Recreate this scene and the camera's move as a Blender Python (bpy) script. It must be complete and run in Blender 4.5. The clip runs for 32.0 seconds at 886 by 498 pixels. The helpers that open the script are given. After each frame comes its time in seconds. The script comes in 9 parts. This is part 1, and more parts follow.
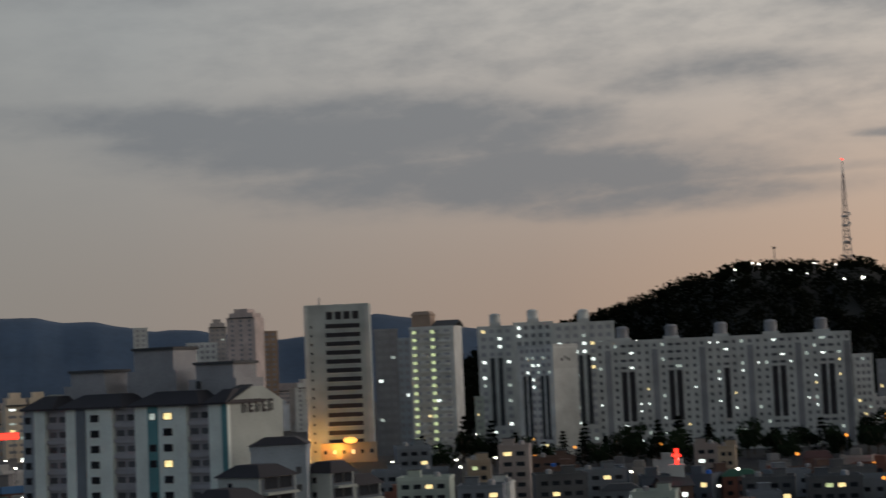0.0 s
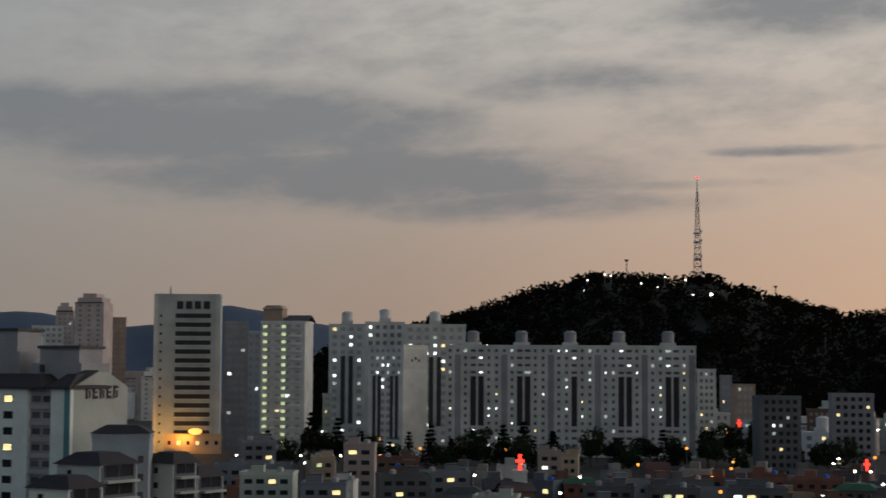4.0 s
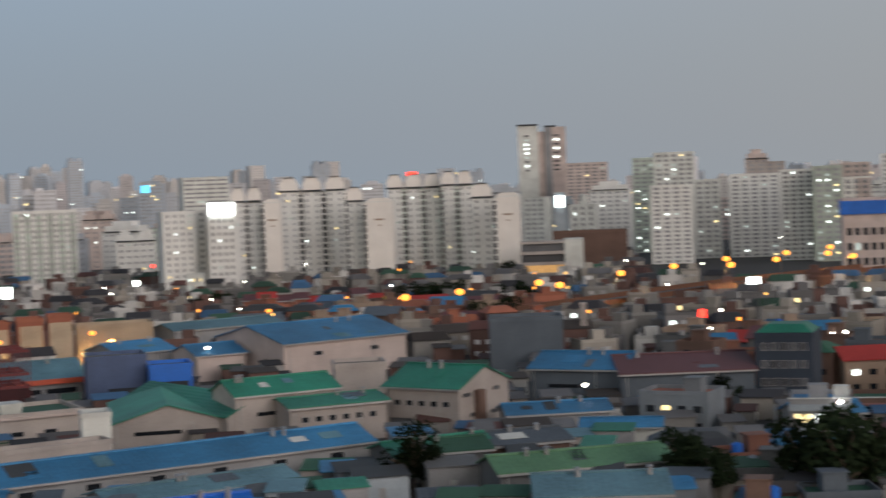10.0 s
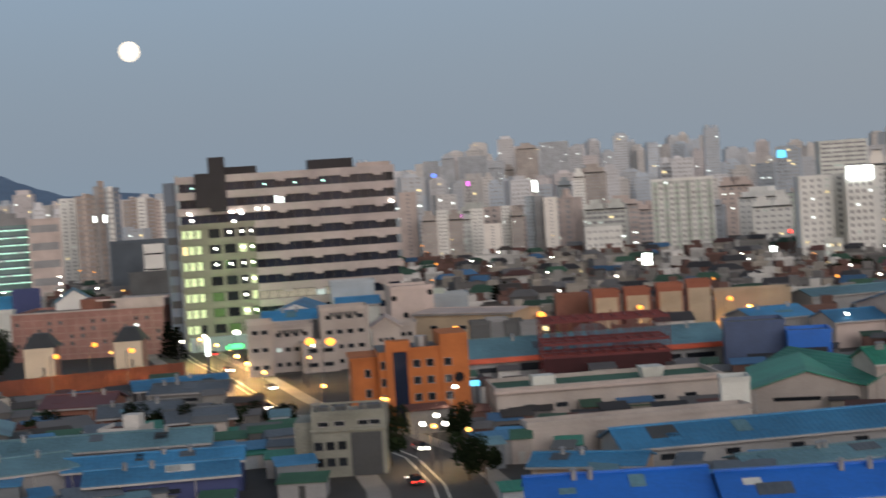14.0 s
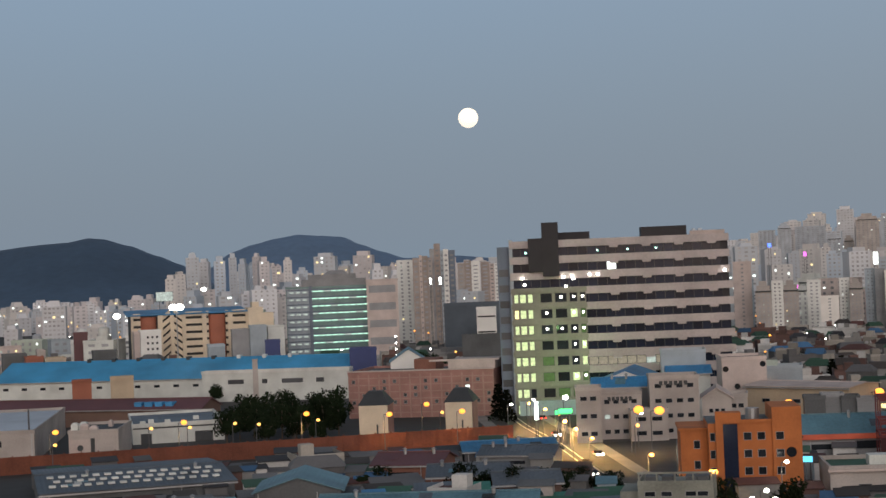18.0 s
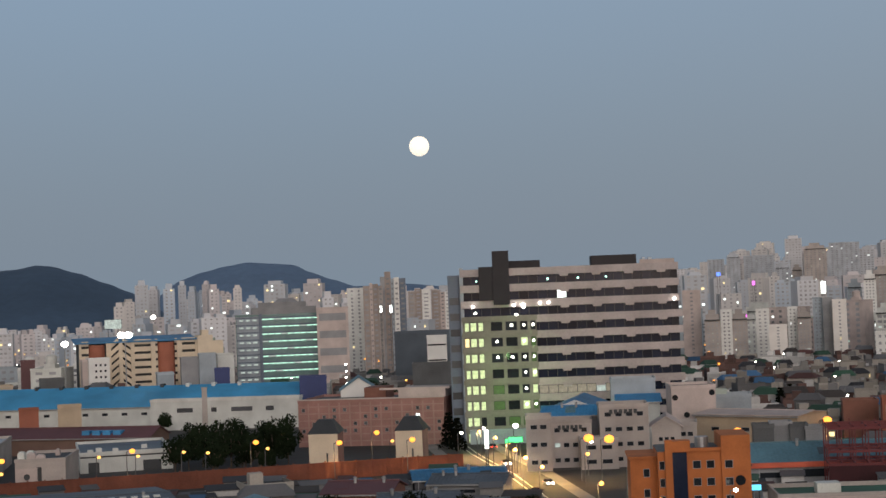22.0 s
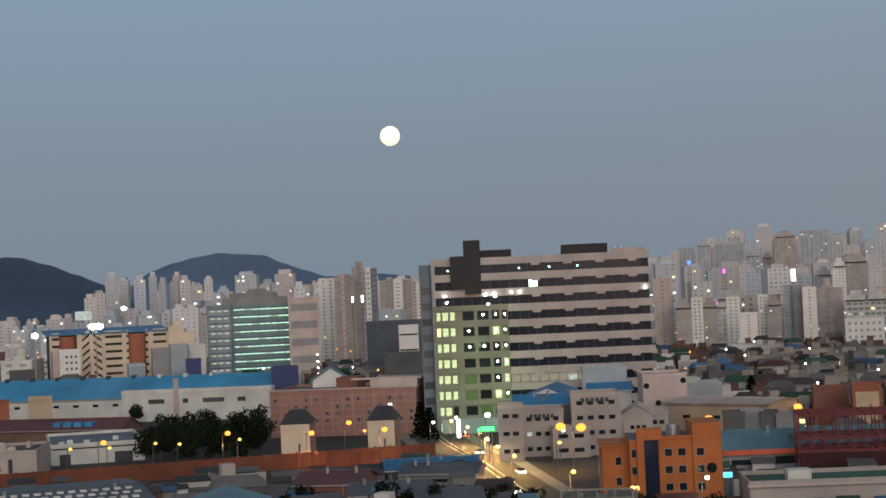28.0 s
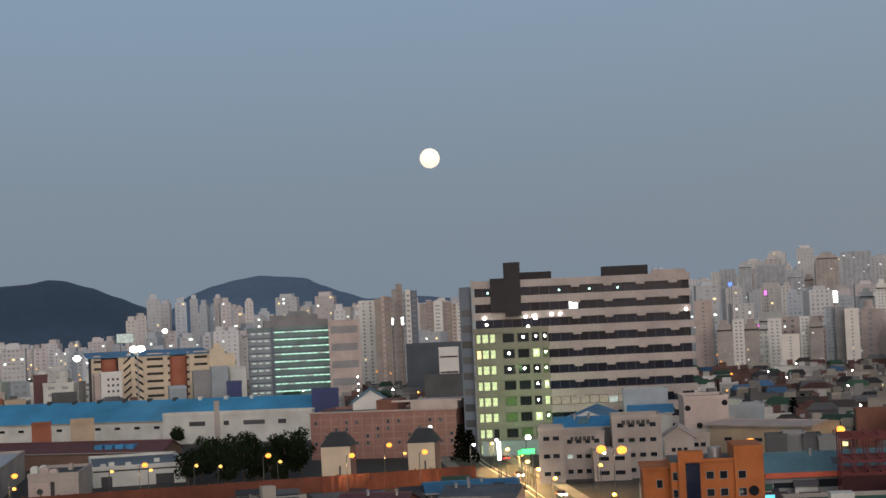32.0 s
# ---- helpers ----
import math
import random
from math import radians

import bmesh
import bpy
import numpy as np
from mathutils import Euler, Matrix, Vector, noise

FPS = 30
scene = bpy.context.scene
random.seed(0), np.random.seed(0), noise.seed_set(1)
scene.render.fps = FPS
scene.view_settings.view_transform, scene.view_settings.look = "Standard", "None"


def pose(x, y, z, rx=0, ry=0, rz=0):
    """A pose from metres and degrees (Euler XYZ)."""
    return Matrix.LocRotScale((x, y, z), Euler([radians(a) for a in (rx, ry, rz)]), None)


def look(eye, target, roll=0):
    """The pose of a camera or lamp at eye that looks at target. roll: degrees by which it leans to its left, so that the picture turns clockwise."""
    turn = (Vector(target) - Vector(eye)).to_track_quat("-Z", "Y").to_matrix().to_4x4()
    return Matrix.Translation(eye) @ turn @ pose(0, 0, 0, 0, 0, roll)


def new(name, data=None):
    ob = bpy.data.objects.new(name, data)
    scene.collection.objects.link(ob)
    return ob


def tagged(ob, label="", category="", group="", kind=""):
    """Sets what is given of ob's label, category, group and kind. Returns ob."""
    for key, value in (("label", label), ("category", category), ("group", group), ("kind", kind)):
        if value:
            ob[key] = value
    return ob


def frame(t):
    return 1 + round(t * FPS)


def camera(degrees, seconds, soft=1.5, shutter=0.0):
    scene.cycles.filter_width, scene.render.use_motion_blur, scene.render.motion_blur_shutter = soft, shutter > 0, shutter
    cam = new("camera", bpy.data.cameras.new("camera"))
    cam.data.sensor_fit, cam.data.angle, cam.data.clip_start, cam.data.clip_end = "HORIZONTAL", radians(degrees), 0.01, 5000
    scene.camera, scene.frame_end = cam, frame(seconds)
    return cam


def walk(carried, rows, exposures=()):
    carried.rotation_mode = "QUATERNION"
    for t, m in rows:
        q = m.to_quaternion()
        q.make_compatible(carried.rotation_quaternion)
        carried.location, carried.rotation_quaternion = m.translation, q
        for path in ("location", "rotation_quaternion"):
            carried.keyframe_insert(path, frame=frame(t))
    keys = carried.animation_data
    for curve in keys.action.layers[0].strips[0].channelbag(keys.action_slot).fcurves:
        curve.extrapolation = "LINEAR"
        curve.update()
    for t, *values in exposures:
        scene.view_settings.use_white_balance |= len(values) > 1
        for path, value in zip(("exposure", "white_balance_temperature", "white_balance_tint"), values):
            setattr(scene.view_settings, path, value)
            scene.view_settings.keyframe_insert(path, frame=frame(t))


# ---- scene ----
EYE = (0.0, 0.0, 45.0)
cam = camera(30.05, 32.0, soft=1.5, shutter=0.65)


def aim(az, el, roll):
    """The camera stands still and turns: azimuth clockwise from +y, elevation and lean in degrees."""
    a, e = radians(az), radians(el)
    return look(EYE, (EYE[0] + math.sin(a) * math.cos(e), EYE[1] + math.cos(a) * math.cos(e), EYE[2] + math.sin(e)), roll)


TURNS = (
    (0.0, -4.51, 4.56, -2.44), (0.5, -6.13, 4.91, -1.92), (1.0, -5.16, 5.02, -1.23), (1.5, -4.99, 5.55, -0.42), (2.0, -3.60, 6.23, -0.12),
    (2.5, -1.83, 5.14, -0.35), (3.0, 0.00, 4.20, -0.08), (3.5, 1.19, 4.44, 0.09), (5.5, -9.43, 3.68, 0.14), (6.0, -15.04, 1.36, -1.15),
    (6.5, -20.90, 2.51, -0.42), (7.0, -26.46, 2.12, 0.18), (7.5, -34.62, -0.67, -0.61), (8.0, -39.79, -1.13, -1.07), (8.5, -46.70, -1.23, -1.54),
    (9.0, -54.69, -2.32, -2.57), (9.5, -60.32, -2.15, -2.48), (10.0, -64.74, -2.07, -2.21), (10.5, -68.56, -1.87, -1.99), (11.0, -72.25, -2.32, -2.04),
    (11.5, -74.32, -1.84, -2.02), (12.0, -75.57, -1.31, -2.32), (12.5, -76.92, -1.09, -3.00), (13.0, -79.03, -0.76, -4.17), (13.5, -83.34, -2.13, -4.23),
    (14.0, -86.63, -2.14, -3.67), (14.5, -90.19, -1.31, -3.17), (15.0, -92.93, -1.16, -2.90), (15.5, -95.15, -0.72, -2.40), (17.5, -97.49, 0.43, -2.36),
    (18.0, -97.97, 0.76, -2.35), (18.5, -98.05, 0.84, -2.46), (19.0, -97.84, 1.08, -2.52), (19.5, -97.47, 1.67, -2.40), (20.0, -97.06, 1.48, -2.37),
    (20.5, -96.86, 1.31, -2.28), (21.0, -96.64, 1.30, -2.28), (21.5, -96.48, 1.37, -2.31), (22.0, -96.22, 1.67, -2.23), (22.5, -96.21, 1.76, -2.22),
    (23.0, -96.42, 2.13, -2.19), (23.5, -96.23, 1.97, -2.22), (24.0, -95.97, 2.29, -2.14), (24.5, -95.77, 2.58, -2.05), (25.0, -95.66, 2.51, -2.16),
    (25.5, -95.60, 2.13, -2.09), (27.5, -95.05, 1.55, -2.23), (28.0, -95.24, 1.27, -2.52), (28.5, -95.58, 1.33, -2.64), (29.0, -95.68, 1.62, -2.67),
    (29.5, -95.82, 1.93, -2.71), (30.0, -95.82, 2.13, -2.63), (30.5, -96.07, 2.33, -2.44), (31.0, -96.33, 2.48, -2.39), (31.5, -96.49, 2.37, -2.49),
    (32.0, -96.59, 2.10, -2.61),
)
walk(cam, [(t, aim(a, e, r)) for t, a, e, r in TURNS],
     exposures=((0.0, -0.4), (1.0, -0.42), (2.0, -0.36), (3.0, -0.42), (3.5, -0.42), (6.0, -0.1), (7.0, -0.04), (8.0, 0.26), (9.0, 0.28), (10.0, 0.28), (14.0, 0.25), (15.0, 0.18), (18.0, 0.06), (20.0, 0.03), (24.0, 0.0), (32.0, -0.05)))

# ---- dusk sky ----
SUNSET = 75.0
world = bpy.data.worlds.new("dusk_sky")
scene.world = world
world.use_nodes = True
wn, wl = world.node_tree.nodes, world.node_tree.links
wn.clear()


def wnode(kind, **values):
    n = wn.new(kind)
    for k, v in values.items():
        if k in n.inputs:
            n.inputs[k].default_value = v
    return n


def wmath(op, a, b=0.0, c=0.0, clamp=False):
    n = wn.new("ShaderNodeMath")
    n.operation, n.use_clamp = op, clamp
    for i, v in enumerate((a, b, c)):
        if isinstance(v, (int, float)):
            n.inputs[i].default_value = v
        else:
            wl.new(v, n.inputs[i])
    return n.outputs[0]


def wramp(fac, stops):
    n = wn.new("ShaderNodeValToRGB")
    e = n.color_ramp.elements
    while len(e) < len(stops):
        e.new(0.5)
    for el, (p, c) in zip(e, stops):
        el.position, el.color = p, (*c, 1)
    wl.new(fac, n.inputs[0])
    return n.outputs[0]


def wmix(fac, a, b):
    n = wn.new("ShaderNodeMix")
    n.data_type = "RGBA"
    wl.new(fac, n.inputs[0])
    for v, i in ((a, 6), (b, 7)):
        if isinstance(v, tuple):
            n.inputs[i].default_value = (*v, 1)
        else:
            wl.new(v, n.inputs[i])
    return n.outputs[2]


co = wn.new("ShaderNodeTexCoord")
sep = wn.new("ShaderNodeSeparateXYZ")
wl.new(co.outputs["Generated"], sep.inputs[0])
wx, wy, wz = sep.outputs
flat = wmath("SQRT", wmath("ADD", wmath("MULTIPLY", wx, wx), wmath("MULTIPLY", wy, wy)))
toward = wmath("DIVIDE", wmath("ADD", wmath("MULTIPLY", wx, math.sin(radians(SUNSET))), wmath("MULTIPLY", wy, math.cos(radians(SUNSET)))), wmath("MAXIMUM", flat, 0.001))
west = wmath("MULTIPLY_ADD", toward, 0.5, 0.5, clamp=True)
low = wramp(west, ((0.0, (0.20, 0.255, 0.315)), (0.28, (0.272, 0.28, 0.288)), (0.40, (0.312, 0.30, 0.278)), (0.5, (0.355, 0.312, 0.278)), (0.62, (0.455, 0.342, 0.275)), (0.76, (0.76, 0.50, 0.345)), (1.0, (1.3, 0.78, 0.45))))
high = wramp(west, ((0.0, (0.24, 0.335, 0.455)), (0.28, (0.31, 0.328, 0.352)), (0.40, (0.362, 0.378, 0.378)), (0.5, (0.425, 0.44, 0.438)), (0.6, (0.56, 0.54, 0.51)), (0.74, (0.70, 0.65, 0.59)), (1.0, (0.80, 0.70, 0.60))))
rise = wn.new("ShaderNodeMapRange")
rise.interpolation_type = "SMOOTHSTEP"
rise.inputs["From Min"].default_value, rise.inputs["From Max"].default_value = 0.02, 0.24
wl.new(wz, rise.inputs["Value"])
over = wn.new("ShaderNodeMapRange")
over.interpolation_type = "SMOOTHSTEP"
over.inputs["From Min"].default_value, over.inputs["From Max"].default_value = 0.28, 0.8
wl.new(wz, over.inputs["Value"])
# a glow added to the unseen sky behind the viewer brightens facing facades
away = wmath("DIVIDE", wmath("SUBTRACT", wmath("ARCTAN2", wx, wy), radians(114)), radians(30))
glow_side = wmath("MULTIPLY", wmath("EXPONENT", wmath("MULTIPLY", wmath("MULTIPLY", away, away), -1.0)), 0.34)
clear = wmix(over.outputs[0], wmix(glow_side, wmix(rise.outputs[0], low, high), (1.10, 1.02, 0.84)), (0.068, 0.10, 0.15))
# streaky cloud sheets on the sunset side
azim = wmath("ARCTAN2", wx, wy)
comb = wn.new("ShaderNodeCombineXYZ")
wl.new(wmath("MULTIPLY", azim, 4.0), comb.inputs[0])
wl.new(wmath("MULTIPLY", wmath("ADD", wz, wmath("MULTIPLY", azim, -0.05)), 11.0), comb.inputs[1])
warp = wnode("ShaderNodeTexNoise", Scale=1.6, Detail=5.0, Roughness=0.55)
fine = wnode("ShaderNodeTexNoise", Scale=4.5, Detail=6.0, Roughness=0.62)
wl.new(comb.outputs[0], warp.inputs["Vector"])
wl.new(comb.outputs[0], fine.inputs["Vector"])
wob = wmath("SUBTRACT", warp.outputs[0], 0.5)
azw = wmath("MULTIPLY_ADD", wob, 0.16, azim)
elw = wmath("MULTIPLY_ADD", wob, 0.024, wz)
deck = None
# cloud sheets: azimuth, elevation, half width, half height (degrees), depth
for ca, ce, sa, se, amount in ((-7.5, 8.6, 10.5, 1.5, 0.95), (-2.0, 6.9, 10.0, 1.3, 0.9), (-13.5, 9.2, 8.0, 0.9, 0.8), (2.5, 6.0, 6.5, 0.7, 0.7), (8.0, 6.6, 5.0, 0.35, 0.45), (6.0, 10.2, 8.0, 0.9, 0.55), (13.0, 12.6, 7.5, 1.2, 0.75), (12.8, 7.8, 3.0, 0.28, 0.7), (-14.0, 13.6, 14.0, 1.0, 0.4), (30.0, 8.0, 9.0, 1.4, 0.8), (40.0, 16.0, 14.0, 2.0, 0.7)):
    u = wmath("DIVIDE", wmath("SUBTRACT", azw, radians(ca)), radians(sa))
    v = wmath("DIVIDE", wmath("SUBTRACT", elw, math.sin(radians(ce))), radians(se))
    g = wmath("MULTIPLY", wmath("EXPONENT", wmath("MULTIPLY", wmath("ADD", wmath("MULTIPLY", u, u), wmath("MULTIPLY", v, v)), -1.0)), amount)
    deck = g if deck is None else wmath("MAXIMUM", deck, g)
veil = wn.new("ShaderNodeMapRange")
veil.inputs["From Min"].default_value, veil.inputs["From Max"].default_value = 0.40, 0.66
wl.new(fine.outputs[0], veil.inputs["Value"])
side = wn.new("ShaderNodeMapRange")
side.inputs["From Min"].default_value, side.inputs["From Max"].default_value = 0.40, 0.58
wl.new(west, side.inputs["Value"])
up = wn.new("ShaderNodeMapRange")
up.inputs["From Min"].default_value, up.inputs["From Max"].default_value = 0.10, 0.16
wl.new(wz, up.inputs["Value"])
thin = wmath("MULTIPLY", wmath("MULTIPLY", veil.outputs[0], 0.38), wmath("MULTIPLY", side.outputs[0], up.outputs[0]))
firm = wn.new("ShaderNodeMapRange")
firm.interpolation_type = "SMOOTHSTEP"
firm.inputs["From Min"].default_value, firm.inputs["From Max"].default_value = 0.10, 0.72
wl.new(wmath("MULTIPLY", deck, wmath("MULTIPLY_ADD", veil.outputs[0], 0.40, 0.76)), firm.inputs["Value"])
cloud = wmath("MULTIPLY", wmath("MAXIMUM", wmath("MULTIPLY", firm.outputs[0], 0.82), thin), 1.0, clamp=True)
sky_rgb = wmix(cloud, clear, (0.218, 0.235, 0.258))
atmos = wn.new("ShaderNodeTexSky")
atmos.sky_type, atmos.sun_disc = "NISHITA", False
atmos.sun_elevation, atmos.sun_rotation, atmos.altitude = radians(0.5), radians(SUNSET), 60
bg = wn.new("ShaderNodeBackground")
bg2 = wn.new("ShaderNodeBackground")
wl.new(sky_rgb, bg.inputs[0])
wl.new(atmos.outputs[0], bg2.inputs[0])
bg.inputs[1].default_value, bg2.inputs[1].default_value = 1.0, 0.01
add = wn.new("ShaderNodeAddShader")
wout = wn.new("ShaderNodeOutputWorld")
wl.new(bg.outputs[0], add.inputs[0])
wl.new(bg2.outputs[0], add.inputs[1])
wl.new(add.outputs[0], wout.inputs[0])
afterglow = new("sunset_glow", bpy.data.lights.new("sunset_glow", "SUN"))
afterglow.data.energy, afterglow.data.angle, afterglow.data.color = 0.84, radians(40), (1.0, 0.885, 0.85)
afterglow.matrix_world = look((math.sin(radians(SUNSET)) * 900, math.cos(radians(SUNSET)) * 900, 330), (0, 0, 0))


# ---- materials ----
def mat(name, color, rough=0.85, metal=0.0, vary=0.18, size=3.0, bump=0.0, grime=0.25, rand=0.0, ribs=0.0, island=False, shine=0.5):
    """A painted or raw surface: base colour with grain and larger stains; ribs: the pitch of a profiled sheet in metres."""
    m = bpy.data.materials.new(name)
    m.use_nodes = True
    n, l = m.node_tree.nodes, m.node_tree.links
    b = n["Principled BSDF"]
    tc = n.new("ShaderNodeTexCoord")
    fine, wide = n.new("ShaderNodeTexNoise"), n.new("ShaderNodeTexNoise")
    fine.inputs["Scale"].default_value, wide.inputs["Scale"].default_value = 1.0 / (size * 0.12), 1.0 / (size * 2.4)
    fine.inputs["Detail"].default_value, wide.inputs["Detail"].default_value = 3.0, 5.0
    l.new(tc.outputs["Object"], fine.inputs["Vector"])
    l.new(tc.outputs["Object"], wide.inputs["Vector"])
    dark = [c * (1 - grime) for c in color]
    lite = [min(1, c * (1 + vary)) for c in color]
    ramp = n.new("ShaderNodeValToRGB")
    e = ramp.color_ramp.elements
    e[0].position, e[0].color = 0.32, (*dark, 1)
    e[1].position, e[1].color = 0.68, (*lite, 1)
    add = n.new("ShaderNodeMath")
    add.operation = "MULTIPLY_ADD"
    add.inputs[1].default_value = 0.3
    l.new(fine.outputs[0], add.inputs[0])
    mul = n.new("ShaderNodeMath")
    mul.operation = "MULTIPLY"
    mul.inputs[1].default_value = 0.7
    l.new(wide.outputs[0], mul.inputs[0])
    l.new(mul.outputs[0], add.inputs[2])
    l.new(add.outputs[0], ramp.inputs[0])
    out = ramp.outputs[0]
    if rand:
        info = n.new("ShaderNodeNewGeometry" if island else "ShaderNodeObjectInfo")
        hsv = n.new("ShaderNodeHueSaturation")
        mr = n.new("ShaderNodeMapRange")
        mr.inputs["To Min"].default_value, mr.inputs["To Max"].default_value = 1 - rand, 1 + rand
        l.new(info.outputs["Random Per Island" if island else "Random"], mr.inputs["Value"])
        l.new(mr.outputs[0], hsv.inputs["Value"])
        l.new(out, hsv.inputs["Color"])
        out = hsv.outputs[0]
    l.new(out, b.inputs["Base Color"])
    b.inputs["Roughness"].default_value, b.inputs["Metallic"].default_value = rough, metal
    b.inputs["Specular IOR Level"].default_value = shine
    if bump or ribs:
        bp = n.new("ShaderNodeBump")
        bp.inputs["Strength"].default_value = bump or 0.6
        bp.inputs["Distance"].default_value = 0.08
        if ribs:
            wv = n.new("ShaderNodeTexWave")
            wv.inputs["Scale"].default_value = 0.314 / ribs
            l.new(tc.outputs["Object"], wv.inputs["Vector"])
            l.new(wv.outputs[1], bp.inputs["Height"])
        else:
            l.new(fine.outputs[0], bp.inputs["Height"])
        l.new(bp.outputs[0], b.inputs["Normal"])
    return m


def glow(name, color, power):
    m = bpy.data.materials.new(name)
    m.use_nodes = True
    b = m.node_tree.nodes["Principled BSDF"]
    b.inputs["Base Color"].default_value = (*color, 1)
    b.inputs["Emission Color"].default_value = (*color, 1)
    b.inputs["Emission Strength"].default_value = power
    return m


def lit_room(name, color, power):
    """A lit window: a room's lamp seen through a pane, brighter in places."""
    m = glow(name, color, power)
    m.node_tree.nodes["Principled BSDF"].inputs["Base Color"].default_value = (*[c * 0.08 for c in color], 1)
    n, l = m.node_tree.nodes, m.node_tree.links
    b = n["Principled BSDF"]
    info, mr = n.new("ShaderNodeObjectInfo"), n.new("ShaderNodeMapRange")
    tc, nz = n.new("ShaderNodeTexCoord"), n.new("ShaderNodeTexNoise")
    nz.inputs["Scale"].default_value = 1.3
    l.new(tc.outputs["Object"], nz.inputs["Vector"])
    mr.inputs["From Min"].default_value, mr.inputs["From Max"].default_value = 0.3, 0.7
    mr.inputs["To Min"].default_value, mr.inputs["To Max"].default_value = power * 0.7, power * 1.3
    l.new(nz.outputs[0], mr.inputs["Value"])
    l.new(mr.outputs[0], b.inputs["Emission Strength"])
    return m


WHITE = mat("white_paint", (0.63, 0.655, 0.63), rand=0.1)
CREAM = mat("cream_paint", (0.41, 0.375, 0.355), rand=0.12)
PINKISH = mat("pale_rose_paint", (0.54, 0.465, 0.44), rand=0.1)
GREY = mat("grey_paint", (0.29, 0.30, 0.315), rand=0.15)
BLUEGREY = mat("blue_grey_paint", (0.36, 0.42, 0.47), rand=0.15)
SAGE = mat("pale_green_paint", (0.47, 0.54, 0.48), rand=0.1)
TEAL = mat("teal_paint", (0.12, 0.30, 0.32))
BEIGE = mat("beige_paint", (0.48, 0.39, 0.285), rand=0.12)
TAN = mat("tan_render", (0.38, 0.29, 0.225), rand=0.15)
BROWN = mat("brown_tile_cladding", (0.16, 0.10, 0.08), rand=0.15)
BRICK = mat("red_brick", (0.22, 0.10, 0.073), size=2.0, rand=0.15, bump=0.2)
PALEBRICK = mat("pale_brick", (0.37, 0.205, 0.18), size=2.0, rand=0.08, bump=0.2)
ORANGE = mat("orange_tile_cladding", (0.46, 0.15, 0.045), size=2.0)
TERRA = mat("terracotta_render", (0.34, 0.125, 0.08), rand=0.15)
CONCRETE = mat("raw_concrete", (0.13, 0.138, 0.145), size=4.0, grime=0.4, rand=0.12)
SLATE = mat("dark_slate", (0.05, 0.055, 0.06), rough=0.7, rand=0.2)
CHARCOAL = mat("charcoal_panel", (0.028, 0.026, 0.031), rough=0.7)
TAUPE = mat("grey_brown_paint", (0.37, 0.32, 0.295), rand=0.1)
# wall tone of far towers, with the blue of haze mixed in
HAZE = mat("haze_blued_wall", (0.44, 0.48, 0.53), rand=0.1)
BLUEROOF = mat("blue_sheet_roof", (0.045, 0.235, 0.47), rough=0.5, size=6.0, grime=0.5, rand=0.2, ribs=0.9)
BRIGHTROOF = mat("bright_azure_sheet_roof", (0.06, 0.33, 0.60), rough=0.5, size=6.0, grime=0.35, ribs=0.9)
PALEMETAL = mat("pale_grey_metal_sheet", (0.40, 0.44, 0.50), rough=0.5, size=4.0, grime=0.3, ribs=0.6)
SHEETBLUE = mat("deep_blue_sheeting", (0.06, 0.10, 0.21), rough=0.5, size=4.0, grime=0.4)
BAYWHITE = mat("chalky_white_paint", (0.72, 0.80, 0.755), grime=0.15)
VIVID = mat("bright_blue_tarpaulin", (0.015, 0.15, 0.62), rough=0.45, size=5.0)
NAVY = mat("navy_sheet", (0.03, 0.05, 0.17), rough=0.55)
PALEBLUE = mat("pale_blue_sheet", (0.13, 0.27, 0.335), rough=0.55, size=6.0, grime=0.5, rand=0.18, ribs=0.9)
GREENROOF = mat("green_sheet_roof", (0.03, 0.245, 0.165), rough=0.55, size=6.0, grime=0.5, rand=0.2, ribs=0.9)
DKGREEN = mat("green_roof_coating", (0.04, 0.125, 0.08), size=4.0, grime=0.4, rand=0.2)
REDROOF = mat("red_roof_sheet", (0.42, 0.045, 0.04), size=5.0, rand=0.15)
MAROON = mat("maroon_sheet", (0.13, 0.055, 0.06), rough=0.6, size=5.0)
GREYROOF = mat("grey_roof_sheet", (0.11, 0.135, 0.165), rough=0.6, size=6.0, grime=0.5, rand=0.25, ribs=0.9)
REDSTEEL = mat("red_primer_steel", (0.14, 0.022, 0.026), rough=0.6)
NETTING = mat("dark_red_netting", (0.055, 0.014, 0.018), size=2.0, grime=0.5)
STEEL = mat("galvanised_steel", (0.42, 0.43, 0.44), rough=0.45, metal=0.7)
DARKSTEEL = mat("dark_painted_steel", (0.10, 0.10, 0.11), rough=0.6)
RUST = mat("rusty_wall_panel", (0.19, 0.062, 0.036), size=3.0, grime=0.45, ribs=1.6)
ASPHALT = mat("asphalt", (0.08, 0.077, 0.073), size=6.0, grime=0.35, bump=0.2)
PAVING = mat("paving", (0.30, 0.28, 0.26), size=4.0)
LINE = mat("road_marking", (0.7, 0.68, 0.6))
EARTH = mat("city_ground", (0.05, 0.048, 0.047), size=40.0, grime=0.5)
GLASS = mat("dark_window_glass", (0.02, 0.024, 0.03), rough=0.12, shine=0.2, vary=0.3, grime=0.3, rand=0.3)
NIGHTGLASS = mat("navy_dusk_glass", (0.010, 0.016, 0.035), rough=0.15, shine=0.3, rand=0.4)
MINTWHITE = mat("mint_white_paint", (0.50, 0.55, 0.53), rand=0.04)
# darkened white: holds back the sunset light on gable and balconies by colour
DIMWHITE = mat("dimmed_greenish_white_paint", (0.37, 0.41, 0.385), grime=0.2)
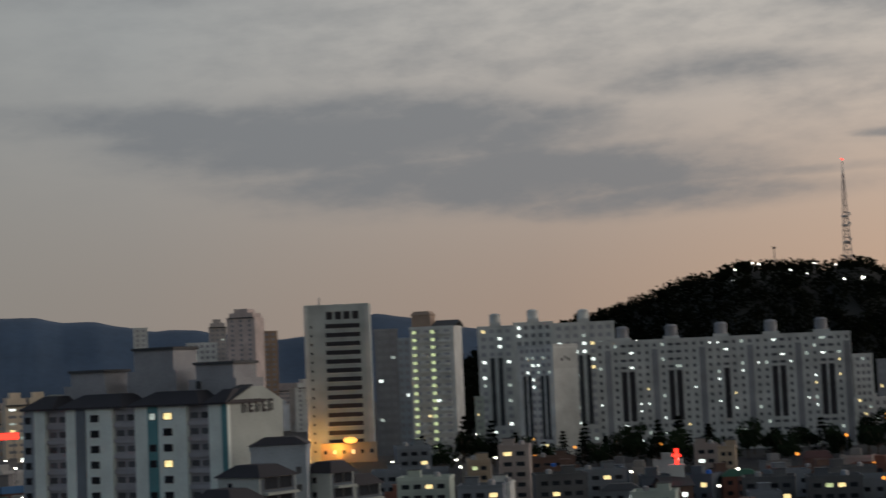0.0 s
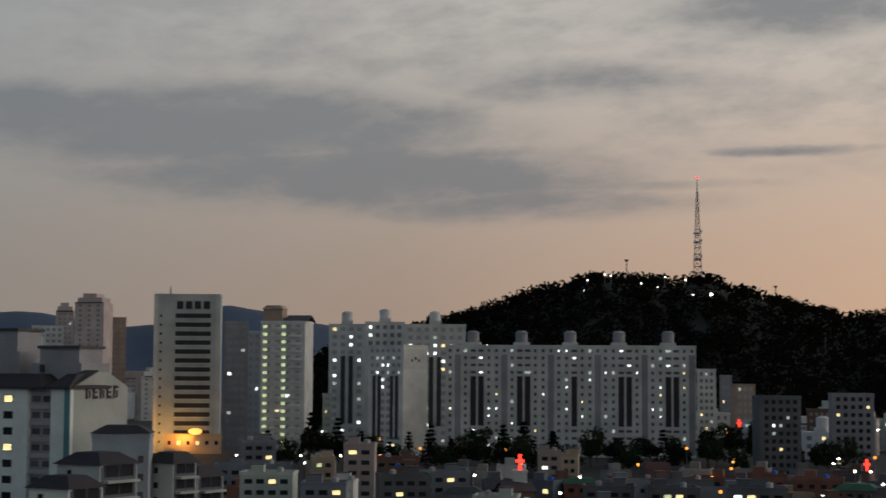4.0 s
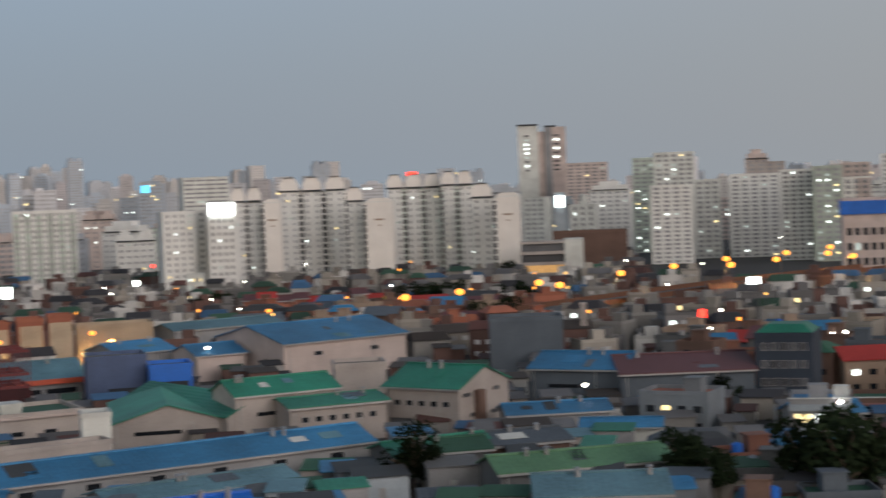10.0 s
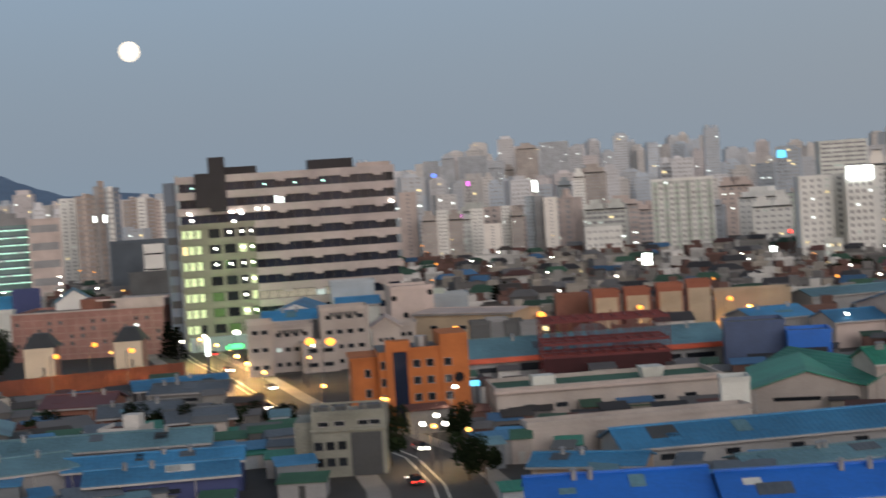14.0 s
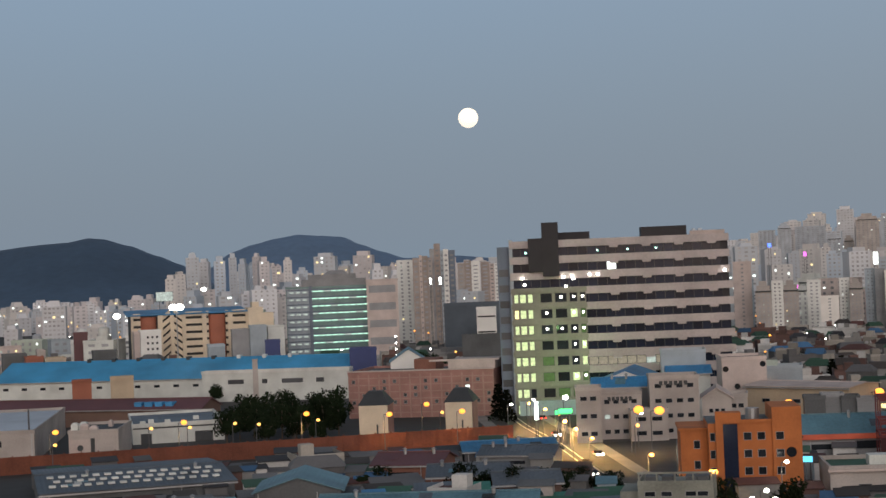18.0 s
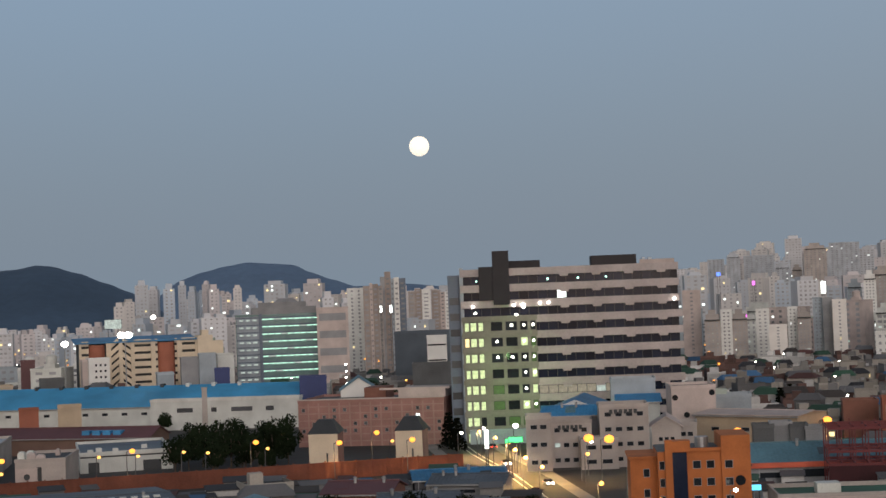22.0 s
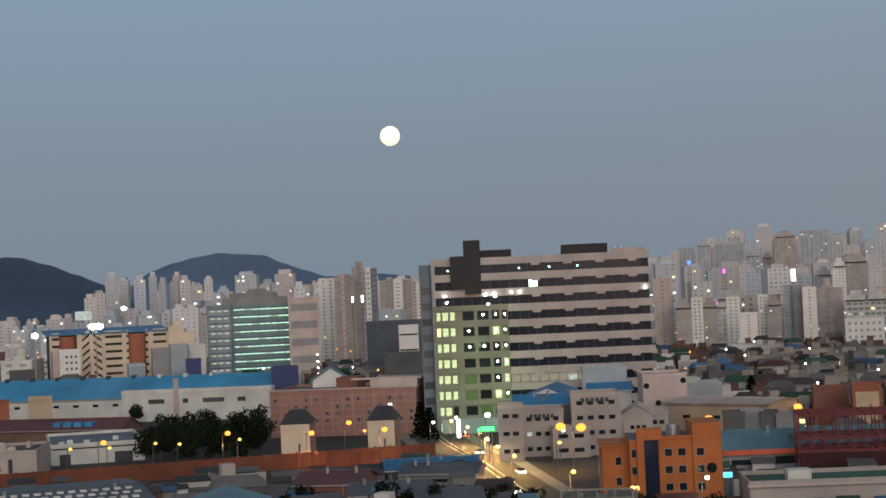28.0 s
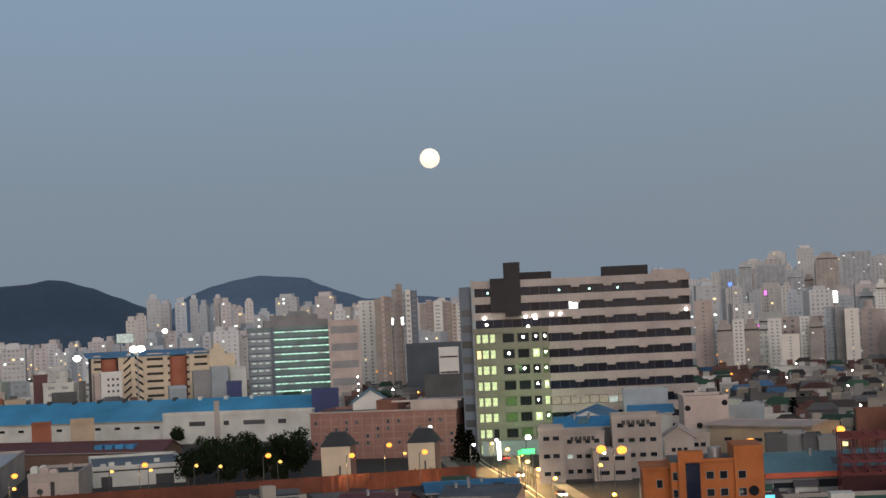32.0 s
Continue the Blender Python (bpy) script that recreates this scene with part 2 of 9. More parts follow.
MOSSROOF = mat("pale_moss_sheet_roof", (0.12, 0.27, 0.15), rough=0.6, size=6.0, grime=0.4, ribs=0.9)
DARKBLUE = mat("dark_blue_grey_cladding", (0.10, 0.125, 0.155), size=4.0, rand=0.1)
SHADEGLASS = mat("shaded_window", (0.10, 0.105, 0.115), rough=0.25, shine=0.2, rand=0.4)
# panes beyond 600 m: haze put in by paling the glass colour
MIDGLASS = mat("haze_paled_window", (0.31, 0.32, 0.34), rough=0.3, shine=0.2, rand=0.3)
PINKBAND = mat("dusty_pink_paint", (0.30, 0.16, 0.15), rand=0.1)
GREENGLASS = mat("green_curtain_glass", (0.17, 0.27, 0.27), rough=0.2, shine=0.3)
# extra white: the evening light on gables and towers is put into it
GABLE = mat("glow_lifted_white_paint", (0.86, 0.83, 0.79), vary=0.05, grime=0.12)
SLABWALL = mat("clean_white_paint", (0.80, 0.81, 0.79), vary=0.06, grime=0.15)
FRAME = mat("window_frame", (0.30, 0.30, 0.31), rough=0.5)
BARK = mat("bark", (0.10, 0.075, 0.055))
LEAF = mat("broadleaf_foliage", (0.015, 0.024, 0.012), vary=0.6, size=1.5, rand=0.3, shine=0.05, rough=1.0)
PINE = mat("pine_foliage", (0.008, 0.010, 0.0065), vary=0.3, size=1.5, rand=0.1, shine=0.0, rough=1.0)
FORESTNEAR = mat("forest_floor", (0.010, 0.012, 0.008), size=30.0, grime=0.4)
# far woods: the blue of the haze is put into both colours
FORESTFAR = mat("far_forest_hazed", (0.052, 0.094, 0.155), size=120.0, vary=0.25, grime=0.25)
FORESTFAR2 = mat("distant_forest_hazed", (0.12, 0.195, 0.31), size=160.0, vary=0.2, grime=0.2)
ROOM_W = lit_room("cool_lit_room", (0.86, 0.95, 0.90), 2.2)
ROOM_Y = lit_room("warm_lit_room", (1.0, 0.78, 0.36), 1.6)
ROOM_G = lit_room("green_lit_room", (0.86, 1.0, 0.52), 0.8)
CEIL = lit_room("greenish_ceiling_light", (0.55, 0.95, 0.74), 1.2)
ROOM_DIM = lit_room("dim_lit_room", (0.62, 0.72, 0.66), 0.7)
ROOM_A = lit_room("amber_lit_deck", (1.0, 0.55, 0.2), 0.45)
SODIUM = glow("sodium_lamp", (1.0, 0.36, 0.05), 2.1)
BULB = glow("white_lamp", (1.0, 0.95, 0.85), 9.0)
SCREEN = glow("lit_screen", (0.92, 1.0, 0.95), 5.0)
RED_L = glow("red_light", (1.0, 0.035, 0.02), 4.0)
ORANGE_L = glow("orange_sign_light", (1.0, 0.30, 0.01), 2.6)
BLUE_L = glow("blue_sign_light", (0.10, 0.22, 1.0), 2.0)
CYAN_L = glow("cyan_sign_light", (0.12, 0.6, 0.9), 1.5)
PINK_L = glow("magenta_sign_light", (0.85, 0.15, 0.75), 1.8)
GREEN_L = glow("green_sign_light", (0.1, 0.9, 0.3), 1.4)
YELLOW_L = glow("yellow_sign_light", (1.0, 0.52, 0.12), 2.0)
MOON_L = glow("moonlight", (1.0, 0.87, 0.70), 1.0)


# far walls and windows: haze is painted in as pale, low-contrast tones
FARTONES = [mat("far_wall_hazed_" + n, c, size=8.0, vary=0.08, grime=0.12, rand=0.14, island=True) for n, c in (("white", (0.63, 0.645, 0.68)), ("pale_grey", (0.51, 0.55, 0.60)), ("cream", (0.58, 0.57, 0.565)), ("rose", (0.565, 0.54, 0.555)), ("bluish", (0.455, 0.52, 0.595)))]
FARWIN = mat("far_window_hazed", (0.40, 0.405, 0.42), rough=0.3, rand=0.3, island=True)
FARHOUSE = [mat("small_house_" + n, c, size=4.0, rand=0.3, island=True) for n, c in (("white", (0.56, 0.56, 0.55)), ("cream", (0.32, 0.30, 0.27)), ("brick", (0.13, 0.075, 0.065)), ("grey", (0.15, 0.15, 0.155)), ("dim", (0.24, 0.24, 0.235)))]
FARROOF = [mat("small_roof_" + n, c, size=4.0, rand=0.3, island=True) for n, c in (("grey", (0.13, 0.13, 0.135)), ("green", (0.035, 0.085, 0.055)), ("dark", (0.035, 0.035, 0.04)), ("rust", (0.10, 0.045, 0.04)), ("blue", (0.05, 0.13, 0.25)), ("brown", (0.06, 0.05, 0.045)))]


# ---- shapes and placing ----
def sm(a, b, x):
    t = min(1.0, max(0.0, (x - a) / (b - a)))
    return t * t * (3 - 2 * t)


def gz(x, y):
    """Height of the ground: flat towards the industrial side, a terrace below the wooded hill."""
    return 15 * sm(330, 640, math.hypot(x, y)) * sm(-42, -22, math.degrees(math.atan2(x, y))) * (1 - sm(100, 160, math.degrees(math.atan2(x, y))))


def spot(az, d):
    x, y = d * math.sin(radians(az)), d * math.cos(radians(az))
    return x, y, gz(x, y)


def at(az, d, turn=0.0, lift=0.0):
    """A pose on the ground, d metres out at that azimuth; local -y faces the viewer, turn is counterclockwise."""
    x, y, z = spot(az, d)
    return pose(x, y, z + lift, 0, 0, turn - az)


class Shape:
    """Collects faces for one mesh."""

    def __init__(self):
        self.v, self.f, self.m = [], [], []

    def quad(self, a, b, c, d, m=0):
        i = len(self.v)
        self.v += [a, b, c, d]
        self.f.append((i, i + 1, i + 2, i + 3))
        self.m.append(m)

    def poly(self, pts, m=0):
        i = len(self.v)
        self.v += list(pts)
        self.f.append(tuple(range(i, i + len(pts))))
        self.m.append(m)

    def box(self, x0, x1, y0, y1, z0, z1, m=0):
        i = len(self.v)
        self.v += [(x0, y0, z0), (x1, y0, z0), (x1, y1, z0), (x0, y1, z0), (x0, y0, z1), (x1, y0, z1), (x1, y1, z1), (x0, y1, z1)]
        for q in ((0, 3, 2, 1), (4, 5, 6, 7), (0, 1, 5, 4), (1, 2, 6, 5), (2, 3, 7, 6), (3, 0, 4, 7)):
            self.f.append(tuple(i + k for k in q))
            self.m.append(m)
        return self

    def taper(self, x0, x1, y0, y1, z0, z1, inset, inset_y=None, m=0):
        """A box whose top is drawn in (a hip, a hopper)."""
        j = inset if inset_y is None else inset_y
        i = len(self.v)
        self.v += [(x0, y0, z0), (x1, y0, z0), (x1, y1, z0), (x0, y1, z0),
                   (x0 + inset, y0 + j, z1), (x1 - inset, y0 + j, z1), (x1 - inset, y1 - j, z1), (x0 + inset, y1 - j, z1)]
        for q in ((0, 3, 2, 1), (4, 5, 6, 7), (0, 1, 5, 4), (1, 2, 6, 5), (2, 3, 7, 6), (3, 0, 4, 7)):
            self.f.append(tuple(i + k for k in q))
            self.m.append(m)
        return self

    def gable(self, x0, x1, y0, y1, z0, z1, along="x", over=0.5, thick=0.25, m=0):
        """Two sloping roof slabs with thickness, the ridge along x or y."""
        if along == "x":
            ym = (y0 + y1) / 2
            for ya in (y0, y1):
                s = -over if ya == y0 else over
                e = (z1 - z0) / (ym - y0) * over
                p = [(x0 - over, ya + s, z0 - e), (x1 + over, ya + s, z0 - e), (x1 + over, ym, z1), (x0 - over, ym, z1)]
                self.slab(p, thick, m)
        else:
            xm = (x0 + x1) / 2
            for xa in (x0, x1):
                s = -over if xa == x0 else over
                e = (z1 - z0) / (xm - x0) * over
                p = [(xa + s, y0 - over, z0 - e), (xa + s, y1 + over, z0 - e), (xm, y1 + over, z1), (xm, y0 - over, z1)]
                self.slab(p, thick, m)
        return self

    def slab(self, p, thick, m=0):
        i = len(self.v)
        self.v += p + [(x, y, z + thick) for x, y, z in p]
        for q in ((0, 1, 2, 3), (4, 5, 6, 7), (0, 1, 5, 4), (1, 2, 6, 5), (2, 3, 7, 6), (3, 0, 4, 7)):
            self.f.append(tuple(i + k for k in q))
            self.m.append(m)
        return self

    def tube(self, x, y, z0, z1, r0, r1=None, n=12, m=0, top=True):
        r1 = r0 if r1 is None else r1
        i = len(self.v)
        for z, r in ((z0, r0), (z1, r1)):
            self.v += [(x + r * math.cos(2 * math.pi * k / n), y + r * math.sin(2 * math.pi * k / n), z) for k in range(n)]
        for k in range(n):
            j = (k + 1) % n
            self.f.append((i + k, i + j, i + n + j, i + n + k))
            self.m.append(m)
        if top:
            self.f.append(tuple(i + n + k for k in range(n)))
            self.m.append(m)
        return self

    def ball(self, x, y, z, r, rz=None, n=10, k=6, m=0):
        rz = rz or r
        i = len(self.v)
        for a in range(k + 1):
            t = math.pi * a / k
            for b in range(n):
                p = 2 * math.pi * b / n
                self.v.append((x + r * math.sin(t) * math.cos(p), y + r * math.sin(t) * math.sin(p), z + rz * math.cos(t)))
        for a in range(k):
            for b in range(n):
                c = (b + 1) % n
                self.f.append((i + a * n + b, i + (a + 1) * n + b, i + (a + 1) * n + c, i + a * n + c))
                self.m.append(m)
        return self

    def rod(self, a, b, r, m=0):
        """A square bar from a to b."""
        a, b = Vector(a), Vector(b)
        w = (b - a).normalized()
        s = w.orthogonal().normalized() * r
        t = w.cross(s).normalized() * r
        i = len(self.v)
        for p in (a, b):
            self.v += [tuple(p + s + t), tuple(p - s + t), tuple(p - s - t), tuple(p + s - t)]
        for q in ((0, 1, 5, 4), (1, 2, 6, 5), (2, 3, 7, 6), (3, 0, 4, 7), (0, 3, 2, 1), (4, 5, 6, 7)):
            self.f.append(tuple(i + k for k in q))
            self.m.append(m)
        return self

    def data(self, name, *mats):
        me = bpy.data.meshes.new(name)
        me.from_pydata(self.v, [], self.f)
        for x in mats:
            me.materials.append(x)
        if len(mats) > 1:
            me.polygons.foreach_set("material_index", self.m)
        me.update()
        return me


def part(name, shape, material, parent, label="", where=None):
    mats = material if isinstance(material, tuple) else (material,)
    me = shape.data(name, *mats) if isinstance(shape, Shape) else shape
    ob = new(name, me)
    ob.parent = parent
    if where is not None:
        ob.matrix_basis = where
    return tagged(ob, label) if label else ob


def thing(name, m, label, category, group="", kind=""):
    ob = new(name)
    ob.matrix_basis = m
    ob.empty_display_size = 0.5
    return tagged(ob, label, category, group, kind)


PANES = {}


def pane_mesh(w, h, glass, rim=None):
    """One window: a frame standing proud of the wall with its pane set back in it. Local y = 0 is the wall."""
    rim = rim or FRAME
    key = (round(w, 2), round(h, 2), glass.name, rim.name)
    if key not in PANES:
        s = Shape()
        a, b, f = w / 2, h / 2, min(0.09, w * 0.08)
        o = [(-a, -b), (a, -b), (a, b), (-a, b)]
        n = [(-a + f, -b + f), (a - f, -b + f), (a - f, b - f), (-a + f, b - f)]
        for k in range(4):
            j = (k + 1) % 4
            s.quad((o[k][0], -0.12, o[k][1]), (o[j][0], -0.12, o[j][1]), (n[j][0], -0.12, n[j][1]), (n[k][0], -0.12, n[k][1]), 0)
            s.quad((o[k][0], 0, o[k][1]), (o[j][0], 0, o[j][1]), (o[j][0], -0.12, o[j][1]), (o[k][0], -0.12, o[k][1]), 0)
            s.quad((n[k][0], -0.12, n[k][1]), (n[j][0], -0.12, n[j][1]), (n[j][0], -0.03, n[j][1]), (n[k][0], -0.03, n[k][1]), 0)
        s.quad(*[(x, -0.03, z) for x, z in n], 1)
        PANES[key] = s.data("window", rim, glass)
    return PANES[key]


def window(parent, x, y, z, w, h, glass=None, turn=0.0, rim=None):
    return part("window", pane_mesh(w, h, glass or GLASS, rim), None, parent, where=pose(x, y, z, 0, 0, turn))


def far_windows(name, parent, cells, material):
    """Windows too many or too far to pick apart, joined: cells of (face, u, z, w, h, depth offsets)."""
    s = Shape()
    for o, ux, uy, z, w, h in cells:
        ox, oy = o
        nx, ny = uy, -ux
        a = (ox - ux * w / 2 + nx * 0.06, oy - uy * w / 2 + ny * 0.06)
        b = (ox + ux * w / 2 + nx * 0.06, oy + uy * w / 2 + ny * 0.06)
        s.quad((*a, z - h / 2), (*b, z - h / 2), (*b, z + h / 2), (*a, z + h / 2))
    if s.f:
        ob = part(name, s, material, parent)
        return tagged(ob, kind="stuff")


# ---- ground and hills ----
def ground_sheet():
    s = Shape()
    rings = [0, 40, 90, 150, 210, 270, 330, 380, 430, 480, 530, 580, 640, 720, 850, 1100, 1500, 2200, 3200, 4800]
    n = 120
    for r in rings:
        for k in range(n):
            a = 2 * math.pi * k / n
            x, y = r * math.sin(a), r * math.cos(a)
            s.v.append((x, y, gz(x, y)))
    for i in range(len(rings) - 1):
        for k in range(n):
            j = (k + 1) % n
            s.f.append((i * n + k, i * n + j, (i + 1) * n + j, (i + 1) * n + k))
            s.m.append(0)
    return tagged(new("ground", s.data("ground", EARTH)), "dark built-up city ground of yards and lanes", "ground", kind="structure")


ground_sheet()


def ridge(name, crest, d, depth, material, label, rough=6.0, step=0.25, seed=0):
    """A wooded ridge: crest is rows of (azimuth, height); it falls to the ground on both sides."""
    s = Shape()
    az0, az1 = crest[0][0], crest[-1][0]
    n = int((az1 - az0) / step)
    prof = [(-1.0, 0.0), (-0.8, 0.16), (-0.6, 0.36), (-0.42, 0.58), (-0.26, 0.78), (-0.12, 0.94), (0.0, 1.0), (0.2, 0.86), (0.6, 0.4), (1.0, 0.0)]
    for i in range(n + 1):
        az = az0 + (az1 - az0) * i / n
        for (a, ha), (b, hb) in zip(crest, crest[1:]):
            if a <= az <= b:
                h = ha + (hb - ha) * sm(a, b, az) * 0.5 + (hb - ha) * (az - a) / (b - a) * 0.5
                break
        for q, f in prof:
            x, y, z = spot(az, d + q * depth)
            bump = noise.noise(Vector((x * 0.012, y * 0.012, seed))) * rough * 1.6 + noise.noise(Vector((x * 0.05, y * 0.05, seed + 7))) * rough * 0.5
            s.v.append((x, y, z - 2 + h * f + bump * (0.15 + 0.85 * (f < 0.98)) * (f > 0.02) * (0.5 if f > 0.9 else 1)))
    m = len(prof)
    for i in range(n):
        for k in range(m - 1):
            a = i * m + k
            s.f.append((a, a + m, a + m + 1, a + 1))
            s.m.append(0)
    me = s.data(name, material)
    me.polygons.foreach_set("use_smooth", [True] * len(me.polygons))
    return tagged(new(name, me), label, "hill", kind="structure")


# ---- buildings ----
TAKEN = []


def claim(az, d, w, depth, turn):
    """Remember the ground that a building covers, so that the small houses keep off it."""
    m = at(az, d, turn)
    k = max(1, int(w / 6))
    for i in range(k + 1):
        for v in [depth * j / max(2, int(depth / 7)) for j in range(max(2, int(depth / 7)) + 1)]:
            p = m @ Vector((-w / 2 + w * i / k, v, 0))
            TAKEN.append((p.x, p.y, 5.0))


def is_free(x, y, r):
    return all((x - a) ** 2 + (y - b) ** 2 > (r + c) ** 2 for a, b, c in TAKEN)

def block(name, az, d, w, h, depth=12.0, turn=0.0, wall=None, label="", category="building", group="", roof=None, base=1.0):
    """A building's walls with a parapet and a roof slab. Local origin: middle of the front wall's foot."""
    t = thing(name, at(az, d, turn), label, category, group)
    claim(az, d, w, depth, turn)
    part("wall", Shape().box(-w / 2, w / 2, 0, depth, -base, h), wall or WHITE, t)
    s = Shape()
    for a in ((-w / 2 - 0.15, w / 2 + 0.15, -0.15, 0.25), (-w / 2 - 0.15, w / 2 + 0.15, depth - 0.25, depth + 0.15)):
        s.box(*a, h, h + 0.9)
    for a in ((-w / 2 - 0.15, -w / 2 + 0.25), (w / 2 - 0.25, w / 2 + 0.15)):
        s.box(*a, 0.25, depth - 0.25, h, h + 0.9)
    part("parapet", s, wall or WHITE, t)
    part("roof", Shape().box(-w / 2 + 0.25, w / 2 - 0.25, 0.25, depth - 0.25, h, h + 0.12), roof or CONCRETE, t)
    return t


def grid(w, n, edge=1.0):
    p = (w - 2 * edge) / n
    return [-w / 2 + edge + p * (i + 0.5) for i in range(n)]


def apartment(az, d, w, h, depth=11.0, turn=0.0, wall=None, storeys=15, cols=8, lit=0.06, label="", group="apartment blocks", tanks=0, caps=0, single=False,
              side=0, wide=0.55, tall=0.5, base=1.0, slots=0, slot_tone=None, stripe=None, pane=None):
    """A slab of flats: window columns, stair slots, roof huts."""
    t = block("apartment_block", az, d, w, h, depth, turn, wall, label or "tall pale concrete apartment block with rows of dark windows", "apartment", group, base=base)
    sh = h / storeys
    p = (w - 1.6) / cols
    rng = random.Random(int(az * 100) + int(d))
    dark, lw, ly, ld = [], [], [], []
    xs = grid(w, cols, 0.8)
    skip = set()
    if slots:
        for k in range(slots):
            x = -w / 2 + w * (k + 0.5) / slots
            skip |= {i for i, u in enumerate(xs) if abs(u - x) < p * 0.95}
            # stair recesses drawn as dark strips on the wall, shade in their colour
            s = Shape().box(x - 0.75 * p, x - 0.2 * p, -0.25, 0.0, h * 0.16, h * 0.74).box(x + 0.2 * p, x + 0.75 * p, -0.25, 0.0, h * 0.16, h * 0.74)
            part("stair_slot", s, slot_tone or SLATE, t)
    if stripe:
        for i, u in enumerate(xs):
            if i % 2 == 0:
                part("balcony_strip", Shape().box(u - p * 0.46, u + p * 0.46, -0.5, 0.0, 0.5, h - 0.6), stripe, t)
    off = -0.5 if stripe else 0.0
    for r in range(storeys):
        z = sh * (r + 0.55)
        for i, u in enumerate(xs):
            if i in skip:
                if 2 < r < storeys - 4:
                    continue
            q = rng.random()
            ww, hh = p * wide, sh * tall
            if single:
                window(t, u, 0, z, ww, hh, ROOM_W if q < lit * 0.6 else ROOM_Y if q < lit else GLASS)
            else:
                (lw if q < lit * 0.5 else ly if q < lit * 0.75 else ld if q < lit * 1.4 else dark).append(((u, off if i % 2 == 0 else 0), 1, 0, z, ww * (0.7 if q < lit * 1.4 else 1), hh * (0.75 if q < lit * 1.4 else 1)))
        if side:
            for k in range(side):
                v = depth * (k + 0.5) / side
                if turn <= 0:
                    dark.append(((w / 2, v), 0, 1, z, 1.2, sh * 0.42))
                else:
                    dark.append(((-w / 2, v), 0, -1, z, 1.2, sh * 0.42))
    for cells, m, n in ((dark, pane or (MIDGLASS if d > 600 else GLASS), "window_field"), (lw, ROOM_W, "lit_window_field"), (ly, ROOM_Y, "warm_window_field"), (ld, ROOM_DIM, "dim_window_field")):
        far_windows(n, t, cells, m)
    for k in range(tanks):
        x = -w / 2 + w * (k + 0.5) / tanks
        hut = part("roof_hut", Shape().box(x - 2.6, x + 2.6, depth * 0.3, depth * 0.3 + 5.0, h + 0.12, h + 2.6), wall or WHITE, t)
        part("water_tank", Shape().tube(x, depth * 0.3 + 2.5, h + 2.6, h + 6.0, 2.5, 2.5, 14).tube(x, depth * 0.3 + 2.5, h + 6.0, h + 6.8, 2.7, 1.2, 14), wall or WHITE, hut)
    for k in range(caps):
        x = -w / 2 + w * (k + 0.5) / caps
        c = w / caps * 0.42
        hut = part("roof_hut", Shape().box(x - c, x + c, 1.0, depth - 1, h + 0.9, h + 3.9).box(x - c * 0.62, x + c * 0.5, 2.0, depth - 2, h + 3.9, h + 6.6), wall or WHITE, t)
        part("eave", Shape().box(x - c - 0.5, x + c + 0.5, -0.9, depth - 0.5, h + 0.2, h + 0.9), SLATE, hut, "dark eave slab")
    return t


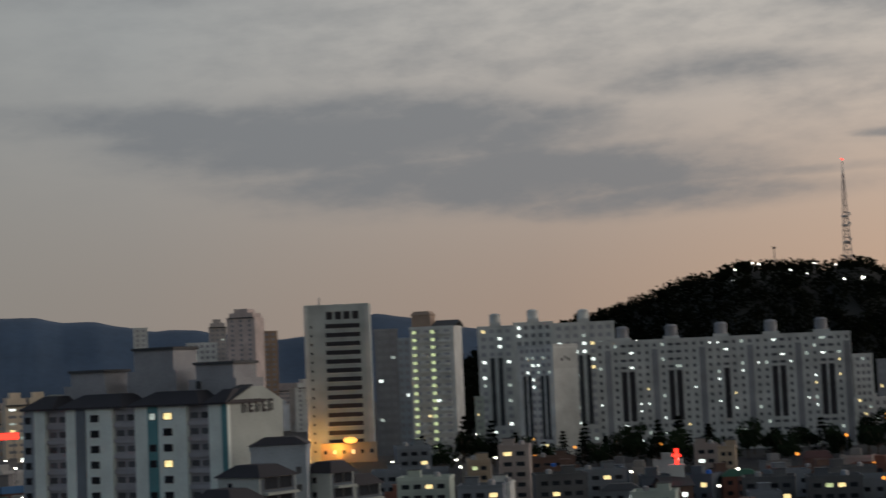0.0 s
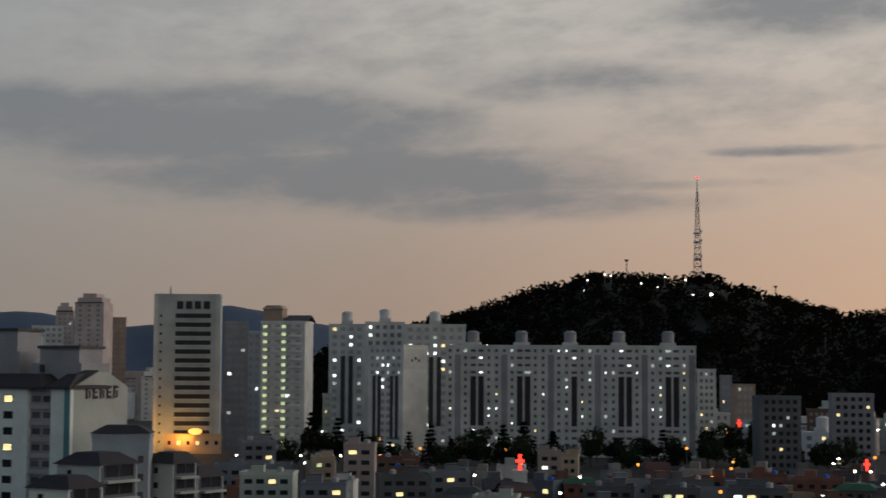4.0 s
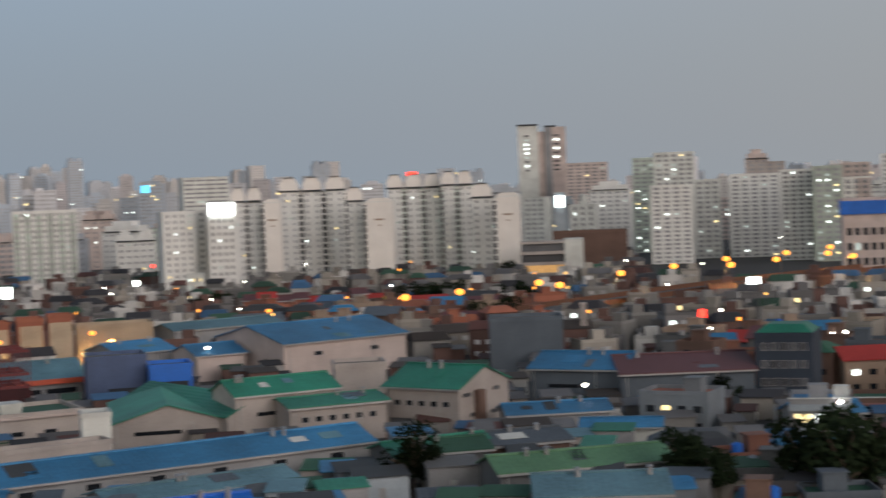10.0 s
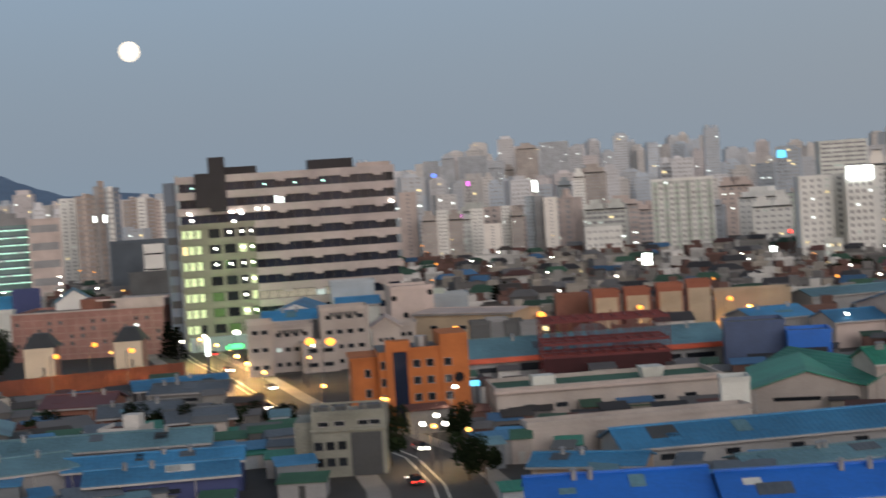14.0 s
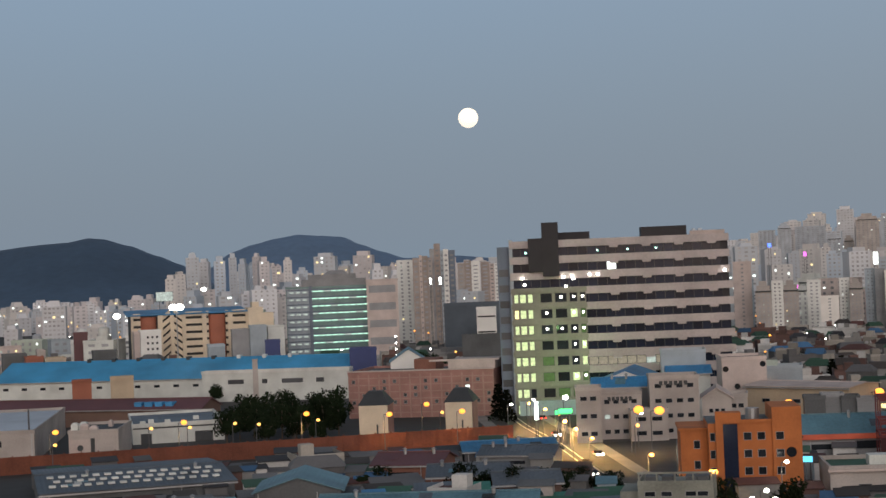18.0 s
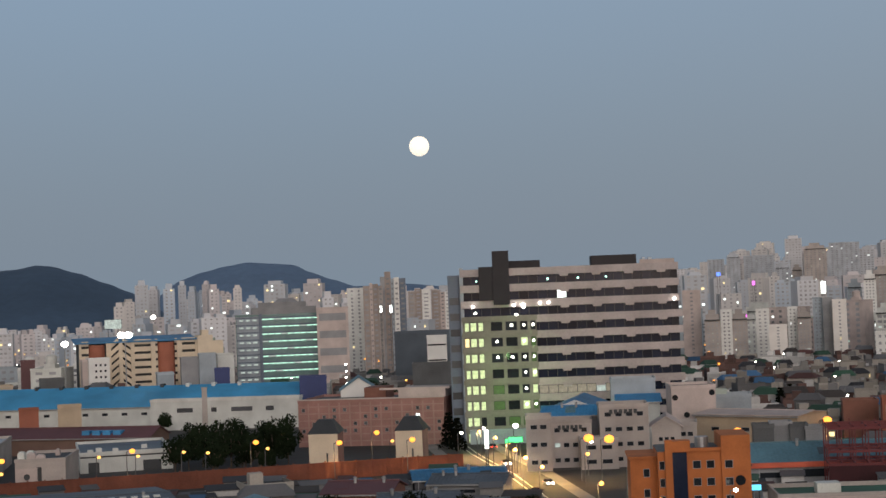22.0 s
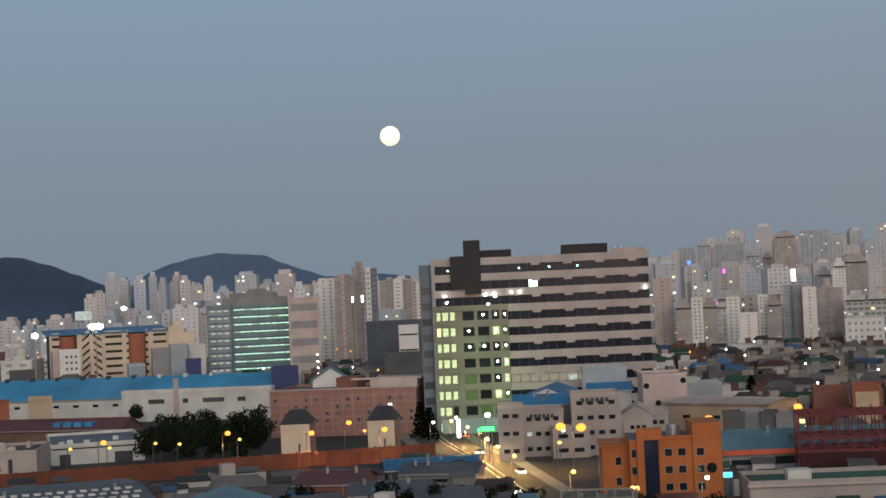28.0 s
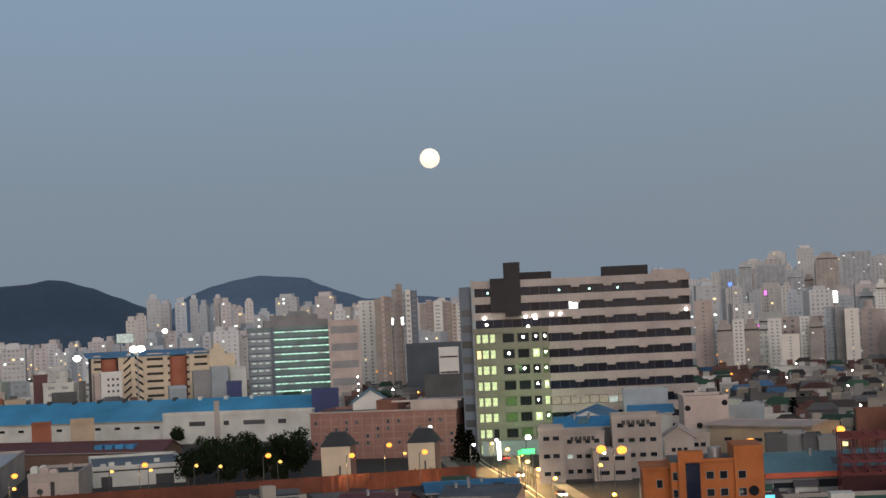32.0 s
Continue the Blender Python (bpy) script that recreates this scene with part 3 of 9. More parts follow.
def shed(az, d, w, h, depth=20.0, turn=0.0, wall=None, roof=None, rise=2.5, along="x", label="", windows=0, name="factory_shed", category="shed", group="factory sheds", doors=0):
    """An industrial hall with a pitched sheet roof; gable walls filled in."""
    t = thing(name, at(az, d, turn), label or "long factory hall with a pitched sheet-metal roof", category, group)
    claim(az, d, w, depth, turn)
    s = Shape().box(-w / 2, w / 2, 0, depth, -1, h)
    if along == "x":
        for x in (-w / 2, w / 2):
            s.poly([(x, 0, h), (x, depth, h), (x, depth / 2, h + rise)])
    else:
        for y in (0, depth):
            s.poly([(-w / 2, y, h), (w / 2, y, h), (0, y, h + rise)])
    part("wall", s, wall or CREAM, t)
    part("roof", Shape().gable(-w / 2, w / 2, 0, depth, h, h + rise, along, 0.6, 0.2), roof or BLUEROOF, t)
    if along == "x":
        part("ridge_cap", Shape().box(-w / 2 - 0.6, w / 2 + 0.6, depth / 2 - 0.35, depth / 2 + 0.35, h + rise + 0.1, h + rise + 0.35), roof or BLUEROOF, t)
        part("gutter", Shape().box(-w / 2 - 0.6, w / 2 + 0.6, -0.85, -0.62, h - 0.45, h - 0.15), STEEL, t)
    if d < 440 and w > 14:
        rng = random.Random(int(az * 70) + int(d))
        up = lambda y: h + rise * y / (depth / 2) + 0.22
        if along == "x" and depth > 6:
            for k in range(min(5, int(w / 9))):
                u, y0 = rng.uniform(-w / 2 + 2, w / 2 - 5), rng.uniform(0.3, depth * 0.25)
                y1, wd = min(depth / 2 - 0.4, y0 + rng.uniform(1.2, 4.0)), rng.uniform(1.2, 4.5)
                part("roof_patch", Shape().slab([(u, y0, up(y0)), (u + wd, y0, up(y0)), (u + wd, y1, up(y1)), (u, y1, up(y1))], 0.08), rng.choice((roof or BLUEROOF, GREYROOF, PALEBLUE, SLATE, WHITE)), t, "patched roof sheet")
            for k in range(2):
                u = rng.uniform(-w * 0.4, w * 0.4)
                part("roof_vent", Shape().tube(u, depth * 0.4, h + rise * 0.7, h + rise + 0.9, 0.35, 0.35, 8).tube(u, depth * 0.4, h + rise + 0.9, h + rise + 1.2, 0.55, 0.1, 8), STEEL, t)
        for u in (-w * 0.46, w * 0.22):
            part("downpipe", Shape().box(u - 0.08, u + 0.08, -0.2, -0.02, 0, h - 0.2), STEEL, t)
        if not windows:
            part("window_strip", Shape().box(-w * 0.3, w * 0.12, -0.08, 0, h * 0.55, h * 0.55 + 0.7), GLASS, t)
    for u in grid(w, windows, 1.5) if windows else ():
        window(t, u, 0, h * 0.66, min(2.4, w / windows * 0.45), min(1.1, h * 0.25))
    for u in grid(w, doors, 3.0) if doors else ():
        part("roller_door", Shape().box(u - 2.2, u + 2.2, -0.1, 0, 0.0, min(4.2, h * 0.7)), STEEL, t)
    return t



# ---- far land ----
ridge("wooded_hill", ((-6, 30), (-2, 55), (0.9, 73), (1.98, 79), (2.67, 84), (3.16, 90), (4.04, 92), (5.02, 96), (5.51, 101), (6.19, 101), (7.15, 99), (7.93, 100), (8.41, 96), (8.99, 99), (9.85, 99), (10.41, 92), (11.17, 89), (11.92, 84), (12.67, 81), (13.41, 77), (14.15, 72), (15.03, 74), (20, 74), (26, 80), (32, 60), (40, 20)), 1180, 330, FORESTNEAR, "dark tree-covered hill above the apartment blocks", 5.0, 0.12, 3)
# ridges beyond the hill carry their haze in the base colour
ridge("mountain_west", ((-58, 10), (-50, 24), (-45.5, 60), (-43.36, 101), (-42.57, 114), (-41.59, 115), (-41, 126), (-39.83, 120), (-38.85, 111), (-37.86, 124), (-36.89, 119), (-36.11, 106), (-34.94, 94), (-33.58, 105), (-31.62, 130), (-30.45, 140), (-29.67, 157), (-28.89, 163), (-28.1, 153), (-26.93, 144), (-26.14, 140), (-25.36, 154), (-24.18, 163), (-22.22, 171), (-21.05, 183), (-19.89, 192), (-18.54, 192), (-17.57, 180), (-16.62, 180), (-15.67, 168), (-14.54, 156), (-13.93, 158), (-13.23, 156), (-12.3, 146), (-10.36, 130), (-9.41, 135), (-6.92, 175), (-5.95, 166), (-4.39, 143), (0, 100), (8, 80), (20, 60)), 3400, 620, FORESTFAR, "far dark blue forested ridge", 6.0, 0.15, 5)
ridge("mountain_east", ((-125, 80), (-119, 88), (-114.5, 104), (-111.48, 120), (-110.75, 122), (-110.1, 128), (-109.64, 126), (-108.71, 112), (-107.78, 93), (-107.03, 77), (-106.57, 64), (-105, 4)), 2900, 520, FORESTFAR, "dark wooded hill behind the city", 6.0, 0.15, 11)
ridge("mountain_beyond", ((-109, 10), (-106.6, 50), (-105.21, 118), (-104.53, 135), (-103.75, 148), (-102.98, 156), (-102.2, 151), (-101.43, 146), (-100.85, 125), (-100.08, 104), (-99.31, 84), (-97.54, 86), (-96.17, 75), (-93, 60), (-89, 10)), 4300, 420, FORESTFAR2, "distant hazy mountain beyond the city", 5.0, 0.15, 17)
moon = tagged(new("moon", Shape().ball(0, 0, 0, 26.5, None, 40, 20).data("moon", MOON_L)), "full bright moon low in the dusk sky", "moon")
ma, me_ = radians(-96.91), radians(5.26)
moon.matrix_basis = pose(EYE[0] + 4400 * math.sin(ma) * math.cos(me_), EYE[1] + 4400 * math.cos(ma) * math.cos(me_), EYE[2] + 4400 * math.sin(me_))


# ---- west: office tower, apartment terraces ----
def office_tower(az, d, w, h, turn):
    t = block("office_tower", az, d, w, h, 16, turn, MINTWHITE, "white concrete office tower with long dark ribbon windows", "office building")
    x0, x1 = -w * 0.18, w * 0.36
    n = 15
    for k in range(n):
        z = h * 0.06 + (h * 0.80) * k / (n - 1)
        part("ribbon_window", Shape().box(x0, x1, -0.35, 0.0, z, z + h * 0.029), CHARCOAL, t)
        part("sill", Shape().box(x0 - 0.2, x1 + 0.2, -0.6, 0.0, z - 0.35, z - 0.05), WHITE, t)
        window(t, -w * 0.40, 0, z + 0.8, 0.9, 1.0)
    for k in range(4):
        u = x0 + (x1 - x0) * (k + 0.5) / 4
        part("top_opening", Shape().box(u - 1.2, u + 1.2, -0.3, 0.0, h * 0.918, h * 0.968), CHARCOAL, t)
    part("rooftop_mast", Shape().tube(-w * 0.27, 3, h, h + 4.0, 0.5, 0.2, 8), STEEL, t)
    part("pier", Shape().box(-w / 2 - 0.2, -w / 2 + 1.2, -0.5, 0.0, 0, h), WHITE, t)
    part("pier", Shape().box(w / 2 - 1.6, w / 2 + 0.2, -0.5, 0.0, 0, h), WHITE, t)
    part("podium", Shape().box(-w * 0.3, w * 0.55, -5, -0.6, -1, 7).box(-w * 0.3, w * 0.55, -5.3, -0.6, 7, 7.6), BEIGE, t)
    for k in range(6):
        window(t, -w * 0.3 + w * 0.85 * (k + 0.5) / 6, -5, 4.2, 1.4, 1.6, ROOM_Y if k in (1, 3) else GLASS)
    sign = part("lit_sign", Shape().tube(0, 0, -0.4, 0.4, 2.6, 2.6, 20), YELLOW_L, t, "yellow lit oval sign", pose(w * 0.16, -5.6, 8.6, 90, 0, 0) @ Matrix.Diagonal((1.0, 0.45, 1, 1)))
    return t


office_tower(-8.30, 650, 25.3, 60.8, turn=-4)
apartment(-6.62, 690, 9.8, 51.7, 11, 0, GREY, 16, 3, lit=0.03, wide=0.8, label="grey apartment block with dark balcony bands")
apartment(-6.02, 720, 6.8, 48.5, 11, 0, BLUEGREY, 15, 2, lit=0.03)


def stair_lit_block(az, d, w, h, turn):
    t = apartment(az, d, w, h, 14, turn, WHITE, 17, 4, lit=0.02, wide=0.5, label="white apartment tower with glowing stairwell windows", side=0)
    for k in range(17):
        z = h / 17 * (k + 0.55)
        for u in (-w * 0.40, w * 0.02):
            part("stair_window", Shape().box(u - 0.75, u + 0.75, -0.3, 0.0, z - 0.55, z + 0.55), ROOM_G, t)
        part("balcony", Shape().box(w * 0.14, w * 0.40, -1.0, 0.0, z - 1.2, z - 0.2), WHITE, t)
        part("balcony", Shape().box(-w * 0.29, -w * 0.08, -1.0, 0.0, z - 1.2, z - 0.2), WHITE, t)
    part("roof_hut", Shape().box(-w * 0.48, -w * 0.05, 2, 10, h + 0.1, h + 5.5).taper(-w * 0.50, -w * 0.03, 1.5, 10.5, h + 5.5, h + 7.0, 1.2), TAN, t)
    part("pitched_roof", Shape().gable(w * 0.05, w * 0.52, 0.5, 13.5, h + 0.8, h + 3.0, "x", 0.6, 0.3), SLATE, t)
    return t


stair_lit_block(-5.03, 642, 17.5, 50.4, turn=-14)
apartment(-3.48, 700, 3.8, 21.8, 10, 0, SAGE, 8, 2, lit=0.1)
apartment(-2.82, 760, 16.6, 53.2, 11, 0, WHITE, 15, 4, tanks=1, lit=0.14, slots=1, label="white apartment block with a round rooftop tank")
apartment(-1.51, 745, 17.8, 53.8, 11, 0, WHITE, 15, 5, tanks=1, lit=0.12, slots=1, label="white apartment block with a round rooftop tank")
apartment(0.23, 730, 27.0, 52.3, 11, 0, WHITE, 15, 7, tanks=1, lit=0.12, slots=1, label="white apartment block with a round rooftop tank")


def gable_block(az, d, w, h, turn):
    t = apartment(az, d, w, h, 13, turn, WHITE, 15, 6, lit=0.14, slots=2, label="white apartment block with a blank gable end and a painted emblem")
    gy = 13
    part("emblem_panel", Shape().box(w / 2 - 0.02, w / 2 + 0.12, 0.3, gy - 0.3, h * 0.80, h * 0.985), WHITE, t, "white painted panel")
    for k, (v, z) in enumerate(((4.6, 0.88), (6.4, 0.90), (8.2, 0.88))):
        part("emblem", Shape().box(w / 2 + 0.12, w / 2 + 0.2, v - 0.45, v + 0.45, h * z - 0.6, h * z + 0.6), SLATE, t)
    return t


gable_block(-1.48, 627, 19.0, 41.1, turn=-46)


def long_block(az, d, w, h):
    t = block("apartment_block", az, d, w, h, 11, 0, WHITE, "very long white apartment block with five roof tanks", "apartment", "apartment blocks")
    rng = random.Random(5)
    n, storeys = 32, 15
    p, sh = w / n, h / 15
    dark, dim = [], []
    lit = []
    for i in range(n):
        u = -w / 2 + p * (i + 0.5)
        core = abs((i % 6.4) - 3.2) < 0.9
        for r in range(storeys):
            z = sh * (r + 0.55)
            if core and 3 < r < 11:
                continue
            q = rng.random()
            ww = p * (0.72 if core else 0.34)
            if q < 0.10:
                lit.append((u, z, ww, ROOM_W if q < 0.07 else ROOM_Y))
            else:
                (dim if q < 0.16 else dark).append(((u, 0), 1, 0, z, ww, sh * (0.34 if core else 0.42)))
        if not core and i % 3 == 1:
            part("balcony_column", Shape().box(u - p * 0.40, u + p * 0.40, -0.08, 0.0, 1.0, h - sh), GREY, t)
        if core:
            # recessed stair slot, its shade put on as a charcoal strip
            part("stair_slot", Shape().box(u - p * 0.36, u + p * 0.36, -0.2, 0.0, sh * 4.2, sh * 11.0), CHARCOAL, t)
        part("wall_rib", Shape().box(u - p * 0.5 - 0.18, u - p * 0.5 + 0.18, -0.3, 0.0, 0, h), WHITE, t)
    for u, z, ww, m in lit:
        window(t, u, 0, z, ww * 0.7, sh * 0.34, m)
    far_windows("window_field", t, dark, SHADEGLASS)
    far_windows("dim_window_field", t, dim, ROOM_DIM)
    for k in range(5):
        x = -w / 2 + w * (0.105 + 0.197 * k)
        hut = part("roof_hut", Shape().box(x - 3.0, x + 3.0, 3, 8, h + 0.1, h + 2.0), WHITE, t)
        part("water_tank", Shape().tube(x, 5.5, h + 2.0, h + 5.6, 2.3, 2.3, 14).tube(x, 5.5, h + 5.6, h + 6.5, 2.6, 1.4, 14), GREY, hut)
    return t


long_block(4.91, 632, 94.8, 41.4)
apartment(9.55, 680, 7.7, 32.9, 11, 0, WHITE, 12, 3, lit=0.2)
apartment(10.20, 800, 5.8, 30.7, 11, 0, GREY, 9, 2, lit=0.05)
apartment(10.85, 760, 9.0, 26.6, 11, 10, TAN, 8, 3, lit=0.03)
apartment(12.03, 560, 13.5, 25.9, 14, 12, CONCRETE, 10, 5, lit=0.07, label="grey concrete apartment building near the hill")
apartment(14.41, 600, 14.4, 24.8, 14, 6, GREY, 9, 5, lit=0.07)
apartment(13.30, 700, 10.2, 16.7, 12, 0, BROWN, 6, 4, lit=0.05)
# behind the near block
apartment(-15.01, 1250, 10.4, 78.0, 14, 0, WHITE, 22, 2, lit=0.02)
apartment(-12.95, 1150, 20.9, 62.3, 14, 0, WHITE, 16, 5, lit=0.03)
apartment(-12.40, 1200, 12.5, 74.5, 16, 0, CREAM, 22, 3, lit=0.03, caps=1)
apartment(-11.60, 1100, 19.5, 76.5, 20, -18, PINKISH, 24, 3, lit=0.02, wide=0.3, caps=1, label="slim pinkish apartment tower with dark slots")
apartment(-10.72, 1120, 14.1, 67.6, 16, 0, TAN, 20, 3, lit=0.02)


# ---- the near block with lettering on its gable ----
DIMBLUE = mat("dull_blue_render", (0.19, 0.22, 0.25), rand=0.15)
# grey of the balcony recesses, with their shade put into the colour
RECESS = mat("recess_shade_grey", (0.36, 0.36, 0.385), rand=0.1)


def bay_block(az, d, w, h, turn):
    """Four bays with recessed balconies, teal drain strips and hipped dark roofs."""
    depth = 17.0
    t = thing("apartment_block", at(az, d, turn), "white apartment block with dark hipped roofs and lettered gable", "apartment", "apartment blocks")
    claim(az, d, w, depth, turn)
    s = Shape().box(-w / 2, w / 2, 0, depth, -1, h)
    s.poly([(w / 2, 0, h), (w / 2, depth, h), (w / 2, depth * 0.62, h + 2.6), (w / 2, depth * 0.38, h + 2.6)])
    s.poly([(-w / 2, 0, h), (-w / 2, depth, h), (-w / 2, depth * 0.62, h + 2.6), (-w / 2, depth * 0.38, h + 2.6)])
    part("wall", s, DIMWHITE, t)
    rng = random.Random(11)
    sh = 2.8
    storeys = int(h / sh)
    at_x = lambda f: -w / 2 + w * (f + 0.09 * f * (1 - f))

    def lit(q, dark):
        return ROOM_W if q < 0.01 else ROOM_Y if q < 0.02 else ROOM_DIM if q < 0.05 else dark
    # white bays standing proud between the recessed balcony columns
    edges = ((0.0, 0.105), (0.205, 0.43), (0.54, 0.795), (0.905, 1.0))
    for a, b in edges:
        # bays are coloured lighter than the gable to set how light falls
        part("wall_bay", Shape().box(at_x(a), at_x(b), -0.9, 0.0, -1, h - 0.05), BAYWHITE, t)
    for a, b, m in ((0.0, 0.052, BLUEGREY), (0.255, 0.302, DIMBLUE), (0.605, 0.655, TEAL), (0.972, 0.999, TEAL)):
        part("drain_strip", Shape().box(at_x(a), at_x(b), -1.0, -0.9, 0, h - 0.2), m, t, "blue-grey vertical wall strip")
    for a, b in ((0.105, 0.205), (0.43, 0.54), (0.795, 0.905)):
        part("recess", Shape().box(at_x(a), at_x(b), -0.06, 0.0, 0, h - 0.3), RECESS, t, "grey recessed balcony column, shade put into its tone")
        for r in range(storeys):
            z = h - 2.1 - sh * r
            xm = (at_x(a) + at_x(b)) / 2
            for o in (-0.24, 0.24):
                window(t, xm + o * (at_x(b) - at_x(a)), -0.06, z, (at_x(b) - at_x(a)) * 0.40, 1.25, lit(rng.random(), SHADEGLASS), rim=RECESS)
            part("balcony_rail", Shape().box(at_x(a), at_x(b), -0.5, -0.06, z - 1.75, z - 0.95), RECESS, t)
    for f, ww in ((0.026, 1.5), (0.346, 1.9), (0.63, 1.5), (0.703, 1.9)):
        for r in range(storeys):
            q = rng.random()
            y = -1.0 if f in (0.026, 0.63) else -0.9
            if f == 0.63 and r % 3 == 1:
                continue
            window(t, at_x(f), y, h - 2.1 - sh * r, ww, 1.3, ROOM_Y if (f == 0.703 and r == 0) else lit(q, GLASS), rim=SLATE)
    for a, b in ((0.0, 0.15), (0.175, 0.485), (0.52, 0.865), (0.90, 1.0)):
        xa, xb = at_x(a), at_x(b)
        part("hipped_roof", Shape().taper(xa - 0.2, xb + 0.2, -1.6, depth * 0.62, h, h + 2.3, min(3.4, (xb - xa) * 0.3), depth * 0.25).box(xa - 0.3, xb + 0.3, -1.7, depth * 0.62, h - 0.35, h), CHARCOAL, t, "nearly black hipped roof")
    part("gable_roof", Shape().slab([(w / 2 - 3, -0.5, h), (w / 2 + 0.4, -0.5, h), (w / 2 + 0.4, depth * 0.4, h + 2.7), (w / 2 - 3, depth * 0.4, h + 2.7)], 0.25), SLATE, t)
    for x, y, a, zz in ((-w * 0.30, 10, 5.0, 6.4), (0.02 * w, 11, 5.6, 10.0), (w * 0.33, 10, 5.2, 6.8)):
        hut = part("roof_hut", Shape().box(x - a, x + a, y - 4, y + 5, h, h + zz * 0.62).box(x - a * 0.8, x + a * 0.8, y - 3.2, y + 4.2, h + zz * 0.62, h + zz), GREY, t)
        part("coping", Shape().box(x - a * 0.86, x + a * 0.86, y - 3.6, y + 4.6, h + zz, h + zz + 0.5), SLATE, hut)
    part("hatch", Shape().box(w * 0.33 - 3.4, w * 0.33 - 2.5, 5.7, 6.0, h + 2.5, h + 3.9), SLATE, t)
    # unreadable lettering on the gable: five blocky marks
    for k in range(5):
        v = 3.6 + 2.15 * k
        z = h - 0.9
        m = Shape().box(w / 2, w / 2 + 0.15, v, v + 0.5, z - 1.15, z + 1.15).box(w / 2, w / 2 + 0.15, v, v + 1.5, z + 0.65, z + 1.15)
        if k % 2:
            m.box(w / 2, w / 2 + 0.15, v, v + 1.5, z - 1.15, z - 0.65).box(w / 2, w / 2 + 0.15, v + 0.5, v + 1.35, z - 0.2, z + 0.15)
        else:
            m.box(w / 2, w / 2 + 0.15, v + 1.0, v + 1.35, z - 1.0, z + 0.3)
        part("letter_mark", m, CHARCOAL, t, "dark unreadable lettering mark")
    return t


bay_block(-15.61, 306, 46.0, 42.9, turn=-38)


def stepped_block(az, d, w, h, turn, wall, storeys, label, depth=12.0):
    """A lower wing with a dark hip roof and stacked balconies on its right side."""
    t = thing("apartment_wing", at(az, d, turn), label, "apartment", "apartment blocks")
    claim(az, d, w, depth, turn)
    part("wall", Shape().box(-w / 2, w / 2, 0, depth, -1, h), wall, t)
    # glazed side panel, coloured darker to put shade on this face
    part("balcony_wall", Shape().box(w / 2, w / 2 + 0.08, 0.3, depth - 0.3, 0, h - 0.3), DARKBLUE, t, "dark glazed balcony front, shade put into its colour")
    part("hipped_roof", Shape().taper(-w / 2 - 0.6, w / 2 + 0.6, -0.6, depth + 0.6, h, h + 1.9, w * 0.3, depth * 0.3), CHARCOAL, t, "nearly black hipped roof")
    sh = h / storeys
    rng = random.Random(int(h * 10))
    for r in range(storeys):
        z = sh * (r + 0.5)
        part("balcony", Shape().box(w / 2, w / 2 + 1.3, 0.6, depth - 0.6, sh * r - 0.1, sh * r + 0.32), DIMWHITE, t)
        for v in (depth * 0.3, depth * 0.7):
            q = rng.random()
            window(t, w / 2 + 0.08, v, z + 0.35, depth * 0.36, sh * 0.7, ROOM_Y if q < 0.06 else ROOM_DIM if q < 0.16 else GLASS, turn=90, rim=SLATE)
        if storeys > 8:
            window(t, -w * 0.2, 0, z, 1.1, 1.1)
    return t


# the first wing's lighter front colour makes up for missing light
stepped_block(-12.80, 262, 8.0, 27.6, -42, BAYWHITE, 10, "pale green gable-ended wing with stacked balconies", 7.8)
stepped_block(-11.85, 272, 9.0, 30.7, -42, MINTWHITE, 11, "grey-white apartment wing with open balconies", 9)
stepped_block(-9.10, 288, 5.4, 30.0, -42, MINTWHITE, 12, "narrow white apartment wing with open balconies", 6)
stepped_block(-8.30, 300, 6.0, 27.0, -42, DIMWHITE, 10, "low apartment wing with lit balconies", 7)
tower = block("stair_tower", -10.47, 283, 9.4, 34.4, 8, -6, BLUEGREY, "blue-grey stair tower with a dark hipped roof", "apartment", "apartment blocks")
part("hipped_roof", Shape().taper(-5.1, 5.1, -0.5, 8.5, 35.3, 36.6, 2.4, 2.4), CHARCOAL, tower, "nearly black hipped roof")
for r in range(5):
    window(tower, 3.4, 0, 31.0 - 3.0 * r, 0.9, 1.1, SHADEGLASS, 0, SLATE)



def terrace_row(az, d, w, h, turn, roof, n):
    """A low row of flats with tiled dark roofs, wide windows in every storey."""
    depth = 10.0
    t = thing("row_of_flats", at(az, d, turn), "low pale row of flats with dark tiled roofs", "apartment", "low flats")
    claim(az, d, w, depth, turn)
    part("wall", Shape().box(-w / 2, w / 2, 0, depth, -1, h), DIMBLUE, t)
    part("roof", Shape().gable(-w / 2, w / 2, 0, depth, h, h + 3.2, "x", 0.6, 0.3), roof, t)
    rng = random.Random(int(az * 50))
    storeys = max(2, int(h / 2.9))
    for r in range(storeys):
        for u in grid(w, n, 0.6):
            q = rng.random()
            window(t, u, 0, h / storeys * (r + 0.55), w / n * 0.6, 1.3, ROOM_Y if q < 0.05 else ROOM_W if q < 0.08 else GLASS)
        part("floor_band", Shape().box(-w / 2 - 0.1, w / 2 + 0.1, -0.25, 0, h / storeys * r - 0.1, h / storeys * r + 0.15), GREY, t)
    for k in range(n // 2):
        u = -w / 2 + w * (k + 0.5) / (n // 2)
        dorm = part("dormer", Shape().box(u - 1.2, u + 1.2, 0.3, 4.0, h + 0.2, h + 2.2), BROWN if k % 3 else BLUEGREY, t)
        part("dormer_roof", Shape().gable(u - 1.3, u + 1.3, 0.2, 4.2, h + 2.2, h + 3.1, "y", 0.3, 0.15), SLATE, dorm)
    return t


terrace_row(-5.21, 330, 20.2, 12.0, 6, SLATE, 8)
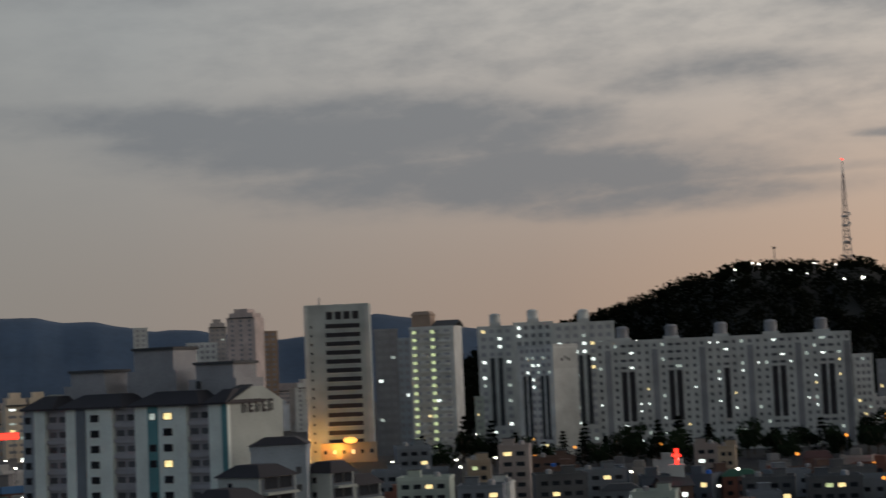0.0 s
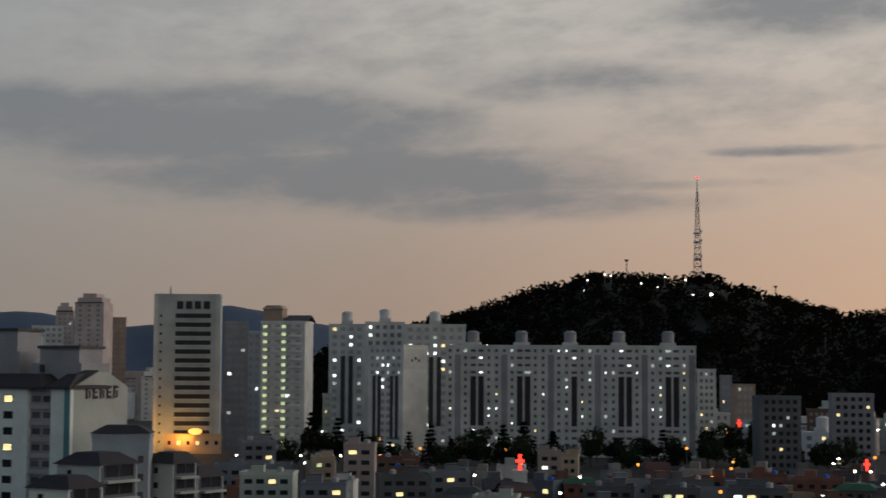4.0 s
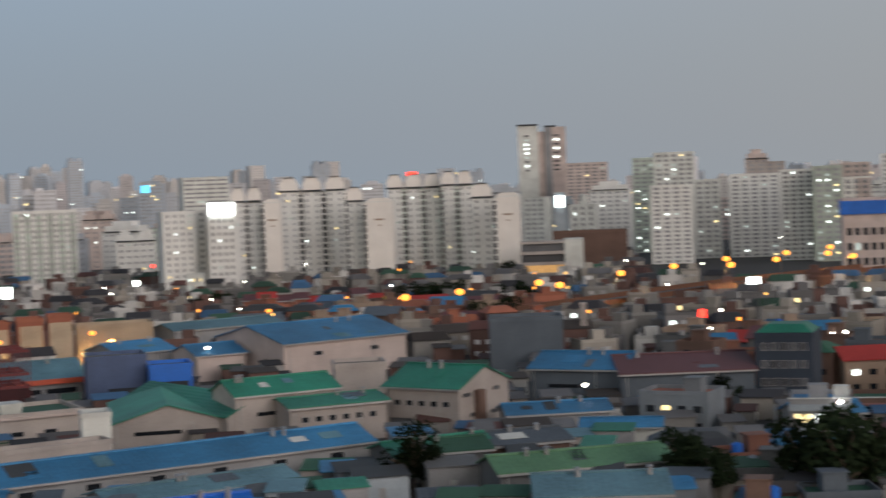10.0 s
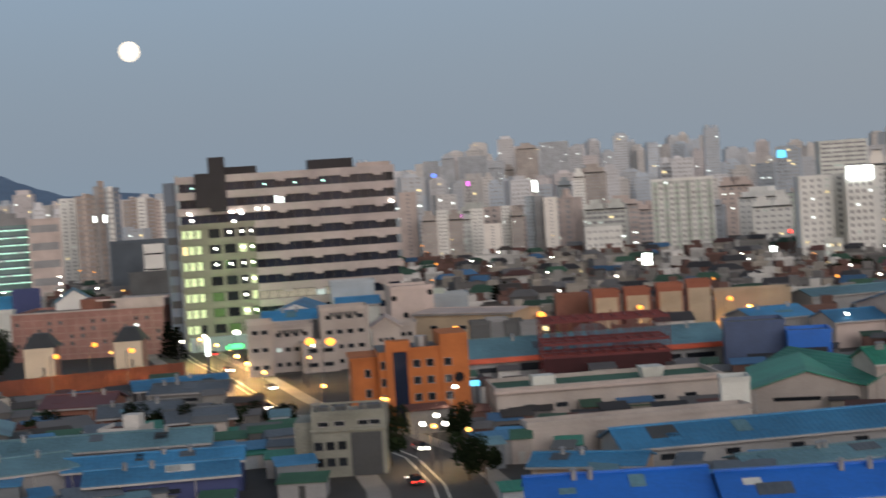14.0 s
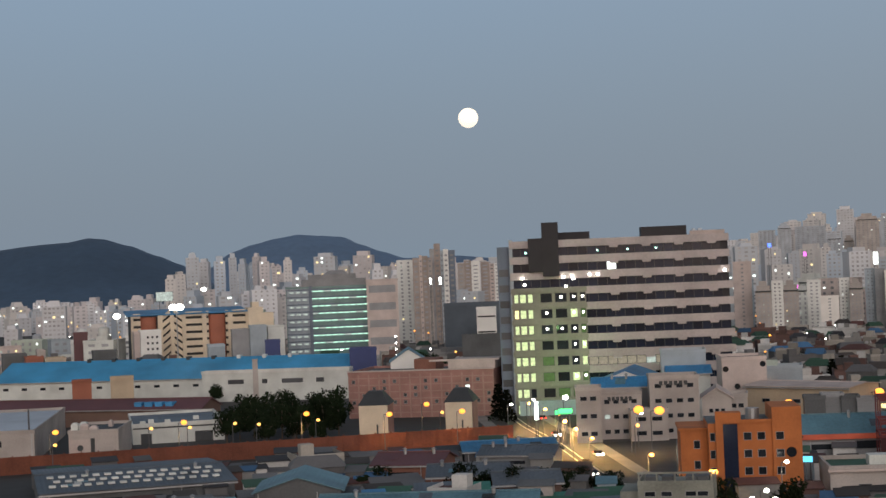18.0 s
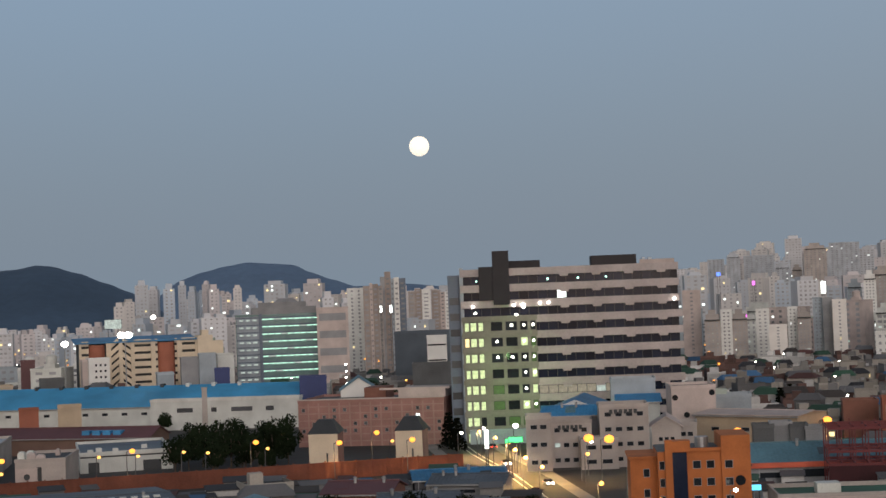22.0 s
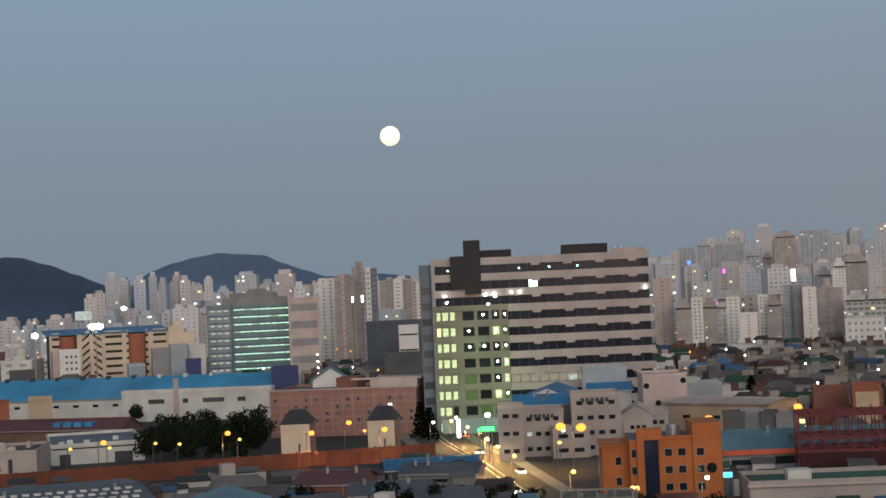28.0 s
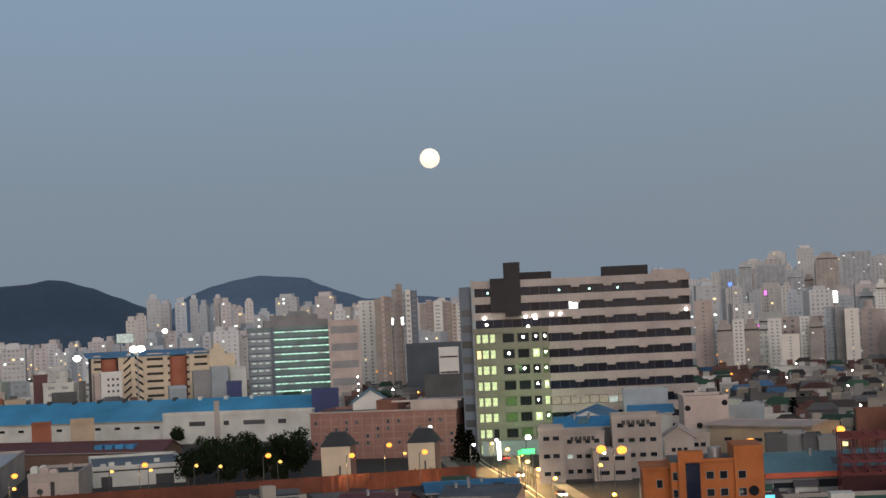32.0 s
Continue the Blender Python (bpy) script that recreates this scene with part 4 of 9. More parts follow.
terrace_row(-1.68, 335, 20.4, 12.2, -4, SLATE, 8)
terrace_row(1.9, 345, 19.0, 11.4, 3, SLATE, 7)


def low_flats(az, d, w, h, turn, wall, roof, storeys, seed, depth=11.0):
    """A small apartment house: window strips, a coated roof with a stair hut and a tank."""
    t = block("low_flats", az, d, w, h, depth, turn, wall, "small weathered apartment house with window rows and roof hut", "apartment", "small apartment houses", roof=roof)
    rng = random.Random(seed)
    n = max(2, int(w / 3.4))
    sh = 2.9
    for r in range(storeys):
        z = h - 1.6 - sh * r
        part("floor_band", Shape().box(-w / 2 - 0.08, w / 2 + 0.08, -0.2, 0, z - 1.35, z - 1.1), wall, t)
        for u in grid(w, n, 0.7):
            q = rng.random()
            window(t, u, 0, z, (w - 1.4) / n * 0.66, 1.25, ROOM_Y if q < 0.05 else ROOM_W if q < 0.08 else ROOM_G if q < 0.14 else GLASS, rim=SLATE)
    u = rng.choice((-0.22, 0.2)) * w
    hut = part("stair_hut", Shape().box(u - 1.7, u + 1.7, depth * 0.45, depth * 0.45 + 3.4, h + 0.12, h + 2.5), wall, t)
    part("hut_roof", Shape().box(u - 1.9, u + 1.9, depth * 0.45 - 0.2, depth * 0.45 + 3.6, h + 2.5, h + 2.7), SLATE, hut)
    part("water_tank", Shape().tube(-u, depth * 0.5, h + 0.12, h + 1.7, 0.9, 0.9, 12).tube(-u, depth * 0.5, h + 1.7, h + 2.0, 0.9, 0.3, 12), STEEL, t)
    return t


for k, (tk, m_, r_, n_) in enumerate((((-5.54, 440, 14.0, 14.6), SAGE, DKGREEN, 4), ((-5.98, 480, 21.9, 11.8), DIMBLUE, CONCRETE, 3), ((-5.8, 520, 10.7, 14.2), DIMBLUE, DKGREEN, 3), ((-2.37, 470, 8.7, 18.8), TAUPE, CONCRETE, 5), ((-3.58, 500, 6.7, 11.4), BEIGE, CONCRETE, 3), ((-2.85, 430, 4.4, 13.6), WHITE, CONCRETE, 3),
                                      ((-1.06, 520, 14.2, 9.0), BROWN, DKGREEN, 3), ((-0.77, 450, 13.9, 12.8), CONCRETE, DKGREEN, 3), ((4.87, 540, 5.5, 8.1), BEIGE, CONCRETE, 2), ((11.25, 430, 15.0, 12.8), CONCRETE, BLUEROOF, 3), ((2.31, 440, 11.6, 8.6), SAGE, CONCRETE, 2), ((4.19, 540, 7.4, 9.0), TAUPE, CONCRETE, 3),
                                      ((0.59, 480, 14.8, 9.8), DIMBLUE, DKGREEN, 3), ((6.21, 460, 14.2, 8.8), CONCRETE, CONCRETE, 2), ((8.42, 450, 14.0, 9.9), CONCRETE, BLUEROOF, 2), ((-3.59, 410, 11.2, 15.6), DIMBLUE, CONCRETE, 4))):
    low_flats(*tk, (k * 7) % 17 - 8, m_, r_, n_, 300 + k)


# ---- church ----
def church(az, d, turn):
    t = thing("church", at(az, d, turn), "brick church belfry with grey spire and glowing orange cross", "church")
    claim(az, d, 24, 24, turn)
    zc = 18.6
    for x in (-8.2, -2.6, 2.8, 8.2):
        for y in (0.0, 14.0):
            part("pillar", Shape().box(x - 1.2, x + 1.2, y, y + 2.4, -1, zc).box(x - 1.5, x + 1.5, y - 0.3, y + 2.7, zc - 1.0, zc), BRICK, t, "red brick pillar")
    part("belfry_wall", Shape().box(-7.4, 7.4, 5, 6, -1, zc), BROWN, t)
    part("nave_wall", Shape().box(-9.4, 9.4, -0.5, 17, -1, 8.5), BRICK, t)
    eave = part("spire_skirt", Shape().box(-9.6, 9.6, -2.2, 18.6, zc, zc + 0.8).taper(-9.4, 9.4, -2.0, 18.4, zc + 0.8, zc + 3.2, 3.6, 3.8), PALEMETAL, t, "grey flared roof skirt")
    part("spire", Shape().taper(-5.8, 5.8, 1.8, 14.6, zc + 3.2, zc + 9.0, 3.6, 4.3), PALEMETAL, t, "grey metal spire")
    part("spire_tip", Shape().taper(-2.2, 2.2, 6.1, 10.3, zc + 9.0, zc + 11.0, 1.6, 1.5), PINKISH, t)
    part("lit_sign", Shape().box(-1.6, 7.4, -1.6, -1.0, zc + 3.2, zc + 4.9), SCREEN, t, "white lit sign board, letters washed out")
    z = zc + 11.0
    part("cross", Shape().box(-0.75, 0.75, 7.4, 8.6, z, z + 6.6).box(-1.3, 1.3, 7.4, 8.6, z + 3.8, z + 5.0), ORANGE_L, t, "glowing orange cross with a red rim")
    part("cross_rim", Shape().box(-1.0, -0.75, 7.5, 8.5, z - 0.2, z + 6.6).box(0.75, 1.0, 7.5, 8.5, z - 0.2, z + 6.6).box(-1.55, -1.3, 7.5, 8.5, z + 3.6, z + 5.2).box(1.3, 1.55, 7.5, 8.5, z + 3.6, z + 5.2), RED_L, t)
    return t


church(-27.6, 300, -6)
hall = shed(-33.41, 308, 13.6, 11.0, turn=5, depth=30, wall=BRICK, roof=PALEMETAL, rise=1.0, label="brown brick church hall with a pale metal roof", name="church_hall", category="hall", group="church", windows=4)
shed(-30.82, 340, 22.5, 10.5, turn=33, depth=14, wall=BRICK, roof=PALEMETAL, rise=2.0, label="brick hall with a curved pale roof beside the church", name="church_hall", category="hall", group="church", windows=5)


# ---- north-west skyline landmarks ----
def pointed_tower(az, d, w, h):
    t = apartment(az, d, w, h, 26, -8, GABLE, 34, 6, lit=0.015, wide=0.3, tall=0.4, label="tall slender pale tower with a stepped crown", group="high-rise towers")
    part("crown", Shape().taper(-w * 0.30, w * 0.30, 4, 22, h, h + 9, w * 0.10, 4), GABLE, t)
    part("crown_step", Shape().box(-w * 0.16, w * 0.16, 9, 17, h + 9, h + 14), GREY, t)
    part("spire", Shape().tube(0, 13, h + 14, h + 21, 1.6, 0.3, 8), STEEL, t)
    part("crown_step", Shape().box(-w * 0.58, -w * 0.45, 2, 20, -1, h * 0.80), WHITE, t)
    return t


pointed_tower(-23.46, 1190, 25.2, 81.3)
apartment(-22.50, 1180, 11.3, 67.0, 20, 0, GREENGLASS, 28, 2, lit=0.03, label="dark glass flank of a high-rise tower", group="high-rise towers")
apartment(-21.99, 1180, 11.3, 67.8, 20, -12, GABLE, 28, 2, lit=0.02, wide=0.2, label="bright white high-rise tower", group="high-rise towers")


def crowned_hotel(az, d, w, h):
    t = apartment(az, d, w, h, 24, -10, TAN, 24, 6, lit=0.04, wide=0.4, label="brown high-rise with golden lights along its roof edge", group="high-rise towers")
    # the recess is a proud strip, its shade put into darker brown
    part("recess", Shape().box(-w * 0.12, w * 0.10, -0.4, 0, 0, h * 0.98), BROWN, t)
    part("roof_light", Shape().box(-w * 0.5, w * 0.16, -0.8, 0.2, h + 0.9, h + 2.2), YELLOW_L, t, "golden roof-edge light strip")
    part("roof_light", Shape().box(w * 0.22, w * 0.46, -0.8, 0.2, h - 1.5, h - 0.5), YELLOW_L, t, "golden roof-edge light strip")
    return t


crowned_hotel(-32.62, 1050, 30.4, 69.7)
apartment(-31.75, 980, 29.6, 45.7, 30, 0, SAGE, 9, 9, lit=0.05, wide=0.8, tall=0.35, label="pale flat-roofed store below the hotel tower", group="office blocks")
screen_n = block("screen_building", -32.50, 820, 16.0, 30.0, 16, 0, GREY, "building carrying a large glowing screen", "building")
part("lit_screen", Shape().box(-5, 4, -0.8, 0, 15.0, 18.8), ROOM_W, screen_n, "large white glowing screen")


def red_market(az, d, w, h, turn):
    t = thing("market_hall", at(az, d, turn), "long market building under a continuous red sheet roof", "building")
    claim(az, d, w, 16, turn)
    part("wall", Shape().box(-w / 2, w / 2, 0, 16, -1, h - 5.0), GREY, t)
    part("roof_band", Shape().taper(-w / 2 - 0.5, w / 2 + 0.5, -0.8, 16, h - 5.0, h, 0.3, 2.5), REDROOF, t, "red mansard roof band")
    for k in range(int(w / 5)):
        u = -w / 2 + 5 * (k + 0.5)
        part("shop_front", Shape().box(u - 2.0, u + 2.0, -0.2, 0, 1.0, h - 5), SHADEGLASS, t)
    return t


red_market(-36.56, 773, 223.0, 12.5, turn=-64)


def lit_pole(az, d, h):
    t = thing("light_tower", at(az, d), "slim tower of stacked lit lanterns with a red top", "tower")
    part("base", Shape().box(-1.6, 1.6, -1.6, 1.6, -1, h * 0.55), TERRA, t)
    for k, (z, r, m) in enumerate(((0.60, 0.9, YELLOW_L), (0.78, 1.05, ROOM_W), (0.87, 0.95, ROOM_W), (0.94, 0.7, ROOM_W), (0.99, 0.5, RED_L))):
        part("lantern", Shape().tube(0, 0, h * z - r, h * z + r, r, r * 0.8, 12), m, t)
    part("pole", Shape().tube(0, 0, h * 0.5, h * 0.98, 0.4, 0.3, 8), STEEL, t)
    return t


lit_pole(-33.94, 470, 29.9)


def blue_topped(az, d, w, h, turn):
    t = block("wholesale_store", az, d, w, h, 24, turn, PINKISH, "pale store with a deep blue roof band", "building")
    part("roof_band", Shape().box(-w / 2 - 0.6, w / 2 + 0.6, -0.9, 24, h - 5.6, h), VIVID, t, "deep blue cladding band")
    for r in range(4):
        for u in grid(w, 12, 1):
            window(t, u, 0, 2.5 + r * (h - 9) / 4, w / 12 * 0.6, (h - 9) / 4 * 0.5, ROOM_DIM if (r * 7 + int(u)) % 9 == 0 else GLASS)
    part("blank_panel", Shape().box(w * 0.28, w * 0.48, -0.3, 0, 1, h - 9), WHITE, t)
    return t


blue_topped(-49.42, 700, 41.0, 33.8, turn=4)


def water_tower(az, d, turn=0):
    t = thing("silo_building", at(az, d, turn), "tall plain concrete silo with lower annexes", "silo")
    claim(az, d, 16, 10, turn)
    h = 27.5
    part("silo", Shape().box(-3.6, 3.6, 0, 8, -1, h), CREAM, t)
    part("silo_cap", Shape().box(-3.9, 3.9, -0.3, 8.3, h, h + 0.7), CREAM, t)
    part("annex", Shape().box(-5.8, -3.6, 0.5, 7.5, -1, h - 11).box(3.6, 9.2, 1.0, 7.0, -1, h - 12.5), WHITE, t)
    part("vent", Shape().box(-1.0, 1.0, -0.1, 0, h - 2.2, h - 1.2), SLATE, t)
    part("podium", Shape().box(-11, 12, -4, 9, -1, 10).box(-11.3, 12.3, -4.3, 9.3, 10, 11), BROWN, t)
    return t


water_tower(-44.9, 400)
apartment(-43.95, 900, 18.4, 51.5, 16, 0, PINKISH, 18, 4, lit=0.14)
# orange light on this gable is painted on with the terracotta colour
apartment(-43.02, 880, 9.6, 51.1, 16, -10, TERRA, 18, 1, lit=0.0, wide=0.1, label="blank apartment tower gable, orange light put into its colour")
apartment(-41.80, 900, 24.6, 49.0, 16, 0, TAN, 18, 5, lit=0.08)
apartment(-39.70, 760, 9.4, 36.9, 16, 0, PINKISH, 12, 2, lit=0.03)
apartment(-39.06, 750, 7.7, 30.4, 14, 0, CREAM, 10, 2, lit=0.0, wide=0.15)
apartment(-53.59, 1000, 22.6, 53.2, 16, 0, CREAM, 22, 4, lit=0.05)
apartment(-52.53, 980, 14.4, 46.2, 16, 0, CREAM, 20, 3, lit=0.03)
apartment(-51.58, 900, 15.9, 48.2, 16, 0, SAGE, 16, 3, lit=0.14)
apartment(-50.61, 900, 14.9, 42.5, 16, 0, SLABWALL, 14, 3, lit=0.03)
apartment(-49.20, 1100, 23.4, 56.2, 18, 0, SLABWALL, 20, 4, lit=0.05)
apartment(-47.54, 950, 25.5, 49.7, 18, 0, SLABWALL, 18, 5, lit=0.06)
apartment(-28.20, 800, 15.8, 36.1, 16, 0, WHITE, 15, 3, lit=0.02)
apartment(-29.09, 900, 8.9, 32.2, 14, 0, WHITE, 15, 2, lit=0.02)
apartment(-34.86, 1000, 23.8, 40.8, 14, 0, WHITE, 15, 4, lit=0.06)
apartment(-36.51, 1400, 47.8, 56.6, 14, 0, WHITE, 18, 6, lit=0.04)
apartment(-38.91, 1100, 18.4, 54.7, 14, 0, PINKISH, 18, 3, lit=0.02)
apartment(-26.96, 1500, 26.8, 57.7, 14, 0, CREAM, 20, 3, lit=0.03)
apartment(-28.46, 1500, 27.1, 64.0, 14, 0, BLUEGREY, 20, 3, lit=0.06)

# ---- north: slabs with lit gables, twin tower ----
def bay_slab(az, d, w, h, n, tone, label="white apartment slab with hut-shaped gables along its roof"):
    """A slab of flats in projecting bays; dark window shafts between them, a white hut with a dark eave on each bay."""
    t = thing("apartment_block", at(az, d), label, "apartment", "white apartment slabs")
    claim(az, d, w, 14, 0)
    part("wall", Shape().box(-w / 2, w / 2, 1.2, 14, -1, h), tone, t)
    p = w / n
    storeys = max(6, int(h / 2.9))
    sh = h / storeys
    rng = random.Random(int(d + w * 10))
    for k in range(n):
        x0 = -w / 2 + p * k
        x1 = x0 + p * 0.72
        xm = (x0 + x1) / 2
        bay = part("bay", Shape().box(x0, x1, -0.6, 1.2, -1, h - 0.4 * (k % 2)), SLABWALL, t)
        far_windows("window_field", bay, [((x0 + (x1 - x0) * f, -0.6), 1, 0, sh * (r + 0.5), p * 0.10, sh * 0.42) for r in range(storeys) for f in (0.2, 0.78)], MIDGLASS)
        shaft = part("window_shaft", Shape().box(x1 + p * 0.05, x0 + p * 0.96, 0.9, 1.15, h * 0.05, h - 1.5), SHADEGLASS, t, "dark stair window shaft")
        far_windows("sill_field", shaft, [(((x1 + x0 + p) / 2, 0.85), 1, 0, sh * (r + 0.05), p * 0.24, sh * 0.3) for r in range(1, storeys)], tone)
        for m in ((ROOM_W,) if k % 2 else (ROOM_DIM, ROOM_Y)):
            far_windows("lit_window_field", bay, [((rng.uniform(x0 + 0.5, x0 + p * 0.9), -0.65), 1, 0, sh * (rng.randrange(storeys) + 0.5), p * 0.09, sh * 0.3) for _ in range(1)], m)
        c = p * 0.42
        part("eave", Shape().box(xm - c - 0.3, xm + c + 0.3, -1.2, 10, h, h + 0.9), SLATE, t, "thin dark eave slab")
        part("roof_hut", Shape().box(xm - c, xm + c, -0.4, 10, h + 0.9, h + 3.8).taper(xm - c, xm + c, -0.4, 10, h + 3.8, h + 7.0, c * 0.45, 0.2), GABLE, t, "white hut-shaped roof gable")
        part("hut_rim", Shape().box(xm - c * 0.6, xm + c * 0.6, -0.9, 10.2, h + 7.0, h + 7.35), SLATE, t)
    return t


bay_slab(-69.09, 830, 34.5, 46.4, 3, SLABWALL)
bay_slab(-71.40, 805, 15.7, 42.3, 2, SLABWALL)
bay_slab(-67.64, 800, 9.8, 40.5, 1, SLABWALL)
bay_slab(-65.59, 835, 28.7, 46.0, 3, BAYWHITE)
bay_slab(-64.10, 825, 16.6, 46.6, 2, BAYWHITE)
bay_slab(-63.21, 795, 12.2, 40.0, 1, SLABWALL)
# gable ends, their evening light put into a whiter wall colour
for az_, d_, w_, h_ in ((-66.91, 785, 12.5, 40.7), (-62.45, 775, 10.8, 41.0), (-70.60, 795, 7.9, 42.2)):
    g = thing("apartment_gable", at(az_, d_, -6), "pale blank gable end of an apartment slab", "apartment", "apartment gables")
    part("wall", Shape().box(-w_ / 2, w_ / 2, 0, 8, -1, h_).taper(-w_ / 2, w_ / 2, 0, 8, h_, h_ + 1.4, w_ * 0.22, 0.0), GABLE, g)
    part("emblem", Shape().box(-2.2, 2.2, -0.15, 0, h_ - 9.2, h_ - 8.4).box(-0.4, 0.6, -0.15, 0, h_ - 12.0, h_ - 11.2), TAN, g)
    part("coping", Shape().box(-w_ / 2 - 0.2, w_ / 2 + 0.2, -0.3, 0.0, h_ - 0.6, h_ - 0.1), SLABWALL, g)


def twin_tower(az, d, w, h):
    t = thing("twin_tower", at(az, d), "slim pale twin tower with vertical rows of lit windows", "tower", "high-rise towers")
    claim(az, d, w, 20, 0)
    a = part("shaft", Shape().box(-w / 2, -w * 0.08, 0, 18, -1, h), WHITE, t)
    b = part("shaft", Shape().box(w * 0.06, w / 2, 2, 20, -1, h * 0.985), PINKISH, t)
    part("link", Shape().box(-w * 0.08, w * 0.06, 4, 16, -1, h * 0.95), PINKISH, t)
    part("cap", Shape().box(-w / 2 - 0.5, -w * 0.08, -0.6, 18, h, h + 1.2).box(w * 0.06, w * 0.30, 1.4, 20, h * 0.985, h * 0.985 + 1.2), SLATE, t)
    part("dark_face", Shape().box(w * 0.06, w * 0.20, 1.7, 2.0, 0, h * 0.985), GREY, t)
    for k in range(9):
        z = h * (0.62 + 0.036 * k)
        part("stair_window", Shape().box(-w * 0.36, -w * 0.28, -0.3, 0, z, z + 1.3), ROOM_W if k in (4, 5, 6, 1) else ROOM_DIM if k % 2 else SHADEGLASS, t)
        part("stair_window", Shape().box(w * 0.24, w * 0.36, 1.5, 1.95, z, z + 1.3), ROOM_W if k in (3, 5, 7) else SHADEGLASS, t)
    return t


twin_tower(-61.18, 1250, 36.1, 90.3)
apartment(-59.67, 1200, 30.5, 59.5, 20, 0, PINKISH, 24, 5, lit=0.04)
apartment(-57.70, 1050, 14.8, 59.1, 18, 0, SAGE, 22, 3, lit=0.14)
apartment(-56.68, 1000, 24.1, 61.1, 18, 0, WHITE, 22, 5, lit=0.08)
apartment(-56.80, 900, 22.6, 41.8, 16, 0, SLABWALL, 18, 4, lit=0.06)
apartment(-55.57, 950, 14.9, 44.1, 16, 0, WHITE, 16, 3, lit=0.02)
apartment(-53.88, 1100, 15.2, 56.7, 16, 0, PINKISH, 22, 3, lit=0.05, caps=1)
apartment(-53.98, 950, 28.2, 46.3, 18, 0, SLABWALL, 20, 5, lit=0.06)
apartment(-52.56, 900, 17.6, 47.7, 16, 0, SLABWALL, 20, 4, lit=0.03)
apartment(-51.55, 880, 14.8, 48.8, 16, 0, SAGE, 18, 3, lit=0.16)
apartment(-50.60, 900, 14.5, 50.1, 16, 0, PINKISH, 18, 3, lit=0.02)
apartment(-72.82, 1150, 32.0, 58.8, 20, 10, WHITE, 20, 4, lit=0.01, wide=0.9, tall=0.4, label="grey office high-rise with ribbon windows", group="high-rise towers")
apartment(-73.80, 760, 15.0, 38.7, 14, 10, SLABWALL, 14, 4, lit=0.08, wide=0.35)
apartment(-72.60, 770, 16.8, 39.0, 14, 0, SLABWALL, 14, 4, lit=0.05, slots=1, wide=0.3)
apartment(-78.27, 900, 33.4, 41.0, 18, 0, SLABWALL, 14, 11, lit=0.04, wide=0.5, stripe=SAGE, pane=FARWIN, label="broad white office block with even windows")
apartment(-73.31, 700, 7.5, 12.3, 14, 0, WHITE, 4, 4, lit=0.3)


def parking_deck(az, d, w, h, turn):
    t = thing("parking_deck", at(az, d, turn), "open multi-storey parking deck lit orange inside", "parking deck")
    claim(az, d, w, 16, turn)
    for r in range(4):
        z = h / 4 * r
        part("deck", Shape().box(-w / 2, w * 0.2, 0, 16, z - 0.3, z + 1.1), CREAM, t)
        part("lit_opening", Shape().box(-w / 2 + 0.5, w * 0.2, 1.0, 1.3, z + 1.1, z + h / 4 - 0.3), ROOM_A if r == 1 else SHADEGLASS, t)
    part("stair_core", Shape().box(w * 0.2, w / 2, -0.5, 16, -1, h + 1.5), WHITE, t)
    part("roof", Shape().box(-w / 2, w * 0.2, 0, 16, h - 0.3, h + 0.8), CREAM, t)
    return t


parking_deck(-60.97, 740, 28.3, 19.2, turn=0)
block("shopping_hall", -59.63, 800, 35.9, 21.3, 24, 0, BROWN, "long low dark brown hall", "building")
screen_a = apartment(-72.33, 750, 12.6, 42.0, 14, 0, SLABWALL, 14, 4, lit=0.05, wide=0.4, label="white building with a huge glowing billboard on top", group="office blocks")
part("billboard", Shape().box(-5.4, 5.4, -1.0, 0.0, 0.0, 5.8), SCREEN, screen_a, "huge white glowing billboard", pose(0, 0, 37))
screen_b = block("screen_building", -60.64, 900, 6.1, 39.9, 14, 0, BLUEGREY, "slim tower with a vertical glowing sign", "building")
part("lit_sign", Shape().box(-2.2, 2.2, -0.8, 0.0, 0.0, 6.0), SCREEN, screen_b, "vertical white glowing sign", pose(0, 0, 33))


for k, (a_, w_, h_) in enumerate(((-71.45, 6.5, 3.3), (-70.89, 7.2, 4.0), (-70.28, 7.9, 2.5), (-69.71, 6.0, 3.2), (-68.99, 12.0, 1.5), (-68.21, 7.2, 2.4), (-67.67, 6.2, 4.1), (-67.1, 8.1, 1.5), (-65.87, 6.0, -0.9))):
    row = shed(a_, 600, w_ * 0.857, 43.4 - (45 - h_) * 0.857, 8, (k * 11) % 23 - 10, BRICK if k % 3 else TERRA, REDROOF if k % 3 == 1 else MAROON, 1.6, label="low red-walled house below the white slabs", name="house", category="house", group="red low houses")
    window(row, 0, 0, 3.4, 1.4, 1.2)


BLUEDARK = mat("deep_blue_cladding", (0.13, 0.17, 0.23), rough=0.5)
BANDTONE = mat("pale_pink_concrete", (0.495, 0.44, 0.435), size=5.0, grime=0.3)
CORNERWALL = mat("grey_beige_concrete", (0.27, 0.265, 0.22), size=5.0)
ROOM_BG = lit_room("beige_lit_room", (0.75, 0.66, 0.5), 0.32)
ROOM_DK = lit_room("dim_green_room", (0.20, 0.42, 0.10), 0.22)
CYAN_W = glow("greenish_white_lamp", (0.5, 1.0, 0.85), 4.0)


